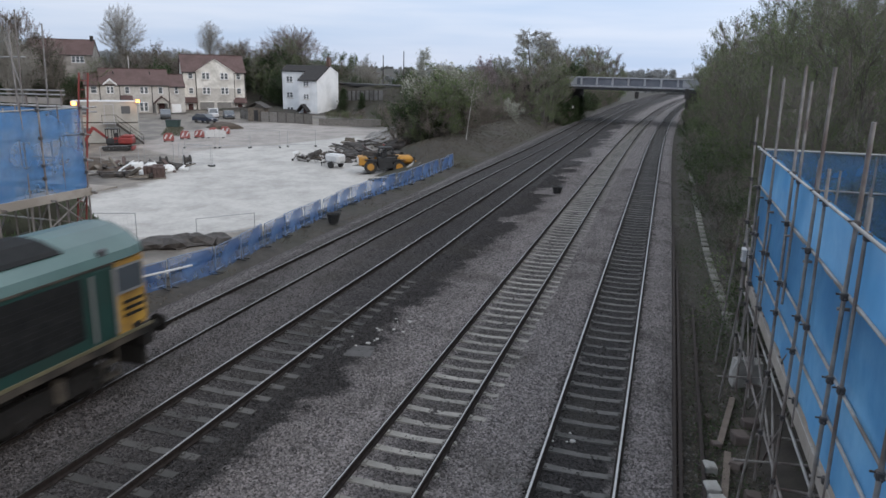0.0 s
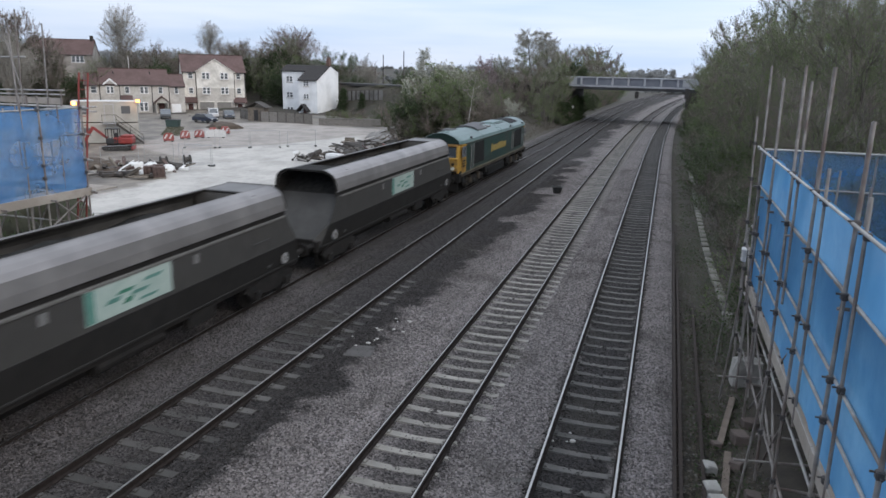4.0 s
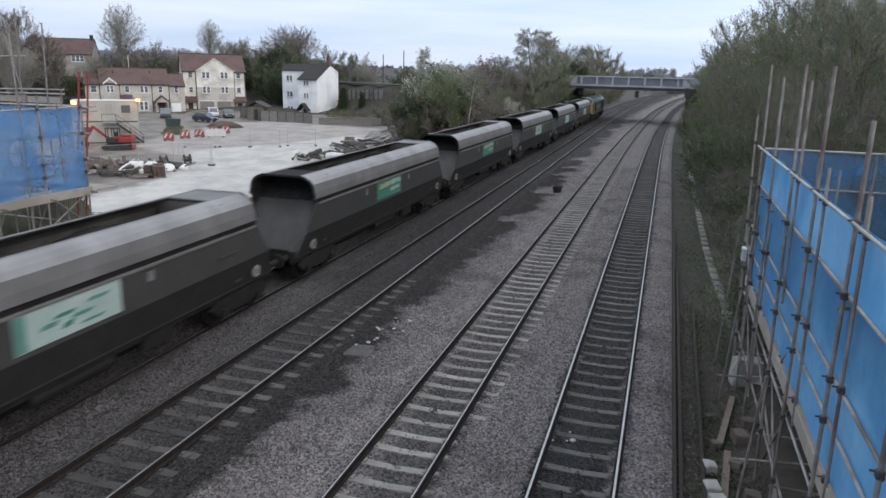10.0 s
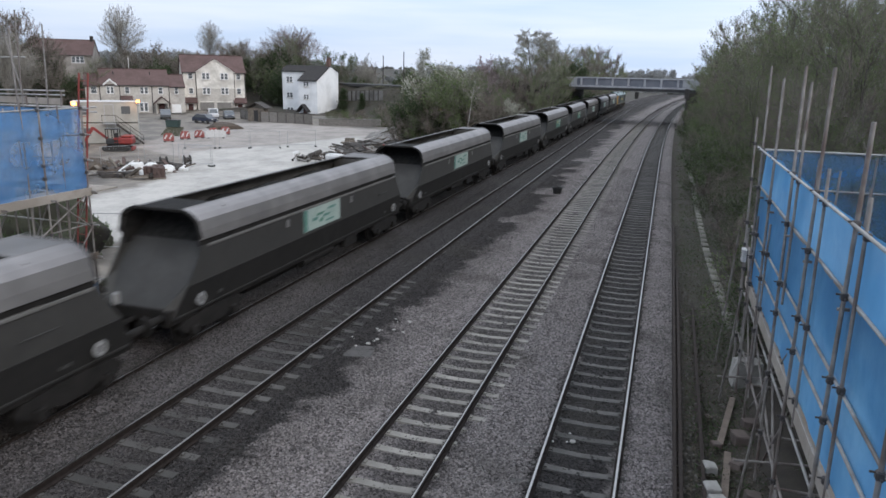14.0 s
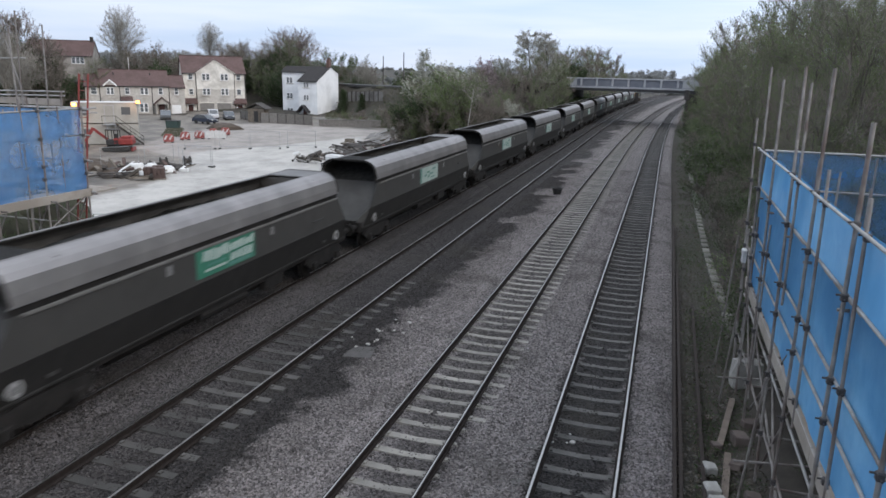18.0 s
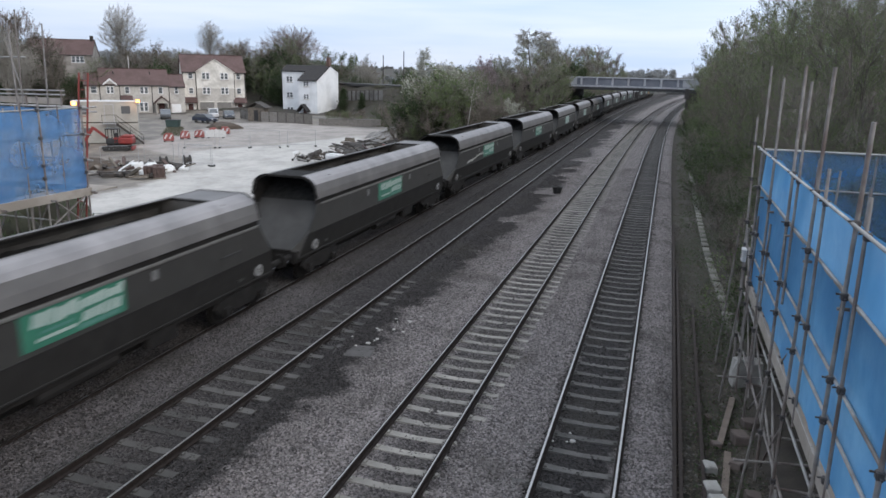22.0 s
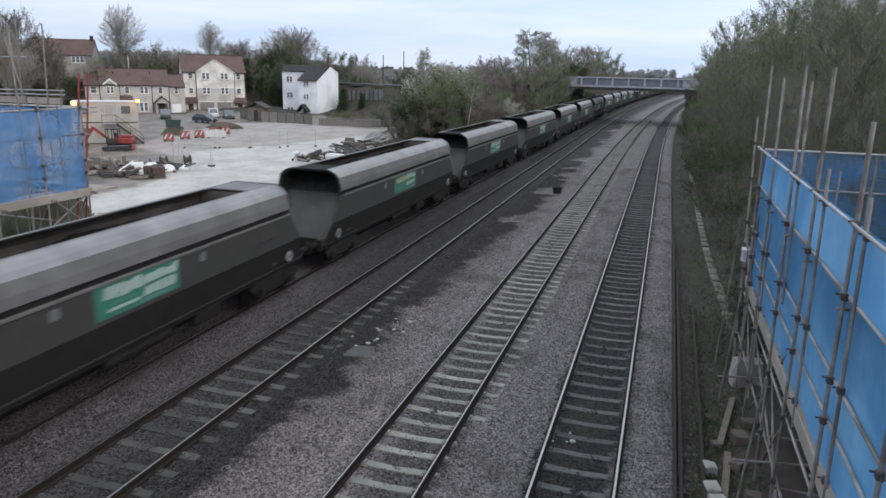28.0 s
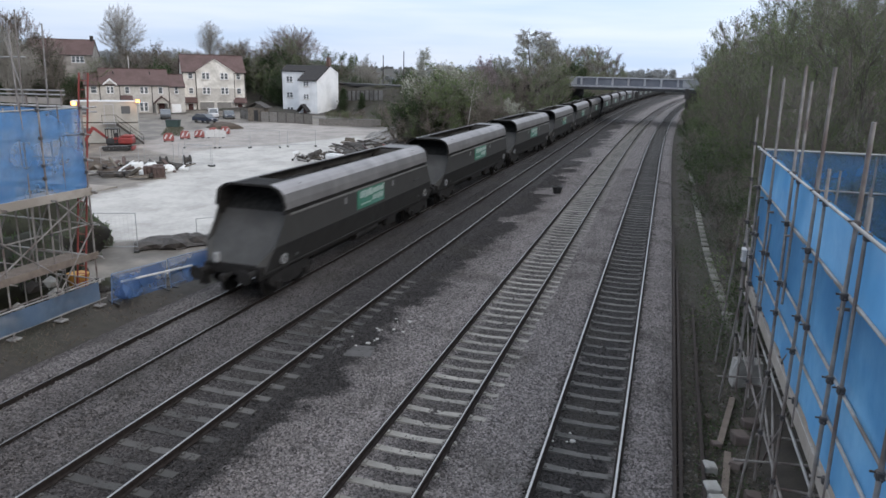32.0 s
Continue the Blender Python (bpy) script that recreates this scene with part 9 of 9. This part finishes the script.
for x, y, k in ((-96, 152, 2.6), (-93, 154, 2.6), (-90, 153, 2.3), (-87, 155, 2.3), (-84.5, 153, 2.2)):
    plant(K_BUSH[1][1], x, y, x + y, k, "tall brown twiggy thicket between the houses", "bush", "thicket between the houses", "bush")
for x, y, k in ((-94.5, 149, 2.1), (-90.5, 148, 2.3), (-86.5, 149, 2.2)):
    plant(K_DARK, x, y, x + y, k, "dense dark evergreen bush between the houses", "bush", "hillside evergreens", "bush")

# far woods to the horizon, one mass of small clumps
g = np.random.default_rng(3)
fw = []


def far_wood(n, x0, x1, y0, y1, h, clumps, size):
    x, y = g.uniform(x0, x1, n), g.uniform(y0, y1, n)
    low = (x / y > -0.5) & (x / y < -0.33)
    z = np.array([land(a, b) for a, b in zip(x, y)])
    hh = h * g.uniform(0.75, 1.15, n) * np.where(low, 0.45, 1.0)
    d = unit(g.normal(0, 1, (n, clumps, 3))) * (g.random((n, clumps, 1)) ** 0.4)
    c = np.stack([x, y, z + hh * 0.5], 1)[:, None] + d * (hh[:, None, None] * np.array([0.5, 0.5, 0.5]))
    q = c[:, :, None, :] + g.normal(0, size, (n, clumps, 3, 3))
    fw.append(q.reshape(-1, 3))


far_wood(300, -420, -130, 205, 420, 6.5, 330, 0.28)
far_wood(200, -130, 30, 330, 520, 3.6, 260, 0.25)
far_wood(420, -60, 260, 430, 900, 5, 150, 0.45)
far_wood(120, 36, 160, 230, 420, 9, 260, 0.35)
far_wood(500, -900, 500, 600, 1400, 9, 90, 0.9)
fv = np.concatenate(fw)
# twig colour lightened to grey to paint in the haze of distance
M_FAR = leafy("far_twigs_hazed", (0.19, 0.195, 0.195), (0.28, 0.285, 0.28), thin=0.5)
tagged(new("far_woods", mesh_np("far_woods", fv, np.arange(len(fv)).reshape(-1, 3), M_FAR)), "woods along the horizon, haze put into their pale grey", "woods", kind="stuff")

# weeds, brambles and litter over the bare earth
def ground_cover(name, label, spots, mat, size):
    n = len(spots)
    c = np.array([(x, y, land(x, y) + 0.01) for x, y in spots])
    u = unit(g.normal(0, 1, (n, 3)) * np.array([1, 1, 0.35]) + np.array([0, 0, 0.75]))
    s = unit(np.cross(u, g.normal(0, 1, (n, 3))))
    h = size * g.uniform(0.35, 1.5, (n, 1))
    w = h * g.uniform(0.12, 0.4, (n, 1))
    v = np.stack([c - s * w * 0.4, c + s * w * 0.4, c + u * h * 0.6 + s * w * 0.6, c + u * h], 1).reshape(-1, 3)
    return tagged(new(name, mesh_np(name, v, 4 * np.arange(n)[:, None] + np.array([[0, 1, 2, 3]]), mat)), label, "weeds", kind="stuff")


def scatter(n, x0, x1, y0, y1, power=1.0, patch=0.0, seed=0):
    out = []
    while len(out) < n:
        y = y0 + (y1 - y0) * g.random() ** power
        x = g.uniform(x0, x1)
        if noise.noise(Vector((x * 0.45, y * 0.45, seed))) > patch:
            out.append((x + (bend_right(y) if x > -5 else bend_left(y)), y))
    return out


M_WEED_B = leafy("dead_stalks", (0.07, 0.06, 0.047), (0.135, 0.117, 0.092))
ground_cover("dead_weeds", "brown dead stalks and bramble on the cess", scatter(38000, 0.85, 4.4, 8, 90, 1.9, -0.75, 1), M_WEED_B, 0.07)
ground_cover("green_weeds", "low green weeds on the cess and bank", scatter(26000, 1.2, 6.0, 9, 90, 1.6, -0.05, 2), M_LEAF_D, 0.07)
cx, cy = g.uniform(0.9, 3.9, 5200), 8 + 34 * g.random(5200) ** 1.5
cz = np.array([land(a, b) for a, b in zip(cx, cy)])
cs = g.uniform(0.012, 0.05, (5200, 1, 1)) * g.uniform(0.6, 1.3, (5200, 6, 1))
cv = (oct_v[None] * cs * np.array([1, 1, 0.7]) + np.stack([cx, cy, cz], 1)[:, None]).reshape(-1, 3)
cf = (oct_f[None] + 6 * np.arange(5200)[:, None, None]).reshape(-1, 3)
tagged(new("cess_litter", mesh_np("cess_litter", cv, cf, surf("litter_stone", (0.04, 0.037, 0.034), (0.15, 0.14, 0.128), 9, 0.9, 0.2, 30))), "scattered small stones and brick bits on the cess", "stones", kind="stuff")
ground_cover("moss_cover", "low moss and tiny weeds over the cess", scatter(30000, 1.1, 4.2, 8, 40, 1.7, -0.35, 8), M_LEAF_D, 0.045)
ground_cover("ivy_cover", "ivy and bramble leaves over the bank", scatter(22000, 2.9, 7.0, 18, 110, 1.3, -0.3, 3), M_LEAF_D, 0.14)
ground_cover("bank_weeds", "brown weeds on the bank by the yard", scatter(30000, -24.5, -15.6, 57, 112, 1.3, -0.4, 4), M_WEED_B, 0.11)
ground_cover("verge_weeds", "brown scrubby growth between the lines past the bridge", [(x + bend_left(y) * 0.5 + bend_right(y) * 0.5, y) for x, y in zip(g.uniform(-9.2, -5.6, 6000), g.uniform(128, 200, 6000))], M_WEED_B, 0.2)
ground_cover("slope_grass", "rough grass on the bank below the road", [(k * y, y) for k, y in zip(g.uniform(-0.5, -0.37, 12000), g.uniform(113, 139, 12000))], leafy("rough_grass", (0.06, 0.065, 0.038), (0.13, 0.13, 0.085)), 0.3)
ground_cover("verge_grass", "rough grass verge between the cabin and the parked cars", [(-66 - 9 * p + 3 * q, 82 + 13 * p) for p, q in zip(g.random(5000), g.random(5000))], leafy("dull_grass", (0.06, 0.062, 0.04), (0.11, 0.108, 0.075)), 0.16)
ground_cover("edge_weeds", "sparse weeds along the barrier", scatter(5000, -18.4, -15.4, 10, 60, 1.3, 0.0, 5), M_WEED_B, 0.09)
ground_cover("heap_weeds", "grass on the earth bank", [(x, y) for x, y in scatter(2500, -24, -18.3, 9, 19, 1.0, -0.3, 6)], M_LEAF_D, 0.2)

# grass and weeds over the dug banks
for o in BANKS:
    m = o.matrix_basis
    co = np.array([m @ v.co for v in o.data.vertices])
    co = co[g.integers(0, len(co), 2600)] + g.normal(0, 0.05, (2600, 3))
    u = unit(g.normal(0, 0.5, (2600, 3)) + np.array([0, 0, 0.9])) * g.uniform(0.08, 0.3, (2600, 1))
    sd = unit(np.cross(u, g.normal(0, 1, (2600, 3)))) * 0.03
    v = np.stack([co - sd, co + sd, co + u], 1).reshape(-1, 3)
    tagged(new("bank_grass", mesh_np("bank_grass", v, np.arange(len(v)).reshape(-1, 3), M_LEAF_D)), "dark grass and weeds on the dug earth bank", "grass", kind="stuff")

motions()
